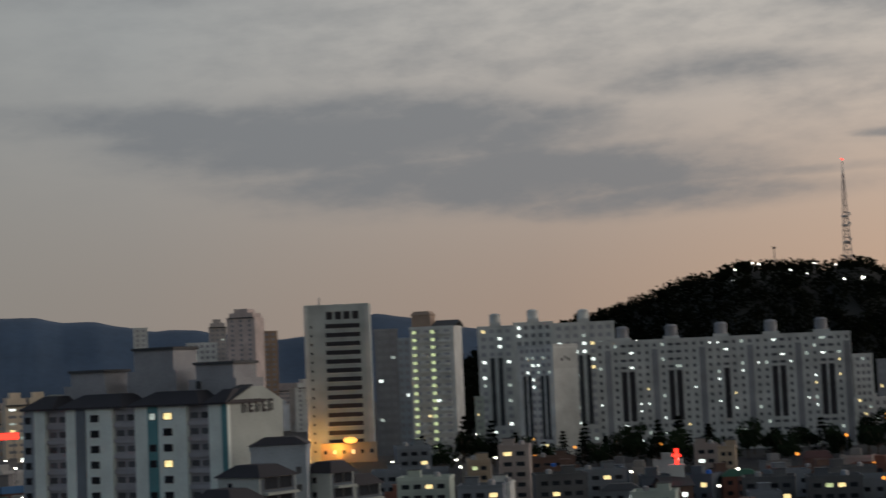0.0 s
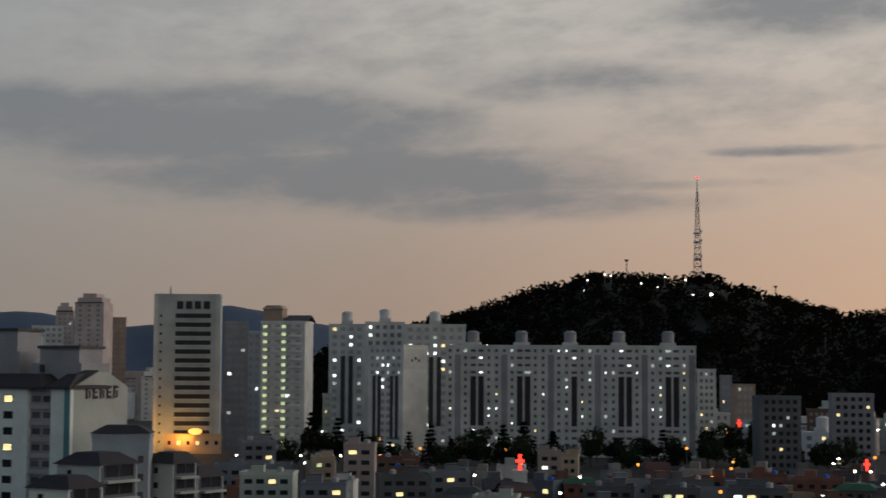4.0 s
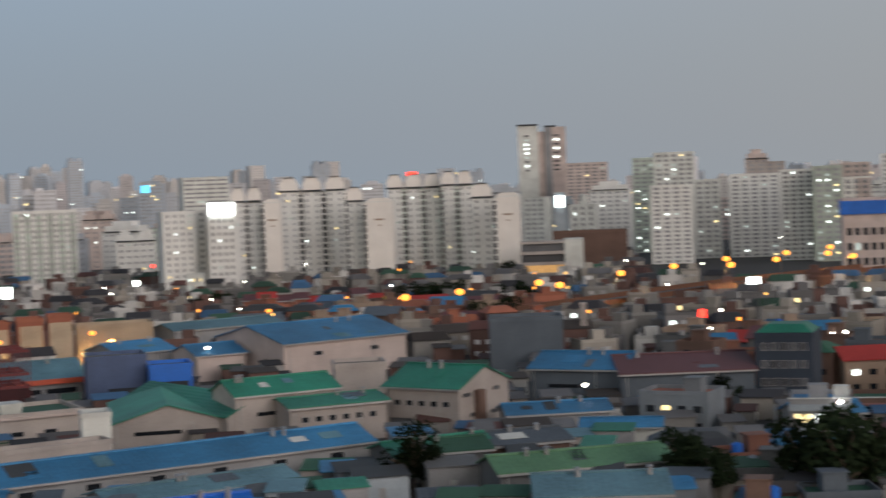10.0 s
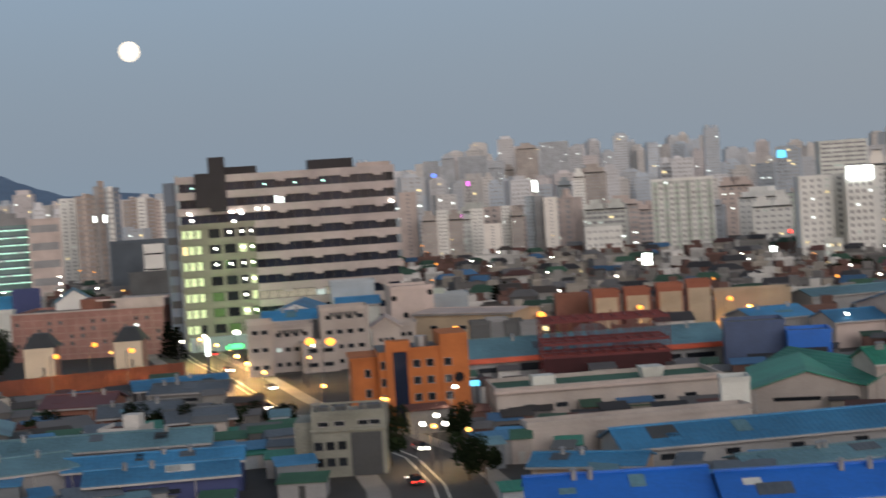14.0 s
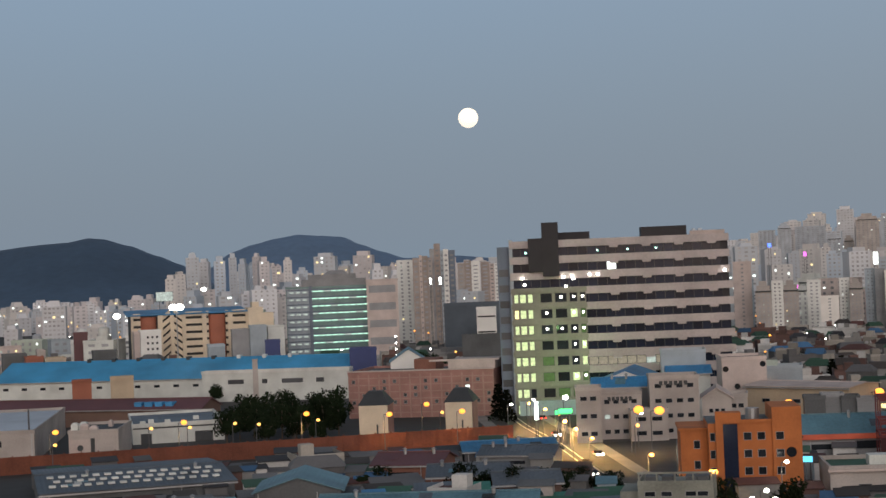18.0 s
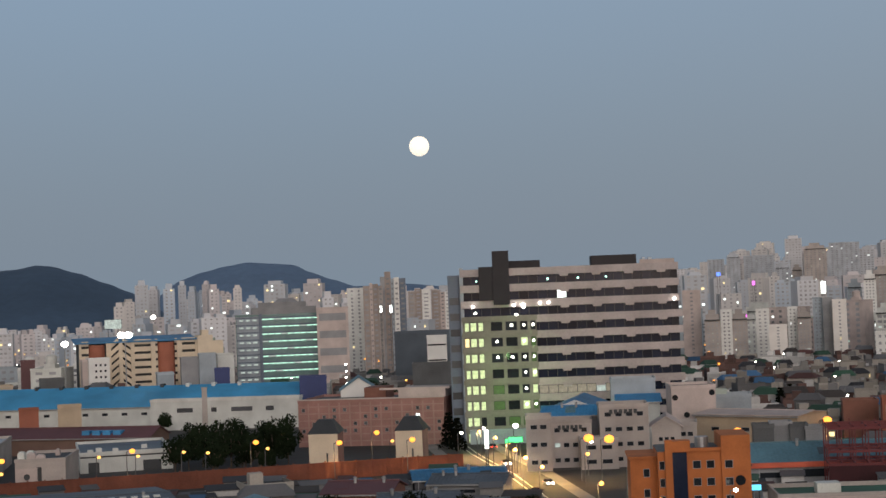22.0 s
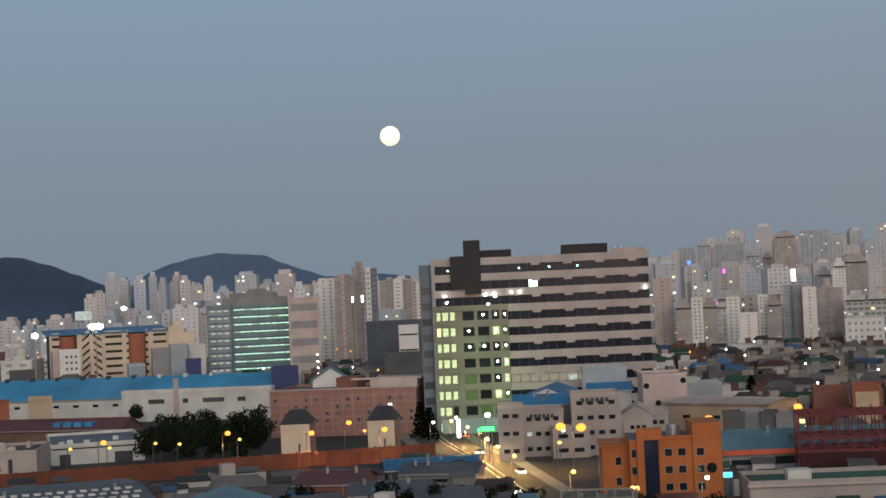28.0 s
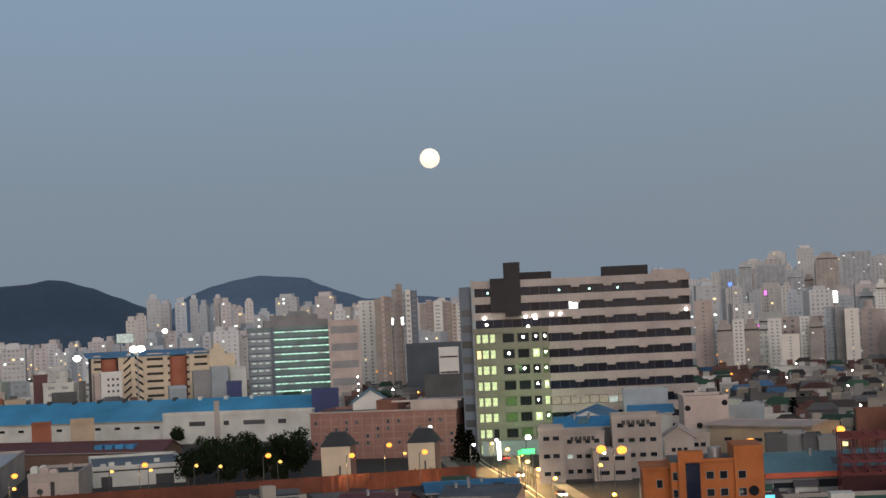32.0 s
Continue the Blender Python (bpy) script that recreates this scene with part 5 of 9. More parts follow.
# ---- east: the banded office block over the crossing ----
def banded_office(az, d, w, h, turn):
    depth = 26.0
    t = thing("office_building", at(az, d, turn), "wide office building with pale bands and a green-lit corner", "office building")
    claim(az, d, w, depth, turn)
    xg = -w / 2 + w * 0.34
    part("wall", Shape().box(-w / 2, w / 2, 0, depth, -1, h), CHARCOAL, t)
    n = 11
    sh = h / n
    rng = random.Random(2)
    for k in range(n):
        z = sh * (k + 1)
        x0 = -w / 2 if k >= n - 4 else xg
        band = part("floor_band", Shape().box(x0 - 0.3, w / 2 + 0.3 + (0.8 if k < n - 3 else 0), -0.9, 0.0, z - sh * 0.46, z + 0.02), BANDTONE, t, "pale pink concrete band")
        for i in range(int((w / 2 - x0) / 2.9)):
            u = x0 + 1.6 + 2.9 * i
            q = rng.random()
            m = NIGHTGLASS
            if k in (8, 9) and q > 0.985:
                m = ROOM_W
            if k == 3 and u < w * 0.3:
                m = ROOM_BG if q < 0.8 else ROOM_DIM
            window(t, u, -0.02, z - sh * 0.73, 2.88, sh * 0.52, m, rim=SLATE)
        for i in range(4):
            u = xg + 3 + (w / 2 - xg - 4) * (i + 0.6) / 4
            part("bracket", Shape().taper(u - 1.2, u + 1.2, -1.2, -0.9, z - sh * 0.60, z - sh * 0.40, -0.3, 0), BANDTONE, t)
    # green-lit corner: three narrow lit panes, two dark bays, two bright bays in every storey
    gw = xg + w / 2
    part("infill", Shape().box(-w / 2, xg, -1.1, -0.05, 0, sh * 8), CORNERWALL, t, "grey concrete wall washed by green light")
    for k in range(8):
        z = sh * k
        part("frame_beam", Shape().box(-w / 2 - 0.3, xg + 0.3, -1.5, -1.1, z + sh * 0.70, z + sh), CORNERWALL, t)
        for i, (u, ww) in enumerate(((0.055, 0.06), (0.145, 0.085), (0.245, 0.07), (0.46, 0.155), (0.66, 0.155), (0.83, 0.10), (0.955, 0.07))):
            q = rng.random()
            m = (ROOM_Y if q < 0.06 else ROOM_G if q < 0.85 else GLASS) if i < 3 else (ROOM_DK if q < 0.3 else GLASS) if i < 5 else (ROOM_G if q < 0.45 else ROOM_DK if q < 0.7 else GLASS)
            window(t, -w / 2 + gw * u, -1.1, z + sh * 0.36, gw * ww, sh * 0.56, m, rim=SLATE)
            if (i in (3, 4) and q > 0.62 and k > 1) or (i > 4 and q > 0.35):
                part("spotlight", Shape().ball(-w / 2 + gw * u, -1.7, z + sh * 0.4, 0.42 if i < 5 else 0.36, 0.4, 8, 5), BULB, t, "bright white wall spotlight")
    part("podium", Shape().box(-w / 2 + 1, xg + 6, -4.5, -1.7, -1, sh * 0.9), BLUEGREY, t)
    # dark lift core and roof boxes
    cx = -w / 2 + w * 0.185
    part("lift_core", Shape().box(cx - 2.5, cx + 2.5, -2.4, 9, h - 11.0, h + 5.4), CHARCOAL, t, "dark charcoal lift core above the roof")
    part("core_shoulder", Shape().box(cx - 6.8, cx - 2.5, -2.0, 9, h - 9.5, h + 0.7), CHARCOAL, t, "dark charcoal wall panel")
    part("roof_box", Shape().box(cx + 2.6, cx + 12.2, 3, 10, h, h + 2.3), CHARCOAL, t)
    part("roof_box", Shape().box(-w / 2 + w * 0.61, -w / 2 + w * 0.82, 4, 12, h, h + 3.0), CHARCOAL, t)
    part("roof_rail", Shape().box(w * 0.33, w * 0.49, 1, 1.2, h, h + 1.2), PINKISH, t)
    part("end_pier", Shape().box(-w / 2 - 0.5, -w / 2 + 0.6, -0.6, 0.0, 0, h + 0.6), BLUEGREY, t)
    for k, (u, z) in enumerate(((0.05, 9.4), (0.24, 9.4), (0.28, 9.45), (0.285, 9.25), (0.36, 9.5), (0.40, 9.5), (0.25, 8.75), (0.06, 8.95), (0.98, 9.45))):
        part("spotlight", Shape().ball(-w / 2 + w * u, -1.4, sh * z * 0.92, 0.5, 0.4, 8, 5), BULB, t, "bright white wall spotlight")
    for u in (0.40, 0.54, 0.67, 0.07):
        part("spotlight", Shape().ball(-w / 2 + w * u, -1.2, h - sh * 0.75, 0.32, 0.3, 8, 5), CYAN_W, t, "small greenish wall lamp")
    part("side_bay", Shape().box(-w / 2 - 4.2, -w / 2 - 0.5, 1.5, 20, -1, h - 1.5), BLUEDARK, t, "blue-grey glazed end bay")
    for k in range(9):
        part("side_window", Shape().box(-w / 2 - 3.8, -w / 2 - 0.9, 1.35, 1.5, sh * (k + 0.8), sh * (k + 1.25)), SHADEGLASS, t)
    return t


banded_office(-91.90, 506, 66.0, 53.0, turn=3)
for u_, z_ in ((-22.0, 26.0), (-24.0, 14.0), (-12.0, 8.0)):
    gl = new("green_floodlight", bpy.data.lights.new("green_floodlight", "POINT"))
    gl.data.energy, gl.data.color, gl.data.shadow_soft_size = 1300, (0.50, 1.0, 0.36), 1.0
    gl.matrix_basis = at(-91.6, 497, 3) @ pose(u_, -7, z_)


def glass_office(az, d, w, h, turn):
    t = block("office_building", az, d, w, h, 22, turn, GREENGLASS, "green glass office block with glowing ceiling strips", "office building")
    n = 11
    for k in range(n):
        z = h / n * (k + 0.5)
        for i in range(9):
            u = -w / 2 + w * (0.31 + 0.69 * (i + 0.5) / 9)
            part("ceiling_light", Shape().box(u - w * 0.034, u + w * 0.034, -0.25, -0.05, z + 0.1, z + 0.6), CEIL if (k * 5 + i * 3) % 7 else ROOM_DIM, t)
        part("spandrel", Shape().box(-w / 2, w / 2, -0.15, 0, z + 0.9, z + 1.5), BLUEDARK, t)
        for i in range(3):
            u = -w / 2 + w * (0.04 + 0.08 * i)
            part("ceiling_light", Shape().box(u, u + w * 0.05, -0.25, -0.05, z - 0.35, z + 0.35), ROOM_DIM, t)
    part("roof_storey", Shape().box(-w * 0.30, w * 0.48, 3, 18, h + 0.12, h + 4.2).box(-w * 0.22, w * 0.36, 5, 16, h + 4.2, h + 6.6).taper(-w * 0.02, w * 0.26, 6, 14, h + 6.6, h + 8.4, 2.0), GREY, t, "grey stepped roof storeys")
    part("wing_shade", Shape().box(-w / 2 + 0.3, -w * 0.225, -0.12, 0, 0.5, h), BLUEGREY, t, "blue-grey glazed side wing")
    part("corner_pier", Shape().box(-w * 0.225, -w * 0.185, -0.6, 0, 0, h + 1.2), BLUEDARK, t)
    return t


glass_office(-102.04, 800, 39.7, 39.1, turn=2)
apartment(-100.14, 790, 15.0, 41.4, 18, 0, PINKISH, 5, 1, lit=0.0, wide=0.95, tall=0.42, pane=GREY, label="plain pinkish office block beside the glass office", group="office blocks")
apartment(-99.32, 1050, 10.4, 52.1, 16, 0, SLABWALL, 22, 2, lit=0.03, wide=0.3, group="high-rise towers")


def striped_tower(az, d, w, h, stripes, label, depth=16.0):
    """A residential tower of vertical bays in different tones."""
    t = thing("residential_tower", at(az, d), label, "tower", "high-rise towers")
    claim(az, d, w, depth, 0)
    for k, (a, b, top, out, m) in enumerate(stripes):
        bay = part("bay", Shape().box(-w / 2 + w * a, -w / 2 + w * b, -out, depth - out - k * 0.05, -1, h * top), m, t)
        n = int(h * top / 3.1)
        win = [((-w / 2 + w * (a + b) / 2, -out), 1, 0, 3.1 * r + 1.8, w * (b - a) * 0.5, 1.1) for r in range(n)]
        far_windows("window_field", bay, win, MIDGLASS)
    return t


striped_tower(-98.71, 1000, 11.9, 55.1, ((0.0, 0.34, 0.97, 0.0, TAUPE), (0.34, 0.48, 1.0, 0.8, PINKISH), (0.48, 0.78, 0.99, 0.3, TAUPE), (0.78, 1.0, 0.97, 0.9, CREAM)), "slim brown residential tower with pale bays")
striped_tower(-98.01, 1010, 15.5, 61.9, ((0.0, 0.18, 0.95, 0.2, GREY), (0.18, 0.42, 1.0, 0.0, TAUPE), (0.42, 0.54, 0.93, 0.6, BLUEGREY), (0.54, 0.74, 0.94, 1.2, SLABWALL), (0.74, 1.0, 0.93, 0.3, BLUEDARK)), "tall residential tower with a white stripe and dark blue flank")
striped_tower(-97.11, 1380, 18.4, 52.9, ((0.0, 0.3, 0.96, 0.6, CREAM), (0.3, 0.62, 1.0, 0.0, TAUPE), (0.62, 1.0, 0.99, 0.7, SLABWALL)), "far brown and white striped tower")
striped_tower(-96.36, 1400, 16.3, 51.2, ((0.0, 0.46, 1.0, 0.0, TAUPE), (0.46, 0.7, 0.97, 0.5, PINKISH), (0.7, 1.0, 0.97, 0.9, SLABWALL)), "far brown and white striped tower")
block("warehouse", -97.02, 820, 28.6, 27.7, 20, 0, DARKBLUE, "dark blue-grey windowless warehouse block", "building")
white_hall = block("office_block", -96.56, 780, 9.3, 26.2, 12, 0, SLABWALL, "small white office with dark window lines", "building")
for z_ in (0.30, 0.58, 0.86):
    part("window_strip", Shape().box(-4.2, 4.2, -0.12, 0, 0, 0.7), GLASS, white_hall, "", pose(0, 0, 26.0 * z_))
block("canopy_hall", -96.58, 700, 21.0, 16.6, 10, 0, CONCRETE, "low grey hall with a broad flat canopy", "building")
# pale towers behind the office, towards the north-east
# the bright gables here hold their evening light in the wall colour
for tk, m_, n_, c_, lb in (((-87.74, 1000, 10.7, 42.5), PINKISH, 18, 1, "pale blank tower beside the office"), ((-87.06, 980, 9.2, 24.8), CREAM, 12, 3, ""), ((-86.59, 985, 6.6, 30.3), SLABWALL, 14, 2, ""), ((-86.15, 990, 9.2, 24.5), CREAM, 12, 3, ""), ((-85.37, 1000, 7.9, 29.8), SLABWALL, 14, 2, ""),
                           ((-84.87, 960, 10.1, 21.0), GABLE, 12, 1, "bright blank gable of an apartment slab"), ((-84.37, 1000, 5.9, 30.4), SLABWALL, 15, 2, ""), ((-83.99, 990, 7.8, 24.3), CREAM, 13, 3, ""), ((-83.52, 1010, 5.9, 35.3), BLUEGREY, 17, 2, "dark blue-grey slim apartment tower"), ((-83.20, 1005, 5.6, 35.1), GREY, 17, 2, "dark blue-grey slim apartment tower"), ((-82.81, 995, 8.1, 33.9), GABLE, 16, 1, "bright blank gable of an apartment slab"),
                           ((-82.28, 1150, 9.7, 40.1), BLUEGREY, 20, 3, ""), ((-81.78, 1120, 7.9, 45.4), SLABWALL, 22, 3, ""), ((-81.29, 1150, 18.0, 48.0), CREAM, 22, 5, ""), ((-81.04, 880, 19.7, 17.7), SLABWALL, 5, 6, "broad white office block with small windows"),
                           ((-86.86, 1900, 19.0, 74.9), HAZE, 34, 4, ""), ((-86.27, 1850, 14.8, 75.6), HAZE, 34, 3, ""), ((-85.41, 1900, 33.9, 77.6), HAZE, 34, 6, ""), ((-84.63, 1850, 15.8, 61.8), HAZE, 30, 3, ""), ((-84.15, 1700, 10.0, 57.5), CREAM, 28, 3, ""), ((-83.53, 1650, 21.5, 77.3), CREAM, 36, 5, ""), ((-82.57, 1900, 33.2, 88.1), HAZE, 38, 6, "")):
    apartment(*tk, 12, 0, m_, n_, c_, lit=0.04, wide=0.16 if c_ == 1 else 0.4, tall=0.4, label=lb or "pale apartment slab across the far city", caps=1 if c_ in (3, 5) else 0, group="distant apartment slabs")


DECKCREAM = mat("warm_cream_render", (0.66, 0.57, 0.44), rand=0.05, grime=0.15)


def louvred_building(az, d, w, h, turn):
    t = thing("retail_building", at(az, d, turn), "cream retail building with open parking ramps and a blue roof", "building")
    claim(az, d, w, 26, turn)
    fx = lambda f: -w / 2 + w * f
    # solid box: the darkness inside the decks is put into its colour
    part("core", Shape().box(-w / 2, w / 2, 1.6, 26, -1, h - 0.5), SLATE, t, "solid core coloured dark as unlit parking decks")
    part("roof", Shape().slab([(-w / 2 - 2, -1.0, h), (w / 2 - 0.5, -1.0, h), (w / 2 - 0.5, 26, h + 1.7), (-w / 2 - 2, 26, h + 1.7)], 0.6), BLUEROOF, t, "sloping blue sheet roof")
    for a, b in ((0.225, 0.265), (0.33, 0.36), (0.43, 0.46), (0.60, 0.635), (0.82, 0.86), (0.975, 1.0), (0.0, 0.02)):
        part("column", Shape().box(fx(a), fx(b), -0.8, 1.6, -1, h), DECKCREAM, t, "cream column")
    for a, b in ((0.08, 0.215), (0.655, 0.80)):
        part("brick_panel", Shape().tube(fx((a + b) / 2), 2.2, -1, h - 0.6, w * (b - a) / 2, w * (b - a) / 2, 20), TERRA, t, "rounded terracotta stair tower")
    for a, b, tilt in ((0.02, 0.08, 0), (0.265, 0.33, 1.4), (0.36, 0.43, -1.4), (0.46, 0.60, 0), (0.635, 0.655, 0), (0.80, 0.82, 0), (0.86, 0.975, 0)):
        for r in range(7):
            z = h - 1.0 - 3.3 * r
            part("deck_rail", Shape().slab([(fx(a), 0, z - tilt), (fx(b), 0, z + tilt), (fx(b), 1.5, z + tilt), (fx(a), 1.5, z - tilt)], 2.15), DECKCREAM, t)
    part("stair_tower", Shape().box(fx(0.99), fx(1.12), -2, 8, -1, h + 1.8).box(fx(1.03), fx(1.09), 0, 6, h + 1.8, h + 4.2).box(fx(1.12), fx(1.21), -1.5, 8, -1, h - 0.8), DECKCREAM, t, "cream stair tower with a stepped top")
    return t


louvred_building(-106.76, 760, 53.3, 30.1, turn=5)
ow_ = (-108.11, 735, 8.9, 23.4)
office_w = block("office_block", *ow_, 10, 6, SLABWALL, "small white office block with square windows", "building", "office blocks")
for r in range(4):
    for u in (-1.4, 0.6, 2.6):
        window(office_w, u, 0, ow_[3] - 2.2 - 2.6 * r, 0.9, 1.0)
block("office_block", -108.56, 738, 3.1, 22.9, 8, 6, PINKISH, "narrow pinkish side wing of an office block", "building", "office blocks")
for k, (tk, m_) in enumerate((((-105.02, 735, 8.8, 22.0), GREY), ((-104.46, 730, 7.3, 23.6), BLUEGREY), ((-103.85, 740, 7.4, 22.9), WHITE), ((-105.90, 705, 7.0, 16.9), BLUEGREY), ((-112.64, 700, 9.6, 17.2), CONCRETE), ((-112.0, 690, 7.1, 16.2), TERRA), ((-111.77, 700, 3.4, 18.4), CREAM), ((-111.31, 690, 8.3, 15.3), BEIGE), ((-109.67, 720, 9.9, 16.0), CONCRETE))):
    block("plant_room", *tk, 12, 3, m_, "pale weathered plant building behind the long hall", "building", "plant rooms")
block("warehouse", -103.99, 705, 6.4, 17.8, 10, 0, NAVY, "navy blue windowless plant tower", "building")
block("warehouse", -100.89, 620, 10.1, 16.4, 12, 0, NAVY, "navy blue storage building", "building")
shed(-99.32, 540, 11.9, 15.9, 16, 0, SLABWALL, PALEBLUE, 4.0, "y", label="white gabled plant hall with a blue-grey roof")
block("market_roof", -110.46, 780, 6.4, 22.5, 10, 0, MAROON, "small building with a dull red wall", "building")
block("workshop", -110.48, 604, 6.8, 10.5, 6, 0, TERRA, "small terracotta annex before the long hall", "shed")
block("workshop", -109.14, 604, 8.2, 11.0, 6, 0, BEIGE, "small beige annex before the long hall", "shed")

# ---- east: factory belt along the railway wall ----
longhall = shed(-107.65, 642, 146.1, 8.0, turn=-23, depth=34, wall=WHITE, roof=BRIGHTROOF, rise=6.6, windows=18, label="very long white factory hall with a bright blue sheet roof")
for k in range(9):
    part("roof_vent", Shape().box(-40 + 10.5 * k, -38.6 + 10.5 * k, 15.6, 18.2, 14.2, 15.6), SLATE if k < 6 else WHITE, longhall)
wing = block("factory_wing", -103.95, 610, 56.1, 10.5, turn=-16, depth=5, wall=WHITE, label="white flat-roofed factory wing", category="shed")
for u_, w_ in ((-15.0, 6.0), (-4.0, 2.0), (6.5, 8.0), (17.0, 3.0)):
    part("loading_recess", Shape().box(u_ - w_ / 2, u_ + w_ / 2, -0.1, 0, 6.4, 8.0), SHADEGLASS, wing)
shed(-109.86, 690, 20.9, 6.0, turn=4, depth=14, wall=PINKISH, roof=PALEBLUE, rise=2.4, label="small hall with a pale teal roof")
block("workshop", -110.48, 671, 7.8, 5.5, turn=-5, depth=4, wall=TERRA, label="small workshop with an orange-brown front wall", category="shed")
hall = shed(-110.47, 538, 82.5, 5.5, turn=-30, depth=14, wall=BROWN, roof=MAROON, rise=2.6, label="brown workshop with a maroon sheet roof")
for k in range(4):
    part("roof_light", Shape().box(17.5 + 3.6 * k, 20.1 + 3.6 * k, 1.2, 4.2, 5.9, 7.5), BLUEROOF, hall, "blue rooflight box")
row = block("workshop", -107.3, 470, 25.5, 4.9, 40, 3, WHITE, "low white workshop with a flat grey-blue roof", "shed", roof=GREYROOF)
# shadow below the roof edge, put on the wall as a slate strip
part("eave_shadow_gap", Shape().box(-12.6, 12.6, -0.12, 0, 4.2, 4.6), SLATE, row, "dark strip drawn as the shadow under the eave")
for u_, w_ in ((-9.0, 3.0), (7.0, 5.0)):
    part("doorway", Shape().box(u_ - w_ / 2, u_ + w_ / 2, -0.1, 0, 0, 2.9), SLATE, row)
for u_, y_ in ((-10.5, 4), (-8.0, 9), (-3.5, 6), (5.0, 14)):
    part("roof_box", Shape().box(u_, u_ + 1.6, y_, y_ + 1.4, 5.0, 6.1), WHITE, row)
yard = block("workshop", -110.16, 436, 12.7, 6.9, 25, -9, CREAM, "weathered cream flat-roofed workshop with rooftop clutter", "shed", roof=SLATE)
for a_, b_, y_, e_ in ((-6.0, -4.2, 2, 2.0), (-3.9, -1.8, 4, 1.5), (-1.5, 0.6, 3, 1.0), (-5.0, -3.0, 9, 1.6), (1.5, 2.6, 16, 1.3)):
    part("roof_clutter", Shape().box(a_, b_, y_, y_ + 2.4, 0, e_).taper(a_, b_, y_, y_ + 2.4, e_, e_ + 0.5, 0.4), WHITE if a_ < -4 else PINKISH, yard, "", pose(0, 0, 7.0))
part("patched_wall", Shape().box(-6.3, -0.9, -0.25, 0, 0.4, 5.4), PINKISH, yard, "patched and stained wall sheet")
part("doorway", Shape().box(-0.7, 0.3, -0.12, 0, 0.2, 5.6), SLATE, yard)
part("torn_vent", Shape().tube(0, 0, 0, 0.15, 0.8, 0.8, 10), SLATE, yard, "", pose(-3.4, -0.26, 3.2, 90, 0, 0))
PALETOP = mat("pale_membrane_roof", (0.46, 0.50, 0.55), rough=0.6, size=8.0, grime=0.2)
store = block("warehouse", -113.65, 441.6, 24.0, 7.5, 76, -8.6, CREAM, "cream warehouse with a broad pale flat roof", "warehouse", roof=PALETOP)
for u_, z_ in ((2.5, 5.0), (-3.0, 2.2)):
    window(store, u_, 0, z_, 2.4, 1.6, GLASS, 0, SLATE)
part("downpipe", Shape().box(11.2, 11.5, -0.3, 0, 0, 7.3), STEEL, store)
part("chimney_pipe", Shape().tube(9.5, 10, 7.6, 13.0, 0.25, 0.22, 8), DARKSTEEL, store)


def chimney(az, d, h):
    t = thing("factory_chimney", at(az, d), "pale square concrete factory chimney", "chimney")
    part("stack", Shape().taper(-0.95, 0.95, -0.95, 0.95, -1, h, 0.15), CREAM, t)
    part("rim", Shape().box(-0.95, 0.95, -0.95, 0.95, h, h + 0.4), CREAM, t)
    return t


chimney(-104.62, 520, 19.5)
chimney(-59.95, 430, 13.8)


def brick_works(az, d, w, h, turn):
    t = block("brick_works", az, d, w, h, 32, turn, PALEBRICK, "old dull-red brick works with a gridded wall", "factory")
    n = 14
    for k in range(n + 1):
        u = -w / 2 + w * k / n
        part("pilaster", Shape().box(max(u - 0.22, -w / 2), min(u + 0.22, w / 2), -0.3, 0, 0, h), GRIDTONE, t, "faded mortar-coloured pilaster")
    for r in range(6):
        z = h * (0.12 + 0.16 * r)
        part("string_course", Shape().box(-w / 2, w / 2, -0.2, 0, z - 0.16, z + 0.16), GRIDTONE, t)
    for k in range(n):
        u = -w / 2 + w * (k + 0.5) / n
        for r in range(4):
            z = h * (0.36 + 0.16 * r)
            lit = ROOM_Y if (k, r) in ((10, 1), (11, 1)) else ROOM_W if (k, r) == (11, 2) else SHADEGLASS
            if (k * 5 + r * 3) % 4 < 2 or lit != SHADEGLASS:
                window(t, u, 0, z, 1.1 if lit == SHADEGLASS else 1.4, h * 0.085, lit)
    part("coping", Shape().box(-w / 2 - 0.3, w / 2 + 0.3, -0.5, 0.3, h + 0.9, h + 1.3), PINKISH, t)
    part("roof_hall", Shape().box(-w * 0.08, w * 0.07, 8, 20, h, h + 4.0), BRICK, t)
    part("roof_hall", Shape().box(w * 0.18, w * 0.50, 3, 20, h, h + 3.6).box(w * 0.05, w * 0.53, 3, 3.6, h + 3.4, h + 4.0), PINKISH, t, "pale rooftop storey")
    return t


GRIDTONE = mat("faded_mortar", (0.40, 0.25, 0.22), size=2.0)
brick_works(-98.94, 512, 46.2, 13.5, turn=-13)


def annex(az, d, w, h, turn):
    t = thing("annex", at(az, d, turn), "cream annex with a dark hipped roof beside the brick works", "shed", "brick works annexes")
    claim(az, d, w, 12, turn)
    # lamp light on the front is put into this brighter cream
    part("front_wall", Shape().box(-w / 2, w / 2, 0, 0.6, -1, h), DECKCREAM, t, "cream blank front wall, brightened for lamp light")
    part("side_wall", Shape().box(-w / 2, w / 2, 0.6, 12, -1, h - 0.2), PALEBRICK, t)
    part("roof", Shape().taper(-w / 2 - 0.4, w / 2 + 0.4, 0.2, 12.4, h, h + 3.4, w * 0.3, 4.5), SLATE, t)
    part("slit_window", Shape().box(w * 0.1, w * 0.16, -0.08, 0, h * 0.2, h * 0.55), SLATE, t)
    return t


annex(-100.62, 428, 7.5, 10.9, turn=-8)
annex(-97.66, 435, 7.1, 10.3, turn=-8)


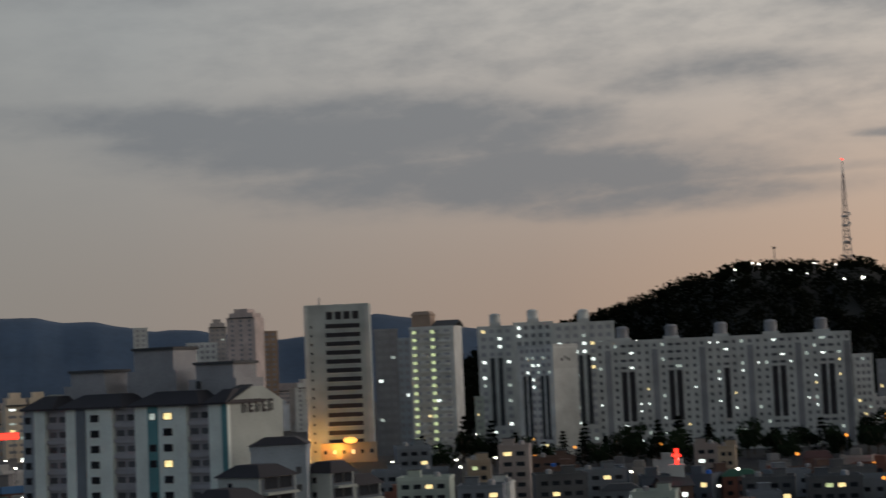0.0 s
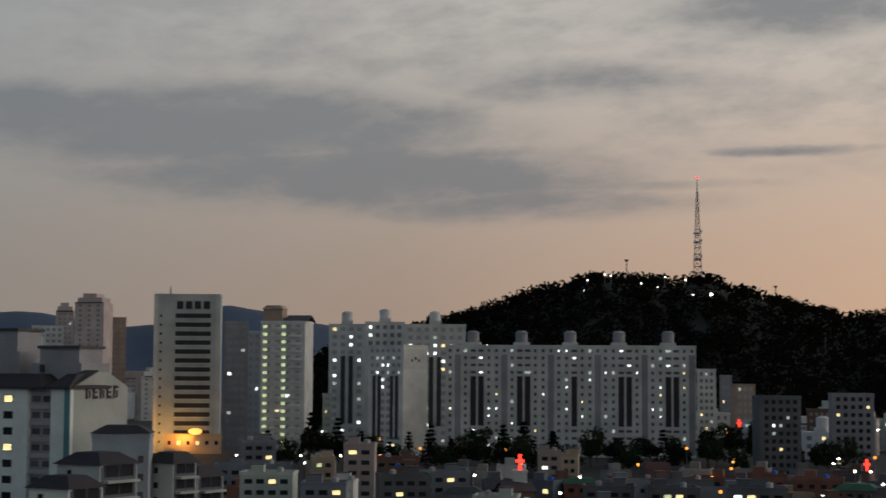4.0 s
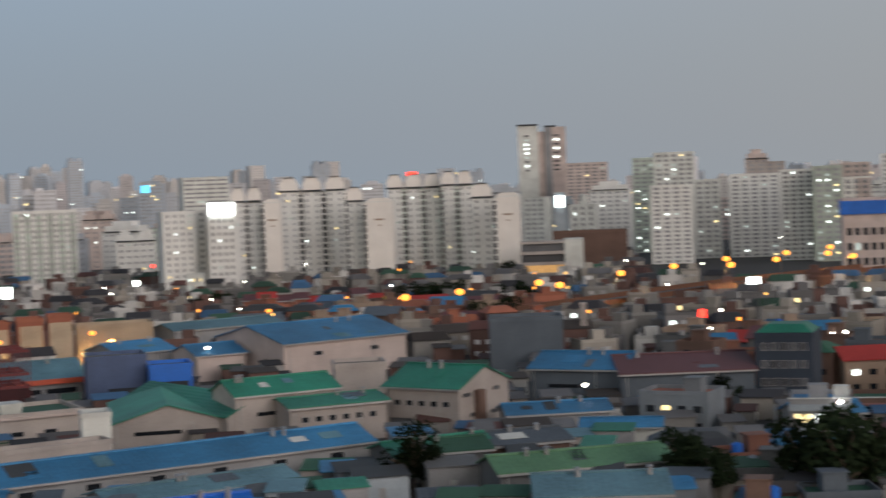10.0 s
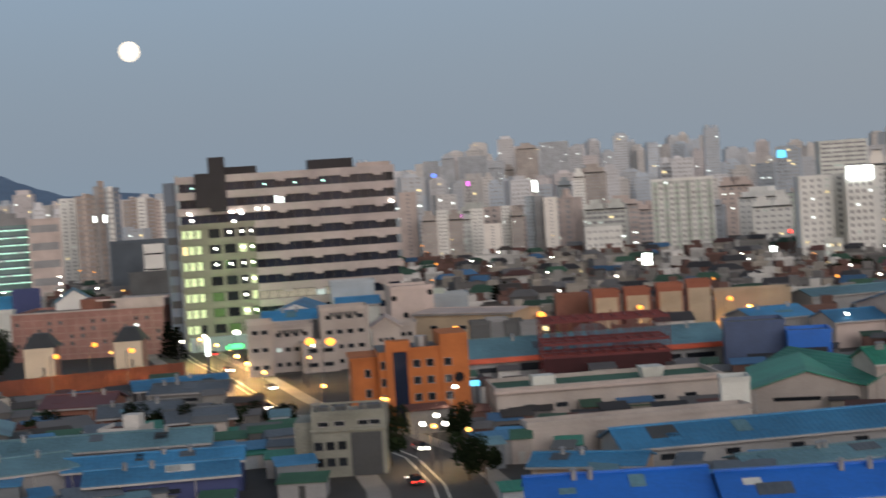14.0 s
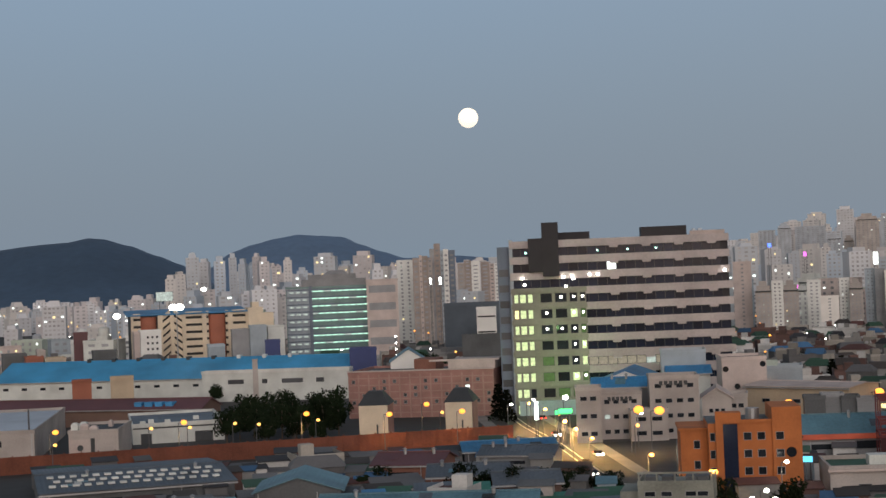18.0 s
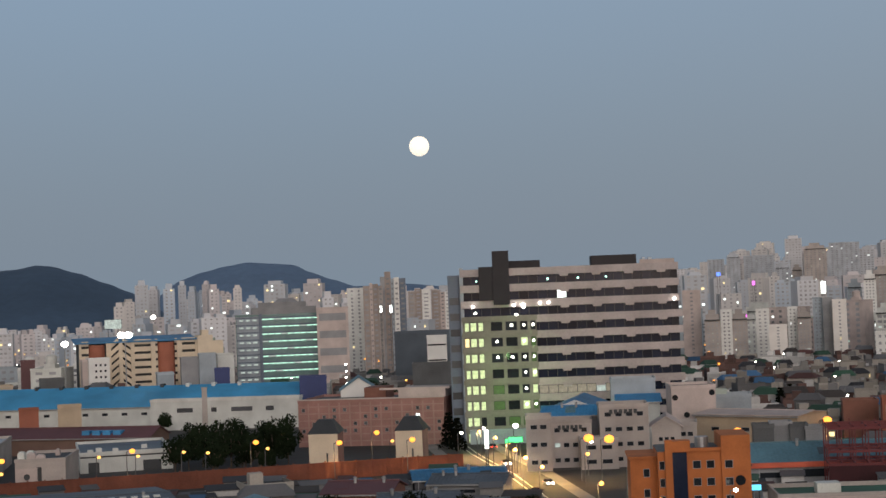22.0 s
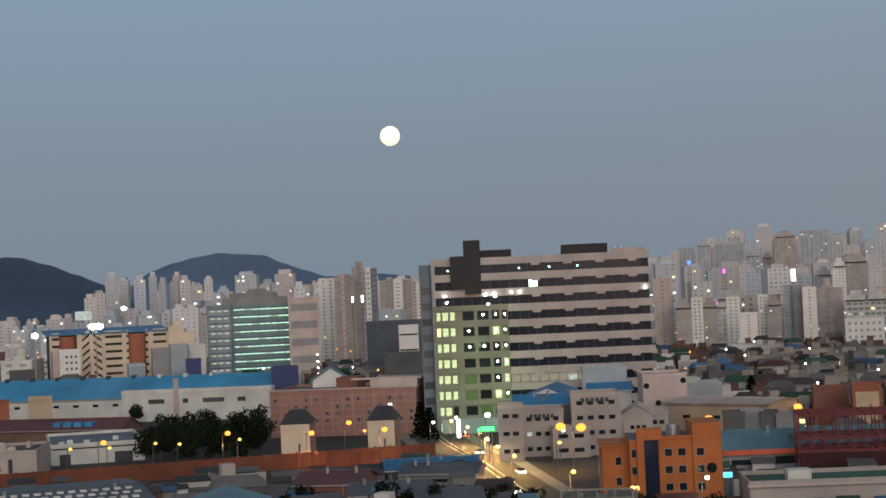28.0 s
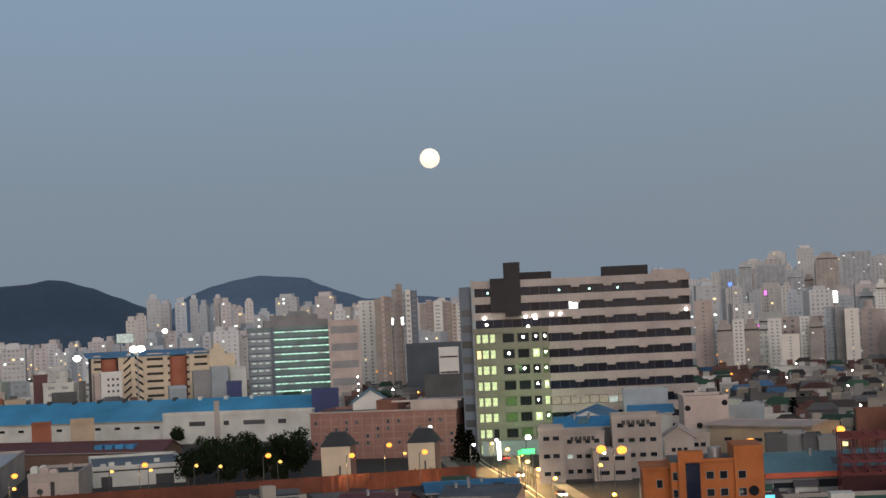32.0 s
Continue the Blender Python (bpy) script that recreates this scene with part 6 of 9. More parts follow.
def rail_wall(az, d, w, h, turn):
    t = thing("railway_wall", at(az, d, turn), "long rust-brown noise wall along the railway", "wall", kind="structure")
    n = int(w / 4.0)
    for k in range(n):
        u = -w / 2 + w * k / n
        part("panel", Shape().box(u + 0.15, u + w / n - 0.15, -0.12, 0.12, -1, h), RUST, t)
        part("post", Shape().box(u - 0.15, u + 0.15, -0.3, 0.3, -1, h + 0.3), RUST, t)
    return t


rail_wall(-104.70, 416, 134.0, 4.3, turn=7)
part_roof = shed(-108.70, 330, 37.5, 5.0, turn=5, depth=44, wall=CONCRETE, roof=GREYROOF, rise=1.2, label="low grey workshop hall with rows of white rooflights")
for r in range(3):
    for k in range(15):
        y_ = 5.0 + 5.4 * r
        z_ = 5.25 + 1.2 * y_ / 22
        part("rooflight", Shape().box(-17.0 + 2.3 * k + 1.1 * (r % 2), -15.7 + 2.3 * k + 1.1 * (r % 2), y_, y_ + 1.8, z_, z_ + 0.35), WHITE, part_roof, "white rooflight")
for k in range(34):
    TAKEN.extend([(*spot(-113.5 + 0.5 * k, q)[:2], 8.0) for q in (385, 398, 410)])
shed(-103.32, 302, 15.8, 6.0, turn=-5, depth=18, wall=CONCRETE, roof=PALEBLUE, rise=2.5, along="y", label="grey workshop with a teal sheet roof")
shed(-102.19, 259, 23.3, 5.5, turn=9, depth=14, wall=GREY, roof=PALEBLUE, rise=1.4, label="workshop row under faded grey-blue sheets")
shed(-97.08, 258, 27.1, 5.0, turn=-6, depth=9, wall=NAVY, roof=BLUEROOF, rise=1.2, label="dark open-fronted shed with a blue roof")
shed(-98.96, 277, 37.0, 5.5, turn=-8, depth=12, wall=GREY, roof=PALEBLUE, rise=1.6, label="workshop row under faded grey-blue sheets")
shed(-96.84, 244, 22.0, 5.0, turn=-2, depth=10, wall=NAVY, roof=BLUEROOF, rise=1.2, label="dark open-fronted shed with a blue roof")
shed(-95.91, 370, 20.7, 4.5, turn=6, depth=12, wall=DARKSTEEL, roof=BLUEROOF, rise=1.4, label="low shed with a blue roof by the road")
shed(-95.74, 359, 16.4, 4.5, turn=-13, depth=10, wall=GREY, roof=GREYROOF, rise=1.4, label="low shed with a grey roof")
shed(-99.56, 344, 14.5, 5.0, turn=-15, depth=14, wall=BRICK, roof=MAROON, rise=1.8, label="old brick shed with a rust-red roof")
shed(-97.43, 326, 15.6, 4.5, turn=-2, depth=12, wall=BRICK, roof=GREYROOF, rise=1.6, label="old brick shed with patched grey roof")
shed(-95.34, 311, 12.3, 4.5, turn=6, depth=10, wall=BROWN, roof=GREYROOF, rise=1.6, label="old brick shed with patched grey roof")
shed(-107.60, 289, 15.1, 5.0, turn=-10, depth=14, wall=CONCRETE, roof=GREYROOF, rise=1.4, label="weathered concrete workshop with grey roof")


def cream_workshop(az, d, w, h, depth, turn, lit_sign=False, windows=4, roof=None):
    t = block("office_annex", az, d, w, h, depth, turn, CREAM, "cream three-storey workshop office", "building", "cream workshops", roof=roof)
    n = max(2, int(h / 3.4))
    for r in range(n):
        for u in grid(w, windows, 0.8):
            window(t, u, 0, h / n * (r + 0.55), w / windows * 0.55, 1.2, GLASS if (r * 3 + int(u)) % 11 else ROOM_DIM)
    if lit_sign:
        for k in range(6):
            part("sign_mark", Shape().box(-w * 0.3 + k * w * 0.1, -w * 0.3 + k * w * 0.1 + w * 0.07, -0.2, 0, h - 1.6, h - 0.5), SLATE, t, "dark unreadable sign lettering")
    return t


# clustered workshops below the office
shed(-91.86, 452, 21.8, 11.6, 26, -6, SLABWALL, BLUEROOF, 4.2, "y", label="white gabled hall with a bright blue roof")
shed(-92.04, 438, 15.0, 12.6, turn=-3, depth=10, wall=GREY, roof=BLUEROOF, rise=2.0, label="low hall with a deep blue roof")
cream_workshop(-93.16, 418, 6.4, 13.3, 10, 0, False, 2)
cream_workshop(-92.06, 425, 10.8, 11.5, 10, 0, True, 4)
cream_workshop(-92.40, 431, 9.0, 6.6, 6, 2, False, 3)
cream_workshop(-91.10, 420, 9.6, 7.2, 6, 2, False, 2)
cream_workshop(-90.21, 424, 12.5, 15.2, 12, 3, True, 4)
shed(-88.78, 428, 7.5, 9.8, 14, 0, CREAM, PINKISH, 2.4, "y", windows=3, label="cream gabled workshop with small windows")
cream_workshop(-88.09, 430, 5.2, 9.6, 10, 0, False, 2)
shed(-86.10, 441, 30.4, 11.0, turn=-30, depth=16, wall=BEIGE, roof=PINKISH, rise=0.7, windows=3, label="long beige hall with a nearly flat cream roof")
shed(-89.69, 470, 11.9, 13.4, 12, 2, WHITE, BLUEROOF, 1.6, "x", label="small white hall with a blue roof")
block("workshop", -89.85, 485, 12.9, 18.4, 12, 2, BLUEGREY, "pale blue workshop under a faded red roof", "building", roof=TERRA)
part_r = block("round_workshop", -87.81, 455, 12.0, 17.6, 16, 6, PINKISH, "pale workshop with round dark vents", "building")
for u_, z_ in ((5.0, 0.86), (-2.0, 0.55), (-5.0, 0.8)):
    part("round_vent", Shape().tube(0, 0, 0, 0.12, 0.8, 0.8, 16), GLASS, part_r, "", pose(u_, -0.02, 19.0 * z_, 90, 0, 0))
block("workshop", -86.55, 478, 11.4, 13.4, 10, 2, BLUEGREY, "low blue-grey workshop with flat roof", "building")
block("workshop", -86.90, 480, 3.5, 14.6, 6, 2, SAGE, "small dull green tank house", "building")
for k, tok_ in enumerate(((-85.50, 392, 4.7, 11.7), (-84.91, 394, 4.9, 12.0), (-84.33, 393, 4.1, 11.5), (-83.80, 392, 4.3, 11.0))):
    block("stack_of_sacks", *tok_, 6, 4, GREY if k % 2 else CONCRETE, "covered grey stack in the works yard", "stack", "covered stacks")
def orange_office(az, d, w, h, turn):
    t = thing("orange_building", at(az, d, turn), "orange tiled four-storey office with a dark glass strip", "office building")
    claim(az, d, w, 14, turn)
    lo = h * 0.84
    part("wall", Shape().box(-w * 0.5, w * 0.20, 0, 14, -1, lo), ORANGE, t)
    part("stair_tower", Shape().box(w * 0.20, w * 0.52, -0.6, 12, -1, h), ORANGE, t)
    part("glass_strip", Shape().box(-w * 0.36, -w * 0.18, -0.5, 0, 0.5, lo * 0.99), NIGHTGLASS, t, "dark blue glass stair strip")
    part("pier", Shape().box(-w * 0.42, -w * 0.34, -0.7, 0, 0, lo + 2.2).box(-w * 0.40, -w * 0.14, -0.6, 3, lo, lo + 2.0), ORANGE, t)
    part("coping", Shape().box(-w * 0.14, w * 0.2, -0.3, 0.3, lo, lo + 0.6), ORANGE, t)
    part("roof", Shape().box(-w * 0.5, w * 0.2, 0.3, 14, lo, lo + 0.2), CONCRETE, t)
    part("roof_tank", Shape().tube(w * 0.02, 6, lo + 0.2, lo + 2.2, 1.3, 1.3, 14), STEEL, t)
    for r in range(4):
        z = lo * (0.17 + 0.22 * r)
        for u in (-0.07, 0.08, 0.28):
            window(t, w * u, -0.6 if u > 0.2 else 0, z, 1.5, 1.5)
        window(t, -w * 0.455, 0, z, 1.0, 1.6)
    part("round_window", Shape().tube(0, 0, 0, 0.12, 0.95, 0.95, 20), GLASS, t, "", pose(w * 0.40, -0.62, lo * 0.62, 90, 0, 0))
    part("side_wing", Shape().box(-w * 0.80, -w * 0.5, 3, 16, -1, lo * 0.90).box(-w * 0.82, -w * 0.48, 2.7, 16.3, lo * 0.90, lo * 0.90 + 0.5), ORANGE, t, "orange tiled side wing")
    for r in range(3):
        window(t, -w * 0.62, 3, lo * (0.2 + 0.26 * r), 1.2, 1.6)
    return t


orange_office(-87.58, 311, 16.7, 17.4, turn=5)


def long_hall(az, d, w, h, turn):
    t = shed(az, d, w, h, 20, turn, GREY, PALEBLUE, 3.5, label="long pale blue factory hall with a red fascia stripe")
    part("fascia", Shape().box(-w / 2 - 0.7, w / 2 + 0.7, -1.0, -0.86, h - 1.0, h + 0.2), glow_free_red, t, "orange-red fascia stripe")
    for u in grid(w, 7, 2):
        part("window_strip", Shape().box(u - w / 7 * 0.4, u + w / 7 * 0.4, -0.15, 0, h * 0.35, h * 0.58), GLASS, t)
    return t


glow_free_red = mat("orange_red_paint", (0.62, 0.12, 0.06), rough=0.5)
long_hall(-81.52, 382, 61.1, 5.0, 11)


def steel_frame(az, d, w, h, turn):
    t = thing("steel_frame", at(az, d, turn), "unfinished red-primed steel frame of columns and beams", "steel frame")
    claim(az, d, w, 14, turn)
    nx, ny = 11, 3
    for i in range(nx):
        x = -w / 2 + w * i / (nx - 1)
        for j in range(ny):
            y = 14 * j / (ny - 1)
            part("column", Shape().box(x - 0.14, x + 0.14, y - 0.14, y + 0.14, -1, h - (0.0, 0.7, 0.0, 1.4)[(i + j) % 4]), REDSTEEL, t)
    for z in (h * 0.40, h * 0.59, h * 0.93):
        for j in range(ny):
            y = 14 * j / (ny - 1)
            part("beam", Shape().box(-w / 2, w / 2, y - 0.12, y + 0.12, z - 0.3, z + 0.3), REDSTEEL, t)
        for i in range(nx):
            x = -w / 2 + w * i / (nx - 1)
            part("cross_beam", Shape().box(x - 0.07, x + 0.07, 0, 14, z - 0.12, z + 0.12), REDSTEEL, t)
    for i in (1, 5, 8):
        x = -w / 2 + w * i / (nx - 1)
        part("brace", Shape().slab([(x, -0.05, h * 0.40), (x + 0.2, -0.05, h * 0.40), (x + w / (nx - 1), -0.05, h * 0.59), (x + w / (nx - 1) - 0.2, -0.05, h * 0.59)], 0.1), REDSTEEL, t)
    part("safety_net", Shape().box(-w / 2, w / 2, -0.30, -0.22, 2.2, h * 0.38), NETTING, t, "dark red safety netting")
    return t


steel_frame(-81.18, 366, 28.2, 14.6, turn=6)
for k, tok_ in enumerate(((-81.09, 455, 7.4, 13.0), (-80.02, 455, 7.1, 13.2), (-78.89, 455, 7.1, 13.8), (-77.91, 455, 6.5, 14.4), (-82.26, 470, 9.5, 11.4))):
    st = block("storage_silo", *tok_, 9, 4, TERRA if k != 4 else BRICK, "rust-red block with a lit cream panel", "storage block", "red storage blocks")
    if k < 4:
        part("panel", Shape().box(-2.9, 3.1, -0.2, 0, 1.5, tok_[3] - 1.2), BEIGE, st, "cream wall panel")
block("workshop", -76.10, 470, 21.2, 10.2, 10, 4, BEIGE, "low beige building lit orange by street lamps", "building")


def ribbed_store(az, d, w, h, turn):
    t = block("factory_block", az, d, w, h, 16, turn, CREAM, "long cream factory block with a green flat roof", "factory", roof=DKGREEN)
    for u in grid(w, 6, 3):
        window(t, u, 0, h * 0.55, 2.4, 1.0)
    part("ledge", Shape().box(-w / 2 - 0.4, w / 2 + 0.4, -0.7, 0, h - 0.2, h + 0.3), PINKISH, t)
    part("roof_box", Shape().box(-w * 0.32, -w * 0.22, 5, 9, h, h + 2.0), WHITE, t)
    part("roof_box", Shape().taper(w * 0.18, w * 0.26, 5, 9, h, h + 2.2, -0.5), WHITE, t)
    return t


ribbed_store(-81.15, 306, 42.5, 6.5, 11)
block("factory_block", -80.17, 272, 38.0, 5.0, turn=16, depth=5, wall=CREAM, label="long cream yard wall building", category="factory")
shed(-73.80, 252, 63.4, 5.0, turn=22, depth=13, wall=GREY, roof=BLUEROOF, rise=2.0, windows=6, label="very long grey workshop row with a blue roof")
shed(-74.46, 301, 20.1, 5.0, turn=2, depth=34, wall=CREAM, roof=GREENROOF, rise=3.0, along="y", label="cream gabled hall with a green sheet roof")
shed(-71.36, 303, 13.3, 5.5, turn=32, depth=40, wall=CREAM, roof=GREENROOF, rise=3.0, along="y", label="cream gabled hall with a green sheet roof")
shed(-68.57, 298, 18.6, 7.0, turn=20, depth=12, wall=CREAM, roof=GREENROOF, rise=1.0, windows=6, label="cream factory wing with a low green roof")
tall_hall = shed(-65.69, 302, 16.5, 8.9, turn=-35, depth=17, wall=CREAM, roof=GREENROOF, rise=3.2, windows=5, label="tall cream factory hall with a green roof")
for v_, z_, w_ in ((2.6, 7.4, 2.6), (7.0, 7.5, 2.2), (12.6, 7.6, 2.0), (4.2, 3.6, 1.4), (12.0, 3.4, 3.0)):
    window(tall_hall, 8.25, v_, z_, w_, 0.7, SHADEGLASS, 90, SLATE)
for u_ in (-4.6, 2.2):
    window(tall_hall, u_, 0, 2.6, 5.0, 0.8, SHADEGLASS, 0, SLATE)
part("duct", Shape().box(8.3, 9.5, 5.0, 7.2, 0, 8.0), BROWN, tall_hall, "dark brown vertical duct on the gable")
shed(-70.33, 304, 20.4, 9.0, turn=23, depth=12, wall=CREAM, roof=GREENROOF, rise=2.2, label="cream hall with a green roof")
block("workshop", -67.77, 330, 10.3, 10.1, 10, 4, CREAM, "cream flat-roofed factory tank house", "building")
shed(-68.22, 411, 36.3, 9.0, turn=33, depth=34, wall=PINKISH, roof=BLUEROOF, rise=3.5, windows=2, label="large pinkish warehouse with a broad blue roof")
shed(-75.06, 423, 15.8, 7.0, turn=28, depth=18, wall=GREY, roof=BLUEROOF, rise=2.0, label="grey hall with a blue roof")
shed(-72.55, 411, 12.9, 6.5, turn=23, depth=16, wall=PINKISH, roof=BLUEROOF, rise=2.0, label="hall with a blue roof")
shed(-72.25, 479, 34.8, 8.0, turn=29, depth=14, wall=GREY, roof=PALEBLUE, rise=1.5, label="grey hall with a pale teal roof")
block("workshop", -76.10, 370, 13.2, 10.3, 12, 4, SHEETBLUE, "building site wrapped in deep blue sheeting", "building")
block("workshop", -74.28, 365, 9.3, 8.3, 10, 4, VIVID, "workshop clad in bright blue sheet", "building")
block("workshop", -76.86, 285, 4.9, 8.6, 6, 4, WHITE, "small white gatehouse with a blue roof", "gatehouse", roof=BLUEROOF)
block("warehouse", -61.95, 400, 17.8, 12.3, 14, 2, DARKBLUE, "windowless dark blue-grey warehouse box", "building")
shed(-60.31, 327, 19.3, 8.5, turn=-21, depth=16, wall=DARKBLUE, roof=BLUEROOF, rise=2.5, label="grey warehouse with a blue roof")
shed(-56.43, 322, 25.9, 8.0, turn=10, depth=20, wall=DARKBLUE, roof=MAROON, rise=2.5, label="dark blue-grey warehouse with a maroon roof")


NAVYWALL = mat("dark_navy_cladding", (0.035, 0.05, 0.075), size=4.0)


def dark_office(az, d, w, h, turn):
    t = block("dark_office", az, d, w, h, 14, turn, NAVYWALL, "dark glass-clad office block with a green roof edge", "office building", roof=GREENROOF)
    for r in range(4):
        for u in grid(w, 5, 0.8):
            window(t, u, 0, h / 4 * (r + 0.5), w / 5 * 0.6, h / 4 * 0.45, SHADEGLASS)
    part("roof_edge", Shape().taper(-w / 2, w / 2, 1, 12, h + 0.9, h + 2.4, 2.0), GREENROOF, t, "green roof edge")
    return t


dark_office(-53.18, 325, 11.1, 13.8, turn=-8)
shed(-60.00, 237, 26.3, 4.5, turn=20, depth=10, wall=CONCRETE, roof=MOSSROOF, rise=1.6, label="low shed with a moss green roof")
shed(-65.00, 254, 15.3, 4.5, turn=15, depth=10, wall=CONCRETE, roof=DKGREEN, rise=1.2, label="low shed with a dark green roof")
shed(-62.11, 260, 15.2, 4.5, turn=20, depth=12, wall=BROWN, roof=GREYROOF, rise=1.2, label="low shed with a weathered brown roof")
shed(-59.49, 209, 16.8, 5.5, turn=4, depth=14, wall=GREY, roof=PALEBLUE, rise=1.6, label="workshop with a faded teal roof")
shed(-60.90, 294, 18.5, 4.5, turn=11, depth=10, wall=GREY, roof=BLUEROOF, rise=1.2, label="low shed with a blue roof")
shed(-58.80, 278, 13.1, 4.0, turn=-3, depth=7, wall=WHITE, roof=BLUEROOF, rise=0.9, label="small shed with a bright blue roof")
shed(-51.63, 290, 11.7, 4.0, turn=22, depth=9, wall=GREY, roof=BLUEROOF, rise=1.4, label="low shed with a bright blue roof")
shed(-80.97, 187, 20.7, 8.0, turn=5, depth=14, wall=NAVY, roof=VIVID, rise=2.2, label="near hall covered in vivid blue sheeting")
shed(-74.35, 186, 19.4, 8.0, turn=11, depth=14, wall=NAVY, roof=VIVID, rise=2.2, label="near hall covered in vivid blue sheeting")
shed(-82.14, 233, 16.2, 4.5, turn=-13, depth=8, wall=TAN, roof=BLUEROOF, rise=1.0, label="low workshop with a blue roof")
shed(-73.23, 231, 28.1, 4.5, turn=25, depth=9, wall=GREY, roof=PALEBLUE, rise=1.0, label="low workshop with a faded blue roof")
shed(-64.87, 255, 17.3, 4.5, turn=27, depth=10, wall=CONCRETE, roof=GREENROOF, rise=1.4, label="low shed with a moss green roof")
block("workshop", -76.50, 262, 3.2, 4.1, 6, 4, PINKISH, "small pale workshop hut", "building")


SITEGREY = mat("weathered_grey_green_concrete", (0.27, 0.28, 0.245), size=3.0, grime=0.45)


def site_office(az, d, w, h, turn):
    t = thing("open_building", at(az, d, turn), "grey-green three-storey building with an open roof terrace and dark panels", "building")
    claim(az, d, w, 12, turn)
    part("wall", Shape().box(-w / 2, w / 2, 0, 12, -1, h), SITEGREY, t)
    part("dark_panel", Shape().box(w * 0.02, w * 0.44, -0.2, 0, 0, h * 0.72), SLATE, t)
    part("ledge", Shape().box(-w / 2 - 0.2, w / 2 + 0.2, -0.5, 0, h * 0.76, h * 0.80), SITEGREY, t)
    part("parapet", Shape().box(-w / 2, w / 2, -0.2, 0.2, h, h + 0.9).box(-w / 2, -w / 2 + 0.3, 0.2, 12, h, h + 0.9).box(w / 2 - 0.3, w / 2, 0.2, 12, h, h + 0.9), SITEGREY, t)
    for u in (-0.34, -0.12, 0.2, 0.36):
        part("roof_vent", Shape().box(w * u - 0.9, w * u + 0.9, 3, 6, h, h + 1.2), CONCRETE, t)
        window(t, w * u, 0, h * 0.88, w * 0.15, h * 0.09)
    part("stair_wall", Shape().box(-w * 0.5 - 3, -w * 0.5, 2, 12, -1, h * 0.9), SITEGREY, t)
    for r in range(2):
        for u in (-0.42, -0.26, -0.10):
            window(t, w * u, 0, h * (0.25 + 0.27 * r), w * 0.12, h * 0.14, GLASS, 0, SLATE)
    for k in range(5):
        part("terrace_post", Shape().box(-w * 0.48 + w * 0.24 * k - 0.12, -w * 0.48 + w * 0.24 * k + 0.12, -0.25, 0, h + 0.9, h + 2.0), SITEGREY, t)
    part("terrace_beam", Shape().box(-w * 0.5, w * 0.5, -0.25, 0, h + 2.0, h + 2.3), SITEGREY, t)
    return t


site_office(-90.31, 262, 11.8, 9.7, turn=-4)
# low terraced buildings with coated roofs, north-west
OLIVE = mat("mustard_render", (0.27, 0.225, 0.105), size=4.0, grime=0.35)
TAKEN.extend([(*spot(-41.8 + 0.9 * k, 282)[:2], 7.0) for k in range(7)])
def strip_building(az, d, w, h, turn, wall, band, roof, n, depth=12.0):
    t = block("low_building", az, d, w, h, depth, turn, wall, "low building with window strips and a coated roof terrace", "building", "low buildings", roof=roof)
    for r in range(n):
        z = h / n * r
        part("floor_band", Shape().box(-w / 2 - 0.2, w / 2 + 0.2, -0.5, 0, z + h / n * 0.72, z + h / n * 1.0), band, t, "dusty painted floor band")
        for u in grid(w, max(3, int(w / 4.0)), 0.8):
            q = (int(u * 7) + r * 5) % 13
            window(t, u, 0, z + h / n * 0.4, 3.0, h / n * 0.42, ROOM_Y if q == 0 else ROOM_W if q == 5 else GLASS)
    part("coping", Shape().box(-w / 2 - 0.3, w / 2 + 0.3, -0.35, 0.3, h + 0.9, h + 1.05), WHITE, t, "white coping line")
    part("roof_hut", Shape().box(-w * 0.2, -w * 0.2 + 3.2, depth * 0.4, depth * 0.4 + 3, h + 0.12, h + 2.6), wall, t)
    part("roof_hut", Shape().box(w * 0.22, w * 0.22 + 2.6, depth * 0.5, depth * 0.5 + 2.4, h + 0.12, h + 2.2), WHITE, t)
    return t


strip_building(-39.34, 300, 31.5, 6.4, turn=3, wall=OLIVE, band=OLIVE, roof=DKGREEN, n=2)
strip_building(-48.42, 300, 26.7, 4.4, turn=2, wall=BROWN, band=PINKBAND, roof=DKGREEN, n=3)
strip_building(-43.63, 290, 18.8, 2.8, turn=1, wall=BROWN, band=PINKBAND, roof=DKGREEN, n=2)
strip_building(-47.86, 380, 26.8, 6.4, turn=0, wall=BLUEGREY, band=WHITE, roof=CONCRETE, n=2)
strip_building(-52.03, 275, 9.6, 7.6, turn=-1, wall=GREY, band=BLUEGREY, roof=BLUEROOF, n=2)
strip_building(-36.48, 250, 17.1, 5.4, turn=4, wall=CONCRETE, band=DKGREEN, roof=DKGREEN, n=2)
strip_building(-32.49, 258, 16.6, 3.7, turn=2, wall=CONCRETE, band=DKGREEN, roof=DKGREEN, n=2)
strip_building(-26.80, 285, 8.8, 7.1, turn=-4, wall=BEIGE, band=DKGREEN, roof=DKGREEN, n=4)
for tok_ in ((-37.71, 256, 4.4, 6.6), (-36.49, 256, 5.4, 6.2), (-34.36, 262, 5.7, 6.5), (-33.06, 262, 6.2, 5.2)):
    block("stair_house", *tok_, 4, 0, WHITE, "small white stair house on a green roof", "building", "stair houses")
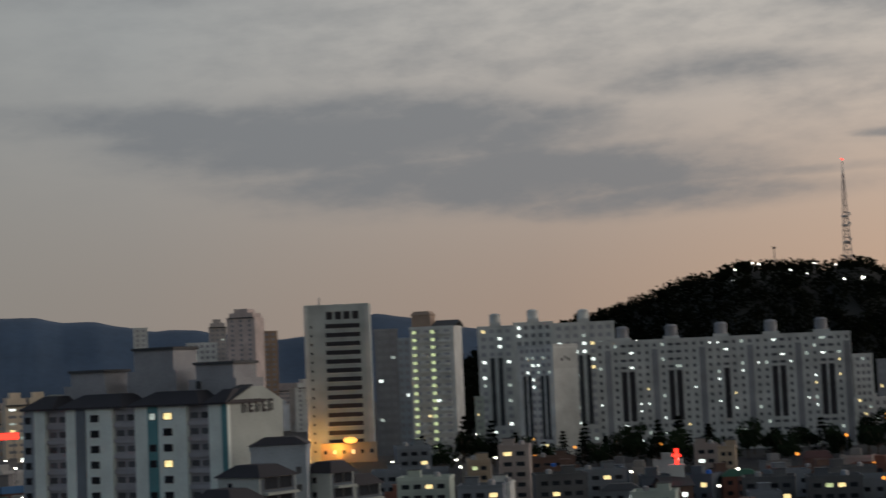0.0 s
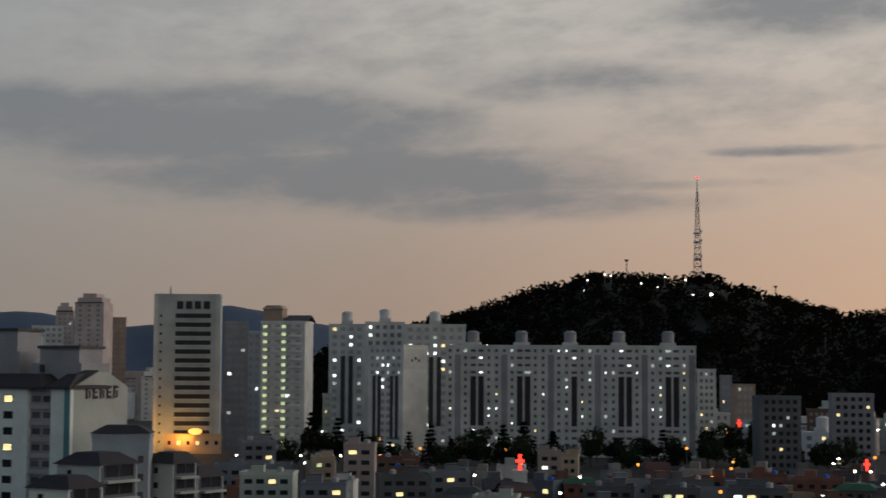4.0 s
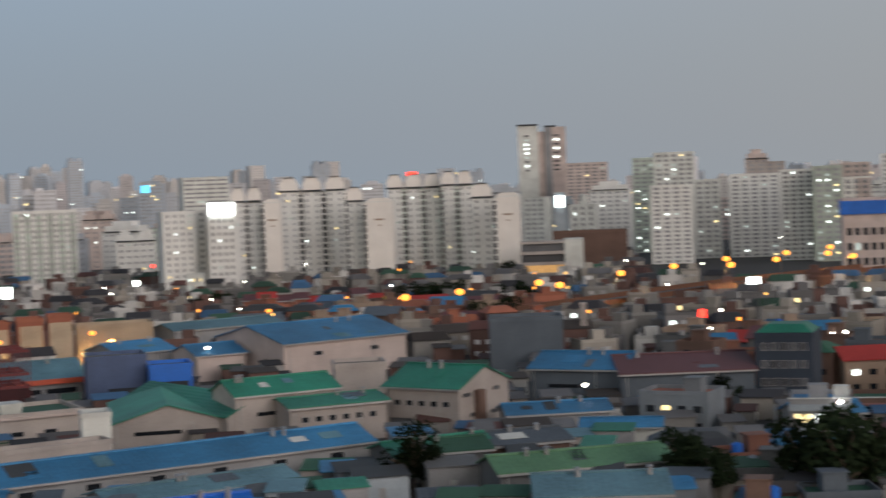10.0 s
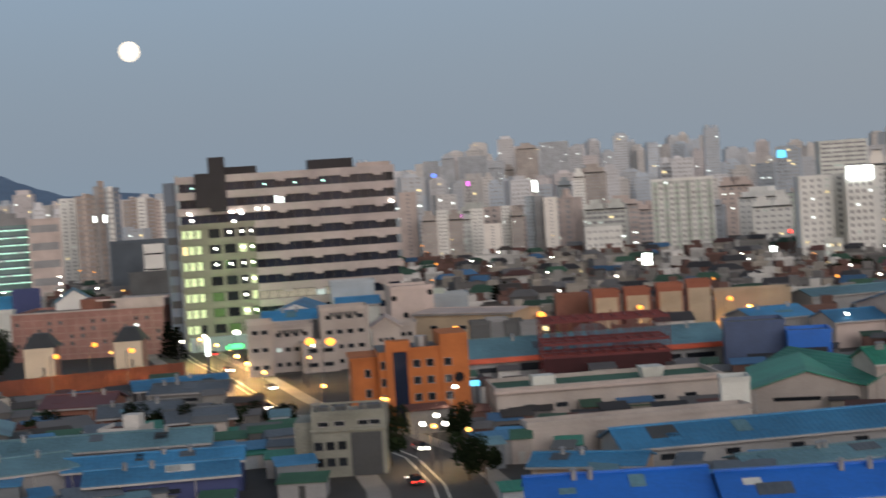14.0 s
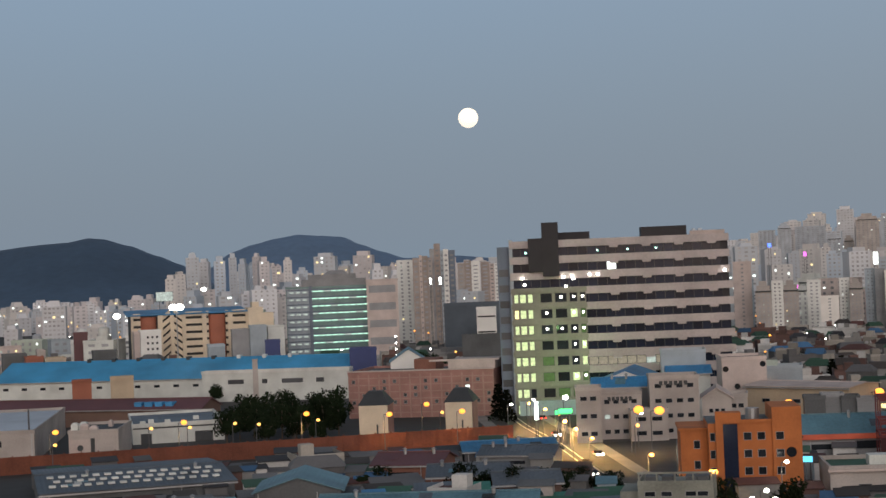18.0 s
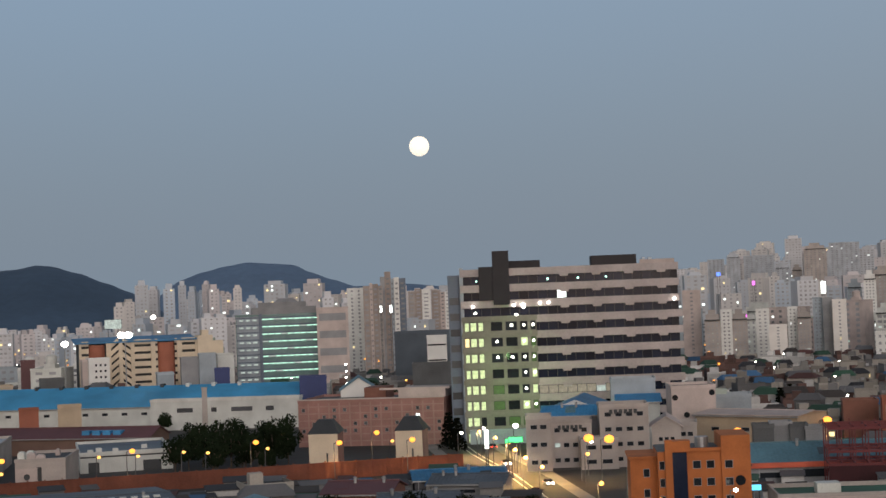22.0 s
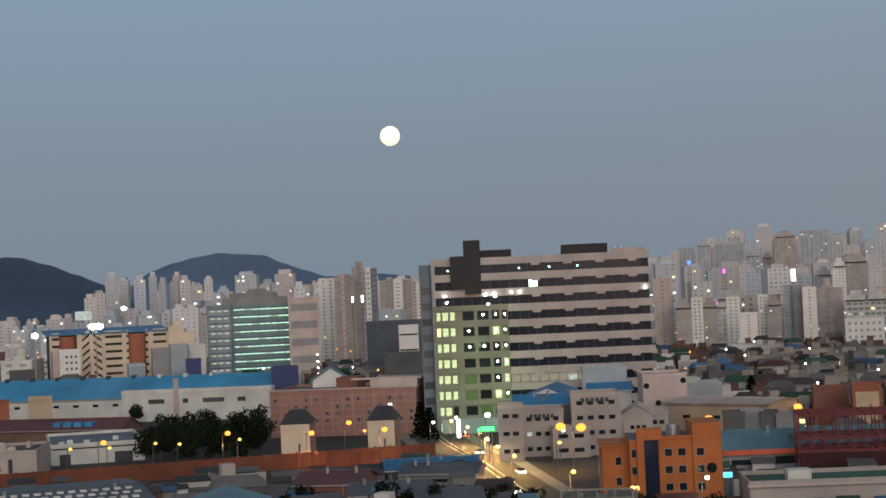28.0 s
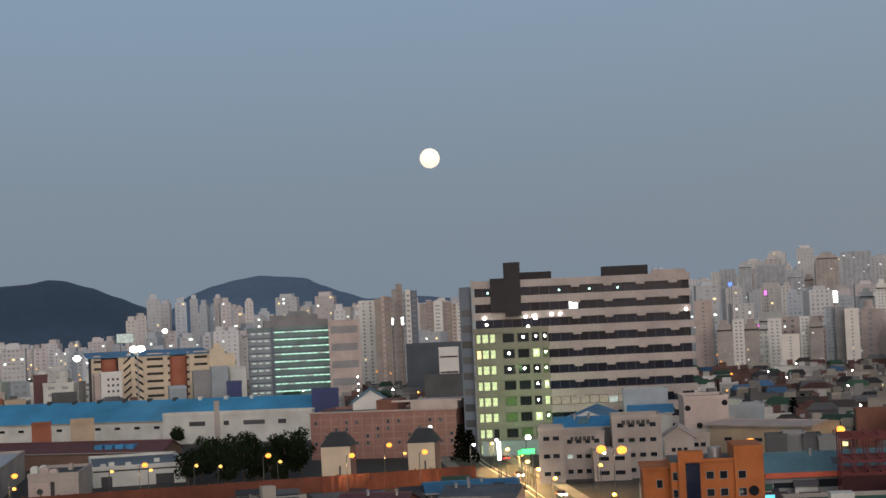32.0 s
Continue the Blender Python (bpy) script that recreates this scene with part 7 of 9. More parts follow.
for tok_, m_ in (((-48.77, 318, 4.5, 7.7), REDROOF), ((-48.11, 316, 3.6, 10.6), ORANGE), ((-46.99, 296, 3.6, 6.2), REDROOF), ((-45.52, 325, 3.8, 8.0), PINKISH), ((-44.16, 286, 4.4, 8.7), PINKISH), ((-44.44, 310, 4.2, 11.4), WHITE), ((-46.12, 330, 3.1, 6.9), CREAM)):
    block("stair_house", *tok_, 5, 0, m_, "small coloured stair house on a flat roof", "building", "stair houses")


# ---- hill: mast, lights, trees ----
def lattice_mast(az, d, z0, h):
    x, y, _ = spot(az, d)
    t = thing("broadcast_mast", pose(x, y, z0, 0, 0, -az), "tall red and white lattice broadcast mast", "mast")
    s = Shape()
    legs = ((-1, -1), (1, -1), (1, 1), (-1, 1))
    n = 14
    def r(k):
        return 2.4 * (1 - k / n) + 0.5
    for k in range(n):
        a, b, za, zb = r(k), r(k + 1), h * 0.86 * k / n, h * 0.86 * (k + 1) / n
        for i, (u, v) in enumerate(legs):
            u2, v2 = legs[(i + 1) % 4]
            s.rod((u * a, v * a, za), (u * b, v * b, zb), 0.22)
            s.rod((u * a, v * a, za), (u2 * b, v2 * b, zb), 0.14)
            s.rod((u * b, v * b, zb), (u2 * b, v2 * b, zb), 0.14)
    part("lattice", s, PINKISH, t)
    part("antenna", Shape().tube(0, 0, h * 0.84, h, 0.5, 0.25, 8), WHITE, t)
    for f in (0.20, 0.36, 0.45):
        part("platform", Shape().tube(0, 0, h * f - 0.5, h * f + 0.5, 2.9, 2.9, 12), STEEL, t)
        part("dish", Shape().tube(0, 0, 0, 0.8, 1.3, 0.7, 12), WHITE, t, "", pose(2.4, -1.0, h * f + 1.6, 70, 0, 40))
    part("beacon", Shape().ball(0, 0, h + 0.4, 0.8), RED_L, t, "red warning beacon")
    return t


lattice_mast(9.28, 1180, 115, 72)
for az_, zb_, hh_ in ((6.85, 118, 11.0), (11.9, 100, 10.0)):
    x_, y_, _z = spot(az_, 1180)
    p_ = thing("antenna_pole", pose(x_, y_, zb_, 0, 0, 0), "thin dark antenna pole on the hilltop", "mast")
    part("pole", Shape().tube(0, 0, -3, hh_, 0.5, 0.3, 8), DARKSTEEL, p_)
    part("head", Shape().box(-1.2, 1.2, -0.4, 0.4, hh_ - 1.4, hh_), DARKSTEEL, p_)


def clump(s, x, y, z, r, rng, n, flat=0.75, leaf=0.5):
    """Loose leaf cards round a point."""
    for _ in range(n):
        v = Vector((rng.gauss(0, 1), rng.gauss(0, 1), rng.gauss(0, 1) * flat))
        v = v.normalized() * r * (0.45 + 0.55 * rng.random())
        a = Vector((rng.uniform(-1, 1), rng.uniform(-1, 1), rng.uniform(-1, 1))).normalized()
        b = a.orthogonal().normalized()
        q = leaf * rng.uniform(0.6, 1.3)
        p = Vector((x, y, z)) + v
        s.quad(tuple(p - a * q), tuple(p + b * q * 0.7), tuple(p + a * q), tuple(p - b * q * 0.7))


def tree_meshes(seed, h, r, conifer=False):
    rng = random.Random(seed)
    trunk = Shape().tube(0, 0, -0.5, h * 0.55, 0.05 * h * 0.45, 0.02 * h * 0.5, 7)
    crown = Shape()
    if conifer:
        for k in range(9):
            z = h * (0.12 + 0.095 * k)
            rr = r * (1.02 - k / 9.5)
            for j in range(7):
                a = 2 * math.pi * (j + rng.random()) / 7
                clump(crown, rr * 0.6 * math.cos(a), rr * 0.6 * math.sin(a), z, rr * 0.55 + 0.2, rng, 9, 0.4, 0.42)
    else:
        for k in range(11):
            a = rng.uniform(0, 6.28)
            q = r * math.sqrt(rng.random()) * 0.72
            z = h * rng.uniform(0.42, 0.86)
            x, y = q * math.cos(a), q * math.sin(a)
            trunk.rod((0, 0, h * rng.uniform(0.25, 0.45)), (x, y, z), 0.012 * h)
            clump(crown, x, y, z, r * rng.uniform(0.32, 0.5), rng, 120, 0.8, 0.40)
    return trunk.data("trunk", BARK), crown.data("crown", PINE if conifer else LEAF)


KINDS = [tree_meshes(1, 9, 4.2), tree_meshes(2, 11, 4.8), tree_meshes(3, 7, 3.4), tree_meshes(4, 13, 3.2, True), tree_meshes(5, 10, 2.6, True)]


def tree(az, d, kind=0, scale=1.0, label=""):
    x, y, z = spot(az, d)
    t = thing("tree", pose(x, y, z, 0, 0, (az * 77 + d * 13) % 360) @ Matrix.Diagonal((scale, scale, scale, 1)), label or ("dark upright conifer tree beside buildings" if kind > 2 else "dark leafy broadleaf tree among buildings"), "tree", "trees")
    part("trunk", KINDS[kind][0], None, t)
    part("crown", KINDS[kind][1], None, t)
    return t


def forest(name, az0, az1, rows, n, label, seed, material, size):
    """The hill's woods: crowns of loose leaf cards, joined."""
    rng = random.Random(seed)
    hill = bpy.data.objects["wooded_hill"]
    s = Shape()
    dg = bpy.context.evaluated_depsgraph_get()
    for _ in range(n):
        az, d = rng.uniform(az0, az1), rng.uniform(*rows)
        x, y, _z = spot(az, d)
        hit, p, _n, _i = hill.ray_cast((x, y, 400), (0, 0, -1))
        if not hit:
            continue
        r = size * rng.uniform(0.6, 1.35)
        clump(s, p.x, p.y, p.z + r * 0.6, r, rng, 16, 1.0, r * 0.32)
    return tagged(new(name, s.data(name, material)), label, "woods", kind="stuff")


bpy.context.view_layer.update()
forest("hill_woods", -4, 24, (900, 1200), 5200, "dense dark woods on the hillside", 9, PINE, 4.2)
rng = random.Random(21)
for az_, el_ in ((2.0, 1.1), (5.5, 3.35), (6.1, 3.55), (7.35, 3.25), (7.9, 3.1), (8.15, 3.45), (8.85, 3.35), (9.1, 2.85), (9.72, 2.85), (5.35, 3.0), (6.3, 3.5)):
    d_ = 1120 if el_ > 2 else 990
    x_, y_, z_ = spot(az_, d_)
    zl = 45 + d_ * math.tan(radians(el_))
    lp = thing("hill_lamp", pose(x_, y_, z_, 0, 0, 0), "small white path lamp among the trees", "lamp", "hill lamps")
    part("pole", Shape().tube(0, 0, -1, zl - z_, 0.3, 0.2, 6), DARKSTEEL, lp)
    part("lamp_head", Shape().ball(0, -1.5, zl - z_, 1.2 if az_ == 9.72 else 0.5 if el_ > 2 else 0.35, None, 8, 5), BULB, lp)

podium_light = new("podium_light", bpy.data.lights.new("podium_light", "POINT"))
podium_light.data.energy, podium_light.data.color, podium_light.data.shadow_soft_size = 3000, (1.0, 0.42, 0.06), 1.0
podium_light.matrix_basis = at(-8.4, 642, 0, 6)
porch_light = new("porch_light", bpy.data.lights.new("porch_light", "POINT"))
porch_light.data.energy, porch_light.data.color, porch_light.data.shadow_soft_size = 2600, (1.0, 0.45, 0.08), 1.0
porch_light.matrix_basis = at(-9.25, 644, 0, 7)
# trees by the blocks and yards
belt = random.Random(64)
for k in range(34):
    tree(-5.5 + 0.62 * k + belt.uniform(-0.2, 0.2), belt.uniform(548, 606), belt.choice((0, 1, 1, 3)), belt.uniform(0.8, 1.25), "dark leafy tree below the apartment blocks")
for az_, d_, k_, s_ in ((-4.0, 600, 3, 1.5), (-3.1, 605, 3, 1.3), (-2.3, 600, 4, 1.2), (0.1, 585, 3, 1.2), (0.8, 590, 4, 1.0), (2.6, 590, 3, 1.2), (3.3, 588, 3, 1.3), (4.3, 592, 4, 1.3), (5.6, 585, 1, 1.0), (6.4, 590, 0, 1.1), (7.2, 585, 1, 1.0), (8.4, 588, 0, 1.2), (9.6, 600, 1, 1.2), (10.4, 610, 1, 1.3), (-1.2, 560, 1, 0.9), (1.9, 580, 0, 1.0), (11.2, 640, 1, 1.3), (12.2, 650, 0, 1.4)):
    tree(az_, d_, k_, s_)
for tk, k_, s_ in (((-105.68, 452), 1, 1.0), ((-105.23, 463), 0, 1.2), ((-104.74, 470), 1, 1.1), ((-104.26, 462), 0, 1.1), ((-103.78, 463), 1, 1.1), ((-103.29, 464), 1, 1.0), ((-102.84, 459), 0, 1.1), ((-102.32, 463), 1, 1.1), ((-101.83, 458), 0, 1.2), ((-104.92, 499), 1, 1.1), ((-103.76, 501), 1, 1.2), ((-102.59, 507), 0, 1.2), ((-106.04, 607), 0, 0.9), ((-101.91, 500), 1, 1.2), ((-105.47, 481), 0, 1.1), ((-104.50, 486), 1, 1.2), ((-104.00, 481), 0, 1.0), ((-103.47, 485), 1, 1.2), ((-103.03, 480), 0, 1.1), ((-102.17, 483), 1, 1.1), ((-104.37, 444), 1, 0.8), ((-103.40, 446), 1, 0.8), ((-102.62, 446), 0, 0.8),
                   ((-66.35, 248), 1, 0.55), ((-65.8, 247), 0, 0.65), ((-56.62, 236), 1, 0.9), ((-56.0, 234), 0, 1.0), ((-55.5, 231), 1, 0.7), ((-52.34, 229), 1, 1.2), ((-51.21, 227), 1, 1.3), ((-50.28, 232), 0, 1.3), ((-55.47, 323), 0, 0.8), ((-54.89, 326), 0, 0.8), ((-63.75, 508), 1, 1.0), ((-63.16, 513), 0, 1.0), ((-62.57, 528), 1, 1.0), ((-72.31, 698), 0, 0.9), ((-62.52, 726), 1, 1.2), ((-66.15, 435), 0, 0.8), ((-67.43, 422), 0, 0.9),
                   ((-100.48, 340), 1, 0.6), ((-101.06, 338), 2, 0.7), ((-97.67, 324), 1, 0.7), ((-96.89, 321), 0, 0.7), ((-95.92, 315), 1, 0.7), ((-94.93, 318), 0, 0.7), ((-94.04, 324), 1, 0.5), ((-93.54, 329), 1, 0.5), ((-92.96, 325), 0, 0.5), ((-92.47, 320), 1, 0.5), ((-88.76, 298), 1, 0.6), ((-88.91, 269), 1, 0.7), ((-86.21, 251), 1, 0.7), ((-85.64, 246), 0, 0.8), ((-86.35, 284), 0, 0.9), ((-96.26, 488), 4, 1.2), ((-95.97, 477), 4, 1.1), ((-96.13, 548), 0, 1.2), ((-66.08, 247), 1, 1.0), ((-41.40, 271), 3, 0.9), ((-40.92, 265), 1, 0.9), ((-37.59, 496), 1, 1.0), ((-34.07, 463), 1, 1.1), ((-25.76, 265), 1, 1.1), ((-25.02, 260), 1, 1.1), ((-84.90, 571), 4, 1.1), ((-84.57, 579), 3, 0.9), ((-20.28, 434), 1, 1.2), ((-21.06, 426), 1, 1.1), ((-24.95, 463), 1, 1.2), ((-22.03, 424), 1, 1.1)):
    tree(*tk, k_, s_ * (0.88 if tk[0] < -98 else 1.0))


for az_, d_, k_, s_ in ((-99.62, 640, 1, 1.0), (-99.30, 650, 0, 1.2), (-98.95, 640, 1, 1.1), (-98.6, 655, 1, 1.2), (-98.3, 645, 0, 1.1), (-98.05, 650, 1, 1.0), (-66.3, 610, 1, 1.0), (-65.6, 600, 1, 1.1), (-65.0, 615, 0, 1.2), (-64.4, 605, 1, 1.1), (-62.9, 590, 1, 1.0), (-61.9, 600, 0, 1.2), (-73.4, 600, 1, 0.9), (-72.4, 610, 1, 1.0)):
    tree(az_, d_, k_, s_, "dark leafy street tree among lights")


# ---- road, crossing and elevated highway ----
def ribbon(name, pts, width, z, material, label, kind="structure", thick=0.0):
    """A road along points of (azimuth, distance)."""
    p = [Vector(spot(*q)) for q in pts]
    s = Shape()
    side = []
    for i, q in enumerate(p):
        w = (p[min(i + 1, len(p) - 1)] - p[max(i - 1, 0)])
        w.z = 0
        w.normalize()
        n = Vector((-w.y, w.x, 0)) * width / 2
        side.append((q + n, q - n))
    for (a, b), (c, e) in zip(side, side[1:]):
        if thick:
            s.slab([(a.x, a.y, a.z + z), (b.x, b.y, b.z + z), (e.x, e.y, e.z + z), (c.x, c.y, c.z + z)], thick)
        else:
            s.quad((a.x, a.y, a.z + z), (b.x, b.y, b.z + z), (e.x, e.y, e.z + z), (c.x, c.y, c.z + z))
    return tagged(new(name, s.data(name, material)), label, "road", kind=kind), side


ROAD = ((-97.2, 620), (-96.3, 540), (-95.4, 470), (-94.2, 415), (-93.0, 360), (-91.6, 325), (-89.8, 300), (-88.2, 275), (-87.3, 248), (-86.6, 205))
ribbon("pavement", ROAD, 22, 0.05, PAVING, "pale pavements along the lit street")
ribbon("road", ROAD, 15, 0.12, ASPHALT, "asphalt street leading to the lit crossing")
ribbon("road_crossing", ((-99, 412), (-96, 416), (-94.0, 420), (-91.5, 428), (-88, 445)), 13, 0.16, ASPHALT, "asphalt cross street beside the railway wall")
for off in (-0.25, 0.25):
    ribbon("road_marking", [(a + off * 400 / d * 0.5, d) for a, d in ROAD], 0.35, 0.2, LINE, "worn white lane line")


BARRIER = mat("brown_noise_barrier", (0.16, 0.075, 0.045), size=6.0, grime=0.4)


def highway():
    pts = [(-61.5, 508), (-60, 530), (-57, 575), (-54, 625), (-50.5, 685), (-46, 770), (-42, 850), (-37, 950), (-33, 1060)]
    t = thing("elevated_highway", Matrix.Identity(4), "elevated concrete highway lit orange by sodium lamps", "highway", kind="structure")
    for nm, wd, z, th, m in (("deck", 17, 5.0, 1.2, CONCRETE),):
        ob, side = ribbon(nm, pts, wd, z, m, "", thick=th)
        ob.parent = t
        for k in ("label", "category", "kind"):
            if k in ob:
                del ob[k]
    for left in (0, 1):
        s = Shape()
        for a, b in zip(side, side[1:]):
            p, q = a[left], b[left]
            w = (q - p).normalized()
            n = Vector((-w.y, w.x, 0)) * 0.2
            s.slab([(p.x - n.x, p.y - n.y, p.z + 6.2), (q.x - n.x, q.y - n.y, q.z + 6.2), (q.x + n.x, q.y + n.y, q.z + 6.2), (p.x + n.x, p.y + n.y, p.z + 6.2)], 1.6)
        part("noise_barrier", s, BARRIER, t)
    for a, b in zip(side, side[1:]):
        for f in (0.2, 0.7):
            m = (a[0] + a[1]) / 2 * (1 - f) + (b[0] + b[1]) / 2 * f
            part("pier", Shape().box(m.x - 1.2, m.x + 1.2, m.y - 1.2, m.y + 1.2, m.z - 1, m.z + 5.0), CONCRETE, t)
        TAKEN.extend([((a[0].x * (1 - f) + b[1].x * f), (a[0].y * (1 - f) + b[1].y * f), 9.0) for f in (0.1, 0.3, 0.5, 0.7, 0.9)])
    return side


highway()
for q in ROAD:
    TAKEN.append((*spot(*q)[:2], 14.0))
for (a1, d1), (a2, d2) in zip(ROAD, ROAD[1:]):
    for f in (0.25, 0.5, 0.75):
        TAKEN.append((*spot(a1 + (a2 - a1) * f, d1 + (d2 - d1) * f)[:2], 12.0))


def lamp_data(h, r, material, arm):
    pole = Shape().tube(0, 0, -0.5, h, 0.13, 0.09, 8).rod((0, 0, h), (arm, 0, h + 0.3), 0.07)
    head = Shape().ball(arm, 0, h + 0.1, r, r * 0.8, 10, 6)
    return pole.data("pole", DARKSTEEL), head.data("lamp_head", material)


# heads are larger than real lamps: their bloom is put into the shape
LAMPS = {"sodium": lamp_data(9, 0.78, SODIUM, 1.4), "white": lamp_data(8, 0.45, BULB, 1.0), "small": lamp_data(5, 0.35, BULB, 0.5), "big": lamp_data(12, 0.75, BULB, 0.6), "amber": lamp_data(7, 0.5, YELLOW_L, 0.7), "highway": lamp_data(10, 1.2, SODIUM, 2.0)}
NAMES = {"sodium": "street lamp with an orange sodium glow", "white": "street lamp with a white glow", "small": "small white yard lamp", "big": "bright white floodlight on a mast", "amber": "street lamp with an amber glow", "highway": "orange highway lamp on a tall pole"}


def street_lamp(az, d, kind="sodium", lift=0.0, watts=0, turn=0.0):
    t = thing("street_lamp", at(az, d, turn, lift), NAMES[kind], "lamp", kind + " lamps")
    part("pole", LAMPS[kind][0], None, t)
    part("lamp_head", LAMPS[kind][1], None, t)
    if watts >= 1500:
        lt = new("lamp_light", bpy.data.lights.new("lamp_light", "SPOT"))
        lt.data.spot_size, lt.data.spot_blend = radians(140), 0.5
        lt.data.energy, lt.data.shadow_soft_size = watts * (1.0 if kind == "highway" else 0.6), 0.7
        lt.data.color = (1.0, 0.56, 0.20) if kind in ("sodium", "highway", "amber") else (1.0, 0.86, 0.62)
        lt.matrix_basis = at(az, d, turn, lift) @ pose(0.9, -1.2, 9.6 if kind == "highway" else 7.6)
    return t


HIGHWAY_LAMPS = ((-66.37, 447), (-63.97, 462), (-61.69, 492), (-60.5, 477), (-58.83, 529), (-56.59, 562), (-55.06, 560), (-54.82, 602), (-53.17, 635), (-53.14, 587), (-51.7, 676), (-51.43, 623), (-50.98, 597), (-50.31, 703), (-49.62, 666),
                 (-47.89, 763), (-47.92, 705), (-46.19, 739), (-45.46, 831), (-44.02, 865), (-43.61, 793), (-42.58, 897), (-42.09, 819), (-41.16, 918), (-40.61, 853))
for k, (az_, d_) in enumerate(HIGHWAY_LAMPS):
    street_lamp(az_, d_, "highway", 6.0, 11000 if k % 2 == 0 and k > 2 else 0, 180 if k % 2 else 0)
# along the railway wall
for tk, kd, wt in (((-111.60, 419), "sodium", 5000), ((-107.30, 427), "sodium", 5000), ((-103.11, 434), "sodium", 5000), ((-98.94, 448), "sodium", 5000), ((-108.31, 437), "amber", 0), ((-105.47, 439), "amber", 0), ((-104.66, 433), "amber", 0), ((-102.62, 437), "amber", 0), ((-100.24, 440), "amber", 1500), ((-107.01, 434), "amber", 0), ((-111.53, 407), "amber", 0), ((-98.32, 443), "amber", 0), ((-96.91, 620), "amber", 0), ((-102.16, 624), "amber", 0), ((-101.35, 740), "amber", 0)):
    street_lamp(*tk, kd, 0, wt)
# crossing and street
for tk, kd, wt in (((-94.03, 415), "big", 3000), ((-95.17, 461), "white", 4000), ((-91.70, 464), "sodium", 2200), ((-91.09, 453), "sodium", 2200), ((-91.97, 430), "amber", 1800), ((-87.16, 477), "sodium", 1500), ((-86.72, 494), "sodium", 1500), ((-83.71, 468), "sodium", 2000), ((-95.96, 448), "white", 3000), ((-91.61, 388), "amber", 2000), ((-90.20, 344), "white", 1500), ((-86.71, 304), "white", 1500), ((-87.45, 267), "white", 1500), ((-87.17, 257), "white", 0), ((-87.95, 258), "white", 0), ((-86.30, 256), "amber", 800), ((-91.50, 408), "white", 2500), ((-90.17, 348), "white", 2500), ((-89.06, 299), "amber", 1200), ((-83.6, 443), "sodium", 26000), ((-80.13, 450), "sodium", 30000), ((-79.89, 453), "amber", 0), ((-79.24, 466), "amber", 0), ((-77.04, 464), "sodium", 30000), ((-76.3, 460), "amber", 30000), ((-76.08, 515), "amber", 0), ((-71.01, 519), "sodium", 20000), ((-66.39, 555), "sodium", 20000), ((-63.95, 581), "sodium", 20000), ((-61.70, 670), "sodium", 900), ((-73.14, 411), "white", 600), ((-60.18, 303), "white", 600), ((-51.57, 274), "white", 800), ((-51.66, 276), "white", 600), ((-79.95, 722), "white", 0), ((-82.99, 560), "small", 0)):
    street_lamp(*tk, kd, 0, wt)


# lamps before the brick works annexes and along the railway wall
for az_, d_ in ((-100.25, 480), (-97.73, 491)):
    street_lamp(az_, min(d_, 421), "sodium", 0, 6000)
# tall lamps along the beige hall and the cream workshops
for tk in ((-86.66, 402, 11.1), (-87.07, 396, 10.1), (-91.04, 392, 10.1), (-91.74, 396, 10.6), (-83.65, 430, 10.4)):
    street_lamp(tk[0], tk[1], "highway", 0, 7000 if tk[0] > -88.5 else 2500)
# the brightly lit crossing and street
for az_, d_, w_ in ((-95.3, 462, 20000), (-94.75, 440, 34000), (-94.3, 424, 40000), (-94.1, 404, 38000), (-93.75, 384, 30000), (-93.2, 362, 14000), (-91.2, 328, 9000), (-89.2, 300, 6000), (-87.5, 262, 4000)):
    street_lamp(az_, d_, "amber", 0, w_)


# ---- cars ----
CARBODY = {n: Shape().box(-0.88, 0.88, -2.2, 2.2, 0.35, 0.82).data("body", m) for n, m in (("white", WHITE), ("grey", GREY), ("black", SLATE))}
CABIN = Shape().taper(-0.84, 0.84, -1.3, 1.8, 0.82, 1.42, 0.16, 0.6).data("cabin", GLASS)
TYRE = Shape().tube(0, 0, -0.12, 0.12, 0.33, 0.33, 14).data("wheel", SLATE)
HEAD = Shape().ball(0, 0, 0, 0.32, 0.25, 8, 5).data("headlight", BULB)
TAIL = Shape().box(-0.25, 0.25, -0.06, 0.06, -0.12, 0.12).data("tail_light", RED_L)


def car(az, d, turn, colour):
    t = thing("car", at(az, d, turn, 0.18), colour + " car with its lights on, on the street", "car", "cars")
    part("body", CARBODY[colour], None, t)
    part("cabin", CABIN, None, t)
    for x in (-0.8, 0.8):
        for y in (-1.35, 1.35):
            part("wheel", TYRE, None, t, "", pose(x, y, 0.33, 0, 90, 0))
        part("headlight", HEAD, None, t, "", pose(x * 0.75, -2.2, 0.66))
        part("tail_light", TAIL, None, t, "", pose(x * 0.8, 2.22, 0.7))
    return t


for tk, tn, c_ in (((-93.10, 352), 12, "white"), ((-93.32, 371), 12, "grey"), ((-94.31, 436), 10, "white"), ((-93.45, 428), 10, "black"), ((-92.89, 388), 12, "white"), ((-88.12, 250), 192, "black"), ((-87.85, 282), 15, "white"), ((-94.77, 485), 190, "grey")):
    car(*tk, tn, c_)


# ---- the city: far slabs and low houses ----
TONES = (WHITE, SLABWALL, WHITE, SLABWALL, PINKISH, PINKISH, HAZE, BLUEGREY, HAZE, SAGE)


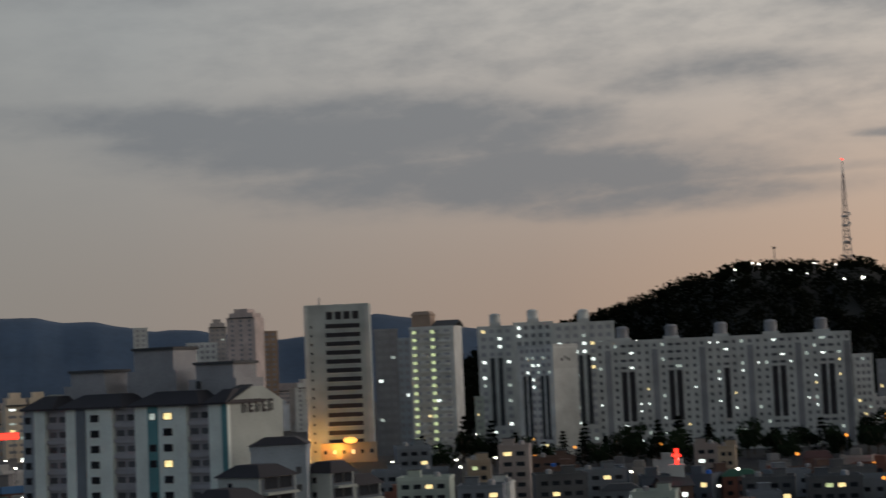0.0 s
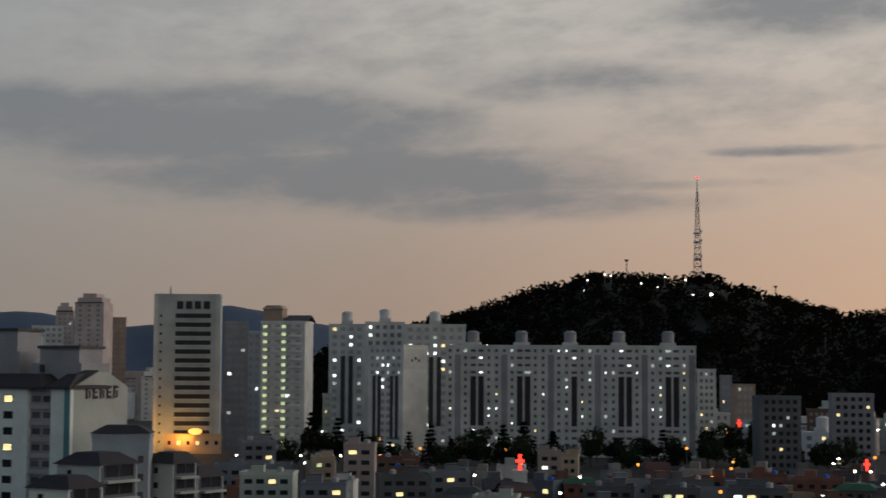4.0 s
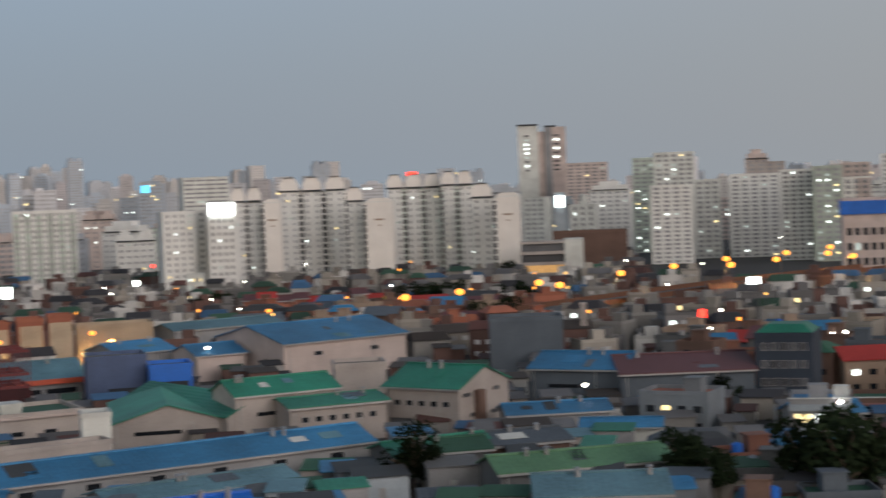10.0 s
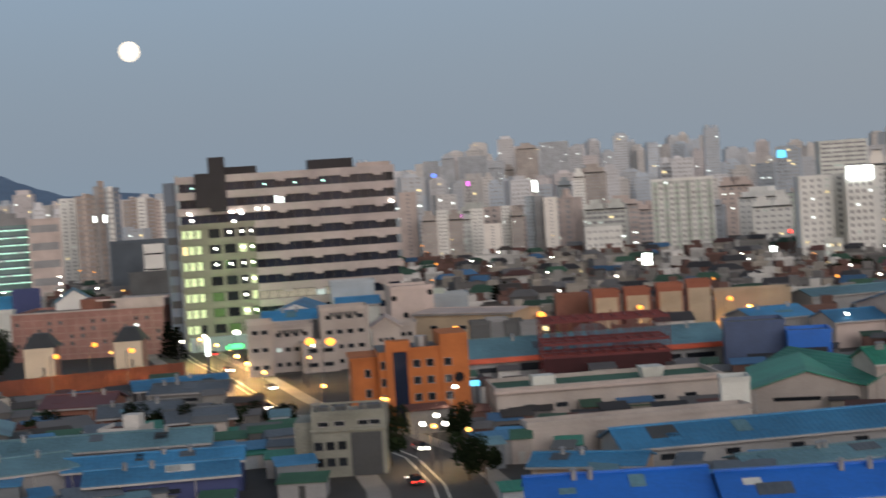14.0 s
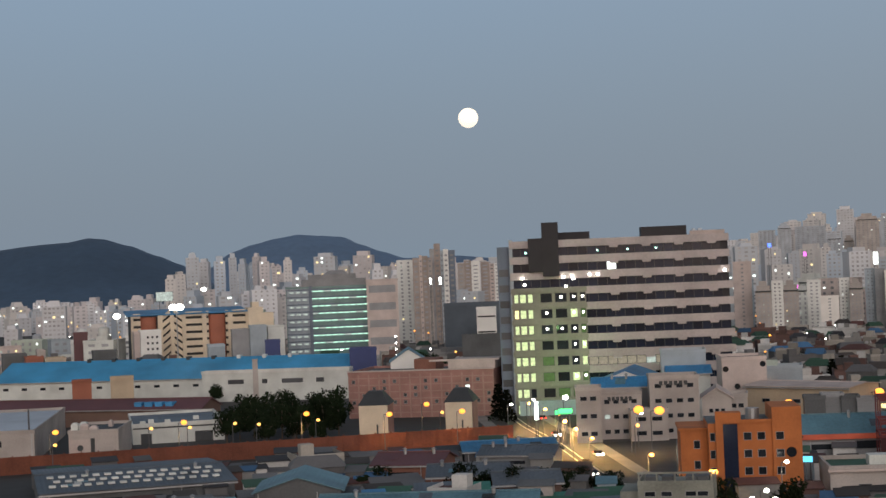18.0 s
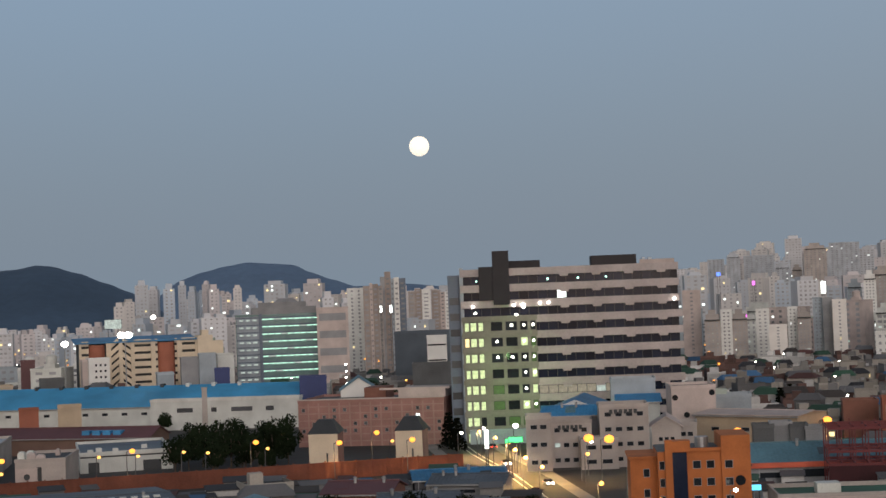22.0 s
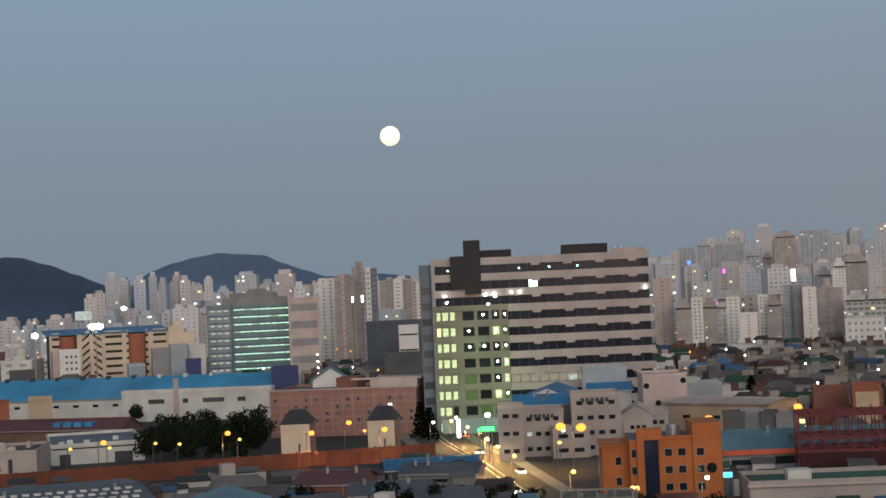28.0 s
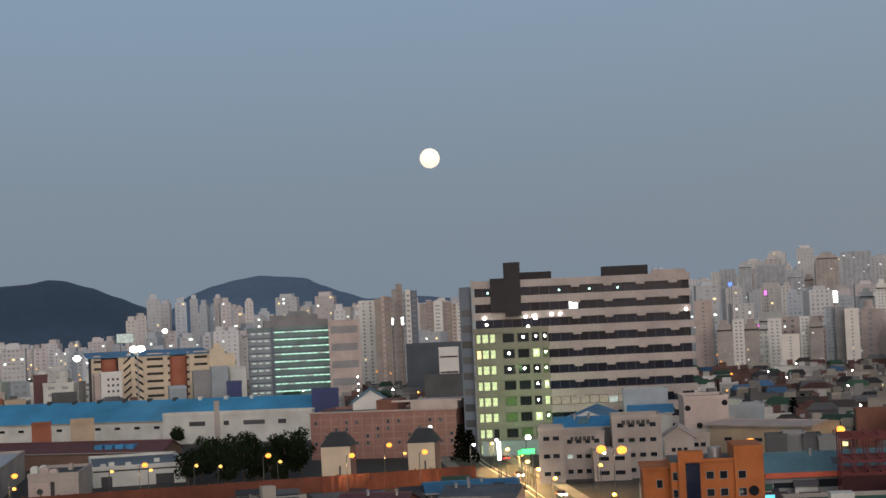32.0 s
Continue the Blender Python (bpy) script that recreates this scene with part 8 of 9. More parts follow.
class Field:
    """Buildings too many to pick apart, joined into one mesh."""

    def __init__(self, mats):
        self.s, self.mats = Shape(), mats

    def add(self, m, shape, mi):
        i = len(self.s.v)
        self.s.v += [tuple(m @ Vector(v)) for v in shape.v]
        self.s.f += [tuple(i + k for k in f) for f in shape.f]
        self.s.m += [mi] * len(shape.f)

    def done(self, name, label, category):
        return tagged(new(name, self.s.data(name, *self.mats)), label, category, kind="stuff")


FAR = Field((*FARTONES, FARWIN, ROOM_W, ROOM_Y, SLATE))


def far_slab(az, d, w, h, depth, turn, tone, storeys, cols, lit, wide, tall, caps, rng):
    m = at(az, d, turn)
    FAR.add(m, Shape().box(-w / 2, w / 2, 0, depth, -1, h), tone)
    groups = {5: Shape(), 6: Shape(), 7: Shape()}
    sh, p = h / storeys, (w - 1.6) / cols
    for r in range(storeys):
        for u in grid(w, cols, 0.8):
            q = rng.random()
            k = 6 if q < lit * 0.55 else 7 if q < lit else 5
            a, b = p * wide / 2, sh * tall / 2
            z = sh * (r + 0.55)
            groups[k].quad((u - a, -0.1, z - b), (u + a, -0.1, z - b), (u + a, -0.1, z + b), (u - a, -0.1, z + b))
    for k, g in groups.items():
        FAR.add(m, g, k)
    for k in range(caps):
        x, c = -w / 2 + w * (k + 0.5) / caps, w / caps * 0.3
        e = rng.uniform(2.0, 4.5)
        FAR.add(m, Shape().box(x - c, x + c, 1, depth - 1, h, h + e) if rng.random() < 0.7 else Shape().taper(x - c, x + c, 1, depth - 1, h, h + e, c * 0.3, 1), tone)


def far_city(az0, az1, d0, d1, h0, h1, n, seed, lit=0.05, w0=14, w1=30, tones=TONES):
    rng = random.Random(seed)
    for k in range(n):
        az = az0 + (az1 - az0) * (k + rng.uniform(0.1, 0.9)) / n
        d = rng.uniform(d0, d1)
        w, h = rng.uniform(w0, w1), rng.uniform(h0, h1)
        x, y, _ = spot(az, d)
        if not is_free(x, y, 4):
            d *= 1.04
            x, y, _ = spot(az, d)
            if not is_free(x, y, 2):
                continue
        turn = rng.choice((-24, -12, -6, 0, 0, 8, 20))
        if d0 >= 1150:
            far_slab(az, d, w, h, rng.uniform(10, 15), turn, rng.randrange(5), max(3, int(h / 3.0)), max(2, int(w / rng.uniform(3.2, 5.5))), lit, rng.choice((0.3, 0.45, 0.6)), rng.uniform(0.34, 0.5), rng.choice((0, 1, 1, 2)), rng)
            continue
        t = apartment(az, d, w, h, rng.uniform(10, 15), turn, rng.choice(tones), max(3, int(h / 3.0)), max(2, int(w / rng.uniform(3.2, 5.5))), lit, wide=rng.choice((0.35, 0.5, 0.75)), tall=rng.uniform(0.36, 0.55),
                      label="distant pale apartment slab with small windows", group="distant apartment slabs", caps=rng.choice((0, 1, 1, 2)) if w > 16 else 0, tanks=rng.choice((0, 0, 1)))


# far skyline, from east round to north-west
far_city(-92, -84, 2000, 2700, 62, 84, 26, 1, 0.02, 12, 24)
far_city(-87, -77, 1900, 2600, 66, 100, 42, 2, 0.02, 12, 24)
far_city(-78, -68, 1900, 2500, 52, 86, 34, 3, 0.02, 12, 24)
far_city(-90, -76, 1250, 1700, 36, 58, 36, 4, 0.04, 12, 22)
far_city(-90, -74, 900, 1150, 16, 34, 22, 5, 0.06)
far_city(-76, -56, 1300, 2000, 44, 64, 26, 6, 0.05)
far_city(-75, -52, 950, 1250, 26, 44, 22, 7, 0.06)
far_city(-56, -34, 1500, 2300, 42, 60, 54, 8, 0.05, 11, 22)
far_city(-54, -30, 1000, 1400, 22, 40, 34, 9, 0.06)
far_city(-42, -22, 1600, 2400, 34, 54, 44, 10, 0.05, 11, 22)
far_city(-38, -20, 1150, 1500, 14, 30, 26, 11, 0.05)
far_city(-31, -17, 800, 1050, 12, 28, 26, 12, 0.12, 12, 24, (SLABWALL, DECKCREAM, SLABWALL, PINKISH, BEIGE, WHITE))
far_city(-105, -94, 1500, 2400, 38, 58, 64, 13, 0.10, 10, 20)
far_city(-107, -97, 1160, 1450, 22, 38, 46, 14, 0.12, 10, 20)
far_city(-115, -104, 1200, 1900, 14, 30, 76, 15, 0.13, 9, 18)
far_city(-113, -100, 760, 1000, 10, 20, 30, 16, 0.1, 9, 18)
far_city(-16, -9, 900, 1300, 12, 30, 10, 17, 0.06)
far_city(9, 18, 620, 800, 8, 16, 14, 18, 0.12, 12, 20)


tall_rng = random.Random(61)
for tk in ((-106.62, 1400, 11.0, 67.7), (-106.25, 1450, 8.4, 64.2), (-105.7, 1400, 9.6, 63.9), (-105.25, 1500, 7.2, 67.8), (-104.94, 1350, 6.0, 60.6), (-104.46, 1450, 6.0, 67.2), (-104.17, 1400, 8.6, 62.3), (-103.37, 1450, 7.4, 63.0), (-102.1, 1200, 15.6, 62.1), (-100.78, 1250, 14.6, 62.4), (-100.27, 1100, 7.5, 50.8), (-107.39, 1300, 8.0, 50.5), (-107.04, 1350, 8.3, 54.0)):
    far_slab(*tk[:3], tk[3] - 3, 12, tall_rng.choice((-10, 0, 8)), tall_rng.randrange(5), int(tk[3] / 3), max(2, int(tk[2] / 3.5)), 0.05, 0.4, 0.4, 1, tall_rng)
FAR.done("distant_apartments", "crowded pale apartment slabs across the far city", "distant apartments")
SMALL = Field((*FARHOUSE, *FARROOF, FARWIN, ROOM_W, ROOM_Y))


def small_house(az, d, w, h, depth, turn, rng):
    m = at(az, d, turn)
    wall = rng.randrange(5)
    roof = 5 + rng.choice((0, 0, 1, 1, 2, 2, 3, 4, 5))
    SMALL.add(m, Shape().box(-w / 2, w / 2, 0, depth, -1, h), wall)
    if rng.random() < 0.62:
        SMALL.add(m, Shape().box(-w / 2 + 0.2, w / 2 - 0.2, 0.2, depth - 0.2, h, h + 0.15), roof)
        u = rng.uniform(-w * 0.3, w * 0.3)
        SMALL.add(m, Shape().box(u - 1.5, u + 1.5, depth * 0.4, depth * 0.4 + 3, h + 0.15, h + 2.7), wall)
        SMALL.add(m, Shape().box(-w / 2, w / 2, 0, 0.2, h, h + 0.8).box(-w / 2, -w / 2 + 0.2, 0.2, depth, h, h + 0.8).box(w / 2 - 0.2, w / 2, 0.2, depth, h, h + 0.8), wall)
    else:
        SMALL.add(m, Shape().taper(-w / 2 - 0.4, w / 2 + 0.4, -0.4, depth + 0.4, h, h + 2.0, w * rng.uniform(0.02, 0.28), depth * 0.45), roof)
    win, lit = Shape(), Shape()
    for r in range(max(1, int(h / 3.0))):
        for u in grid(w, max(2, int(w / 3.2)), 0.6):
            g = lit if rng.random() < 0.07 else win
            z = 3.0 * r + 1.7
            g.quad((u - 0.75, -0.1, z - 0.6), (u + 0.75, -0.1, z - 0.6), (u + 0.75, -0.1, z + 0.6), (u - 0.75, -0.1, z + 0.6))
    SMALL.add(m, win, 11)
    SMALL.add(m, lit, rng.choice((12, 13)))


ROOFS = (CONCRETE, DKGREEN, DKGREEN, DKGREEN, GREYROOF, BROWN, MAROON, TERRA)
WALLS = (DIMBLUE, CONCRETE, BROWN, DARKBLUE, BROWN, BRICK, BRICK, CONCRETE, TAN, DARKBLUE, DIMBLUE, BROWN, BROWN)
TANK = {c: Shape().tube(0, 0, 0, 1.3, 0.85, 0.85, 12).tube(0, 0, 1.3, 1.6, 0.85, 0.3, 12).data("water_tank", m) for c, m in (("blue", VIVID), ("yellow", mat("yellow_plastic", (0.55, 0.42, 0.08))), ("steel", STEEL))}


def house(az, d, w, h, depth, turn, seed, near, walls):
    rng = random.Random(seed)
    t = thing("house", at(az, d, turn), "", "house", "low houses")
    wall, roof = rng.choice(walls), rng.choice(ROOFS)
    part("wall", Shape().box(-w / 2, w / 2, 0, depth, -1, h), wall, t)
    tone = {"white_paint": "white", "cream_paint": "cream", "tan_render": "tan", "red_brick": "red brick", "grey_paint": "grey", "pale_rose_paint": "pale pink", "beige_paint": "beige", "raw_concrete": "concrete", "brown_tile_cladding": "brown", "blue_grey_paint": "blue-grey", "dull_blue_render": "dull blue", "terracotta_render": "terracotta", "dark_blue_grey_cladding": "dark blue-grey"}[wall.name]
    style = rng.random()
    if style < 0.68:
        s = Shape().box(-w / 2 - 0.1, w / 2 + 0.1, -0.1, 0.15, h, h + 0.8).box(-w / 2 - 0.1, w / 2 + 0.1, depth - 0.15, depth + 0.1, h, h + 0.8)
        s.box(-w / 2 - 0.1, -w / 2 + 0.15, 0.15, depth - 0.15, h, h + 0.8).box(w / 2 - 0.15, w / 2 + 0.1, 0.15, depth - 0.15, h, h + 0.8)
        part("parapet", s, wall, t)
        part("roof", Shape().box(-w / 2 + 0.15, w / 2 - 0.15, 0.15, depth - 0.15, h, h + 0.1), roof, t)
        u = rng.uniform(-w * 0.25, w * 0.25)
        hut = part("stair_hut", Shape().box(u - 1.6, u + 1.6, depth * 0.4, depth * 0.4 + 3.2, h + 0.1, h + 2.6).box(u - 1.8, u + 1.8, depth * 0.4 - 0.2, depth * 0.4 + 3.4, h + 2.6, h + 2.8), wall, t)
        if rng.random() < 0.5:
            part("water_tank", TANK[rng.choice(("blue", "yellow", "steel", "steel"))], None, t, "", pose(-u, depth * 0.55, h + 0.1))
        tagged(t, tone + " low house with a flat roof and stair hut")
    elif style < 0.86:
        part("roof", Shape().gable(-w / 2, w / 2, 0, depth, h, h + 2.2, "x", 0.5, 0.2), rng.choice((SLATE, MAROON, BLUEROOF, GREYROOF, REDROOF)), t)
        part("gable_wall", Shape().taper(-w / 2, w / 2, 0.1, depth - 0.1, h, h + 2.0, 0.05, depth * 0.48), wall, t)
        tagged(t, tone + " low house with a pitched roof")
    else:
        part("roof", Shape().taper(-w / 2 - 0.4, w / 2 + 0.4, -0.4, depth + 0.4, h, h + 1.8, w * 0.25, depth * 0.3), rng.choice((SLATE, TERRA, BLUEROOF, DKGREEN)), t)
        tagged(t, tone + " low house with a hipped roof")
    n, c = max(1, int(h / 3.0)), max(2, int(w / 3.2))
    if near:
        for r in range(n):
            for u in grid(w, c, 0.6):
                q = rng.random()
                window(t, u, 0, 3.0 * r + 1.7, 1.5, 1.2, ROOM_Y if q < 0.05 else ROOM_W if q < 0.10 else GLASS)
    else:
        dark, lit = [], []
        for r in range(n):
            for u in grid(w, c, 0.6):
                (lit if rng.random() < 0.11 else dark).append(((u, 0), 1, 0, 3.0 * r + 1.7, 1.6, 1.2))
        far_windows("window_field", t, dark, GLASS)
        far_windows("lit_window_field", t, lit, rng.choice((ROOM_Y, ROOM_W)))
    return t


def houses(az0, az1, d0, d1, gap, seed, h0=5.5, h1=11.0, near_to=0.0, limit=400, single=False, walls=WALLS):
    """Fill a sector with houses in loose rows."""
    rng = random.Random(seed)
    made = 0
    d = d0
    while d < d1:
        az = az0 + rng.uniform(0, 1.0)
        while az < az1 and made < limit:
            w = rng.uniform(8, 15) if single else rng.uniform(5.5, 11.5)
            dd = d + rng.uniform(-3, 3)
            x, y, _ = spot(az, dd + 5)
            if is_free(x, y, w * 0.42):
                if not single:
                    small_house(az, dd, w, rng.uniform(h0, h1), rng.uniform(7, 10), rng.choice((-20, -8, 0, 6, 16)) + rng.uniform(-4, 4), rng)
                else:
                    house(az, dd, w, rng.uniform(h0, h1), rng.uniform(7, 10), rng.choice((-20, -8, 0, 6, 16)) + rng.uniform(-4, 4), rng.random(), dd < near_to, walls)
                TAKEN.append((x, y, w * 0.45))
                made += 1
            az += math.degrees((w + gap * rng.uniform(0.3, 1.0)) / dd)
        d += 13 + gap + (d - d0) * 0.02
    return made


# the church yard stays open but for its trees
for k in range(14):
    TAKEN.extend([(*spot(-35.5 + 0.6 * k, q)[:2], 7.0) for q in (262, 275, 288, 300)])
for az_, d_, k_, s_ in ((-35.2, 292, 1, 0.8), (-34.6, 284, 0, 0.8), (-33.9, 279, 1, 0.7), (-33.0, 276, 0, 0.7), (-31.9, 282, 1, 0.8), (-30.9, 286, 1, 0.7), (-29.9, 280, 0, 0.8), (-36.2, 300, 1, 0.9), (-41.6, 291, 1, 0.9), (-24.9, 262, 1, 1.0), (-24.2, 258, 0, 1.0)):
    tree(az_, d_, k_, s_, "dark leafy tree in the church yard")
houses(-57, -36, 215, 290, 3, 31, 2.8, 4.2, 300, 26, True)
houses(-57, -36, 295, 420, 3, 43, 5.0, 9.5, 0, 120, True)
houses(-36, -24, 235, 440, 4, 32, 6, 11, 300, 80, True)
houses(-24, -16, 235, 330, 4, 41, 6, 10, 300, 40, True)
houses(-9, 16, 425, 520, 6, 37, 4, 8, 0, 60, True)
houses(-60, -19, 400, 700, 4, 33, 5, 10)
houses(-72, -61, 480, 640, 3, 46, 5, 8, 0, 40, True, (BRICK, BRICK, TERRA, BROWN, TAN))
houses(-86, -58, 430, 640, 4, 34, 4.5, 8)
houses(-86, -58, 640, 900, 8, 36, 5, 9)
houses(-113.5, -107.3, 668, 740, 2, 44, 7, 14)
houses(-112, -97, 700, 900, 8, 35, 5, 9)
houses(-9, 16, 510, 545, 8, 40, 4, 7)
houses(-96, -84, 540, 900, 9, 38, 5, 9)
houses(-103, -91, 300, 370, 7, 39, 3.5, 5.5)


def yard_clutter(az0, az1, d0, d1, n, seed, single_to=0):
    """Lean-tos, containers and small sheds packed into the yards."""
    rng = random.Random(seed)
    for _ in range(n):
        az, d = rng.uniform(az0, az1), rng.uniform(d0, d1)
        x, y, _z = spot(az, d)
        w = rng.uniform(3, 8)
        if is_free(x, y, -2.2):
            m = at(az, d, rng.choice((0, 6, 10, -8)))
            h, q = rng.uniform(2.2, 4.6), rng.uniform(3, 6)
            if d < single_to:
                hut = thing("lean_to_shed", m, "small yard shed with a sloping sheet roof", "shed", "yard sheds")
                part("wall", Shape().box(-w / 2, w / 2, 0, q, -0.5, h), rng.choice((GREY, CONCRETE, GREY, DIMBLUE, BLUEGREY, CREAM)), hut)
                part("roof", Shape().slab([(-w / 2 - 0.3, -0.4, h), (w / 2 + 0.3, -0.4, h), (w / 2 + 0.3, q + 0.3, h + 0.7), (-w / 2 - 0.3, q + 0.3, h + 0.7)], 0.15), rng.choice((GREYROOF, SLATE, GREYROOF, PALEBLUE, BLUEROOF, GREENROOF, DKGREEN, CONCRETE)), hut)
                part("door", Shape().box(-0.5, 0.5, -0.06, 0, 0, 2.0), SLATE if rng.random() < 0.7 else STEEL, hut)
                TAKEN.append((x, y, 2.5))
                continue
            SMALL.add(m, Shape().box(-w / 2, w / 2, 0, q, -0.5, h), rng.randrange(5))
            SMALL.add(m, Shape().slab([(-w / 2 - 0.3, -0.4, h), (w / 2 + 0.3, -0.4, h), (w / 2 + 0.3, q + 0.3, h + 0.7), (-w / 2 - 0.3, q + 0.3, h + 0.7)], 0.15), 5 + rng.choice((0, 0, 0, 2, 2, 3, 4, 5, 5, 1)))
            TAKEN.append((x, y, 2.5))


yard_clutter(-112, -92, 235, 400, 420, 51, 310)
yard_clutter(-88, -56, 215, 430, 430, 52, 275)
yard_clutter(-56, -24, 215, 320, 300, 53)
SMALL.done("low_houses", "dense jumble of low houses with flat and tiled roofs", "houses")

# scattered lights of streets, shops and signs
# far lights as oversized balls, the bloom round each put into its size
SPARKS = {n: Shape().ball(0, 0, 0, r, None, 8, 5).data("lamp_head", m) for n, r, m in (("white", 0.38, BULB), ("orange", 0.5, SODIUM), ("amber", 0.4, YELLOW_L), ("red", 0.6, RED_L), ("blue", 0.8, BLUE_L), ("cyan", 1.0, CYAN_L), ("pink", 0.8, PINK_L), ("green", 0.7, GREEN_L))}
STALK = Shape().tube(0, 0, -7, 6, 0.16, 0.12, 6).data("pole", DARKSTEEL)


LIGHTS = Field((DARKSTEEL, BULB, SODIUM, YELLOW_L))


def spark(az, d, hue, h=6.0):
    if d > 560:
        m = at(az, d, 0, h - 6)
        LIGHTS.add(m, Shape().tube(0, 0, -7, 6, 0.16, 0.12, 5), 0)
        LIGHTS.add(m, Shape().ball(0, 0, 6.3, 0.36 if hue == "white" else 0.5, None, 8, 5), {"white": 1, "orange": 2, "amber": 3}[hue])
        return
    t = thing("street_lamp", at(az, d, 0, h - 6), hue + " street light seen far across the city", "lamp", "far street lights")
    part("pole", STALK, None, t)
    part("lamp_head", SPARKS[hue], None, t, "", pose(0, 0, 6.3))


rng = random.Random(77)
for az0, az1, d0, d1, n in ((-112, -97, 700, 1700, 130), (-97, -84, 560, 1200, 30), (-86, -56, 430, 900, 46), (-56, -36, 330, 1000, 30), (-37, -18, 330, 1000, 120), (-9, 16, 440, 700, 34)):
    for k in range(n):
        spark(rng.uniform(az0, az1), d0 * (d1 / d0) ** rng.random(), rng.choice(("white", "white", "white", "orange", "orange", "amber")), rng.uniform(6, 11))


# lamps along the lane below the apartment terraces and beside the glass office
for az_, d_, c_ in ((-6.56, 556, "white"), (-3.3, 558, "white"), (-3.01, 556, "white"), (-2.7, 558, "white"), (-4.37, 555, "white"), (-4.23, 534, "white"), (-3.4, 558, "orange"), (-1.65, 556, "orange"), (10.52, 558, "amber"), (10.48, 556, "amber"), (10.42, 546, "amber"), (10.36, 528, "orange"), (9.85, 510, "orange"), (9.71, 506, "orange"), (6.89, 494, "amber"), (-4.75, 480, "amber"), (-2.62, 466, "white"), (-1.26, 458, "white"), (9.08, 470, "orange")):
    spark(az_, d_, c_, 6.0)
for az_, h_, c_ in ((-99.74, 20.6, "white"), (-99.73, 18.0, "white"), (-99.74, 15.6, "white"), (-99.73, 13.3, "white"), (-99.74, 9.0, "white"), (-99.55, 12.5, "amber"), (-99.36, 7.2, "white"), (-99.43, 15.0, "white"), (-98.54, 15.2, "white"), (-98.41, 8.1, "white"), (-98.98, 8.8, "amber"), (-98.87, 10.4, "amber"), (-98.75, 10.8, "orange"), (-98.68, 6.0, "orange")):
    spark(az_, 630, c_, h_)


LIGHTS.done("distant_street_lights", "scattered street lights across the far city", "street lights")


def sign(az, d, w, h, z, material, label, kind="lit_sign"):
    """A lit sign board on two posts or a roof frame."""
    x, y, g = spot(az, d)
    t = thing(kind, at(az, d), label, "sign", "lit signs")
    part("board", Shape().box(-w / 2, w / 2, -0.3, 0.0, z - g, z - g + h), material, t)
    part("back", Shape().box(-w / 2 - 0.15, w / 2 + 0.15, 0.0, 0.25, z - g - 0.15, z - g + h + 0.15), DARKSTEEL, t)
    part("post", Shape().box(-w * 0.3 - 0.15, -w * 0.3 + 0.15, 0.25, 0.6, -1, z - g + h * 0.5), DARKSTEEL, t)
    part("post", Shape().box(w * 0.3 - 0.15, w * 0.3 + 0.15, 0.25, 0.6, -1, z - g + h * 0.5), DARKSTEEL, t)
    return t


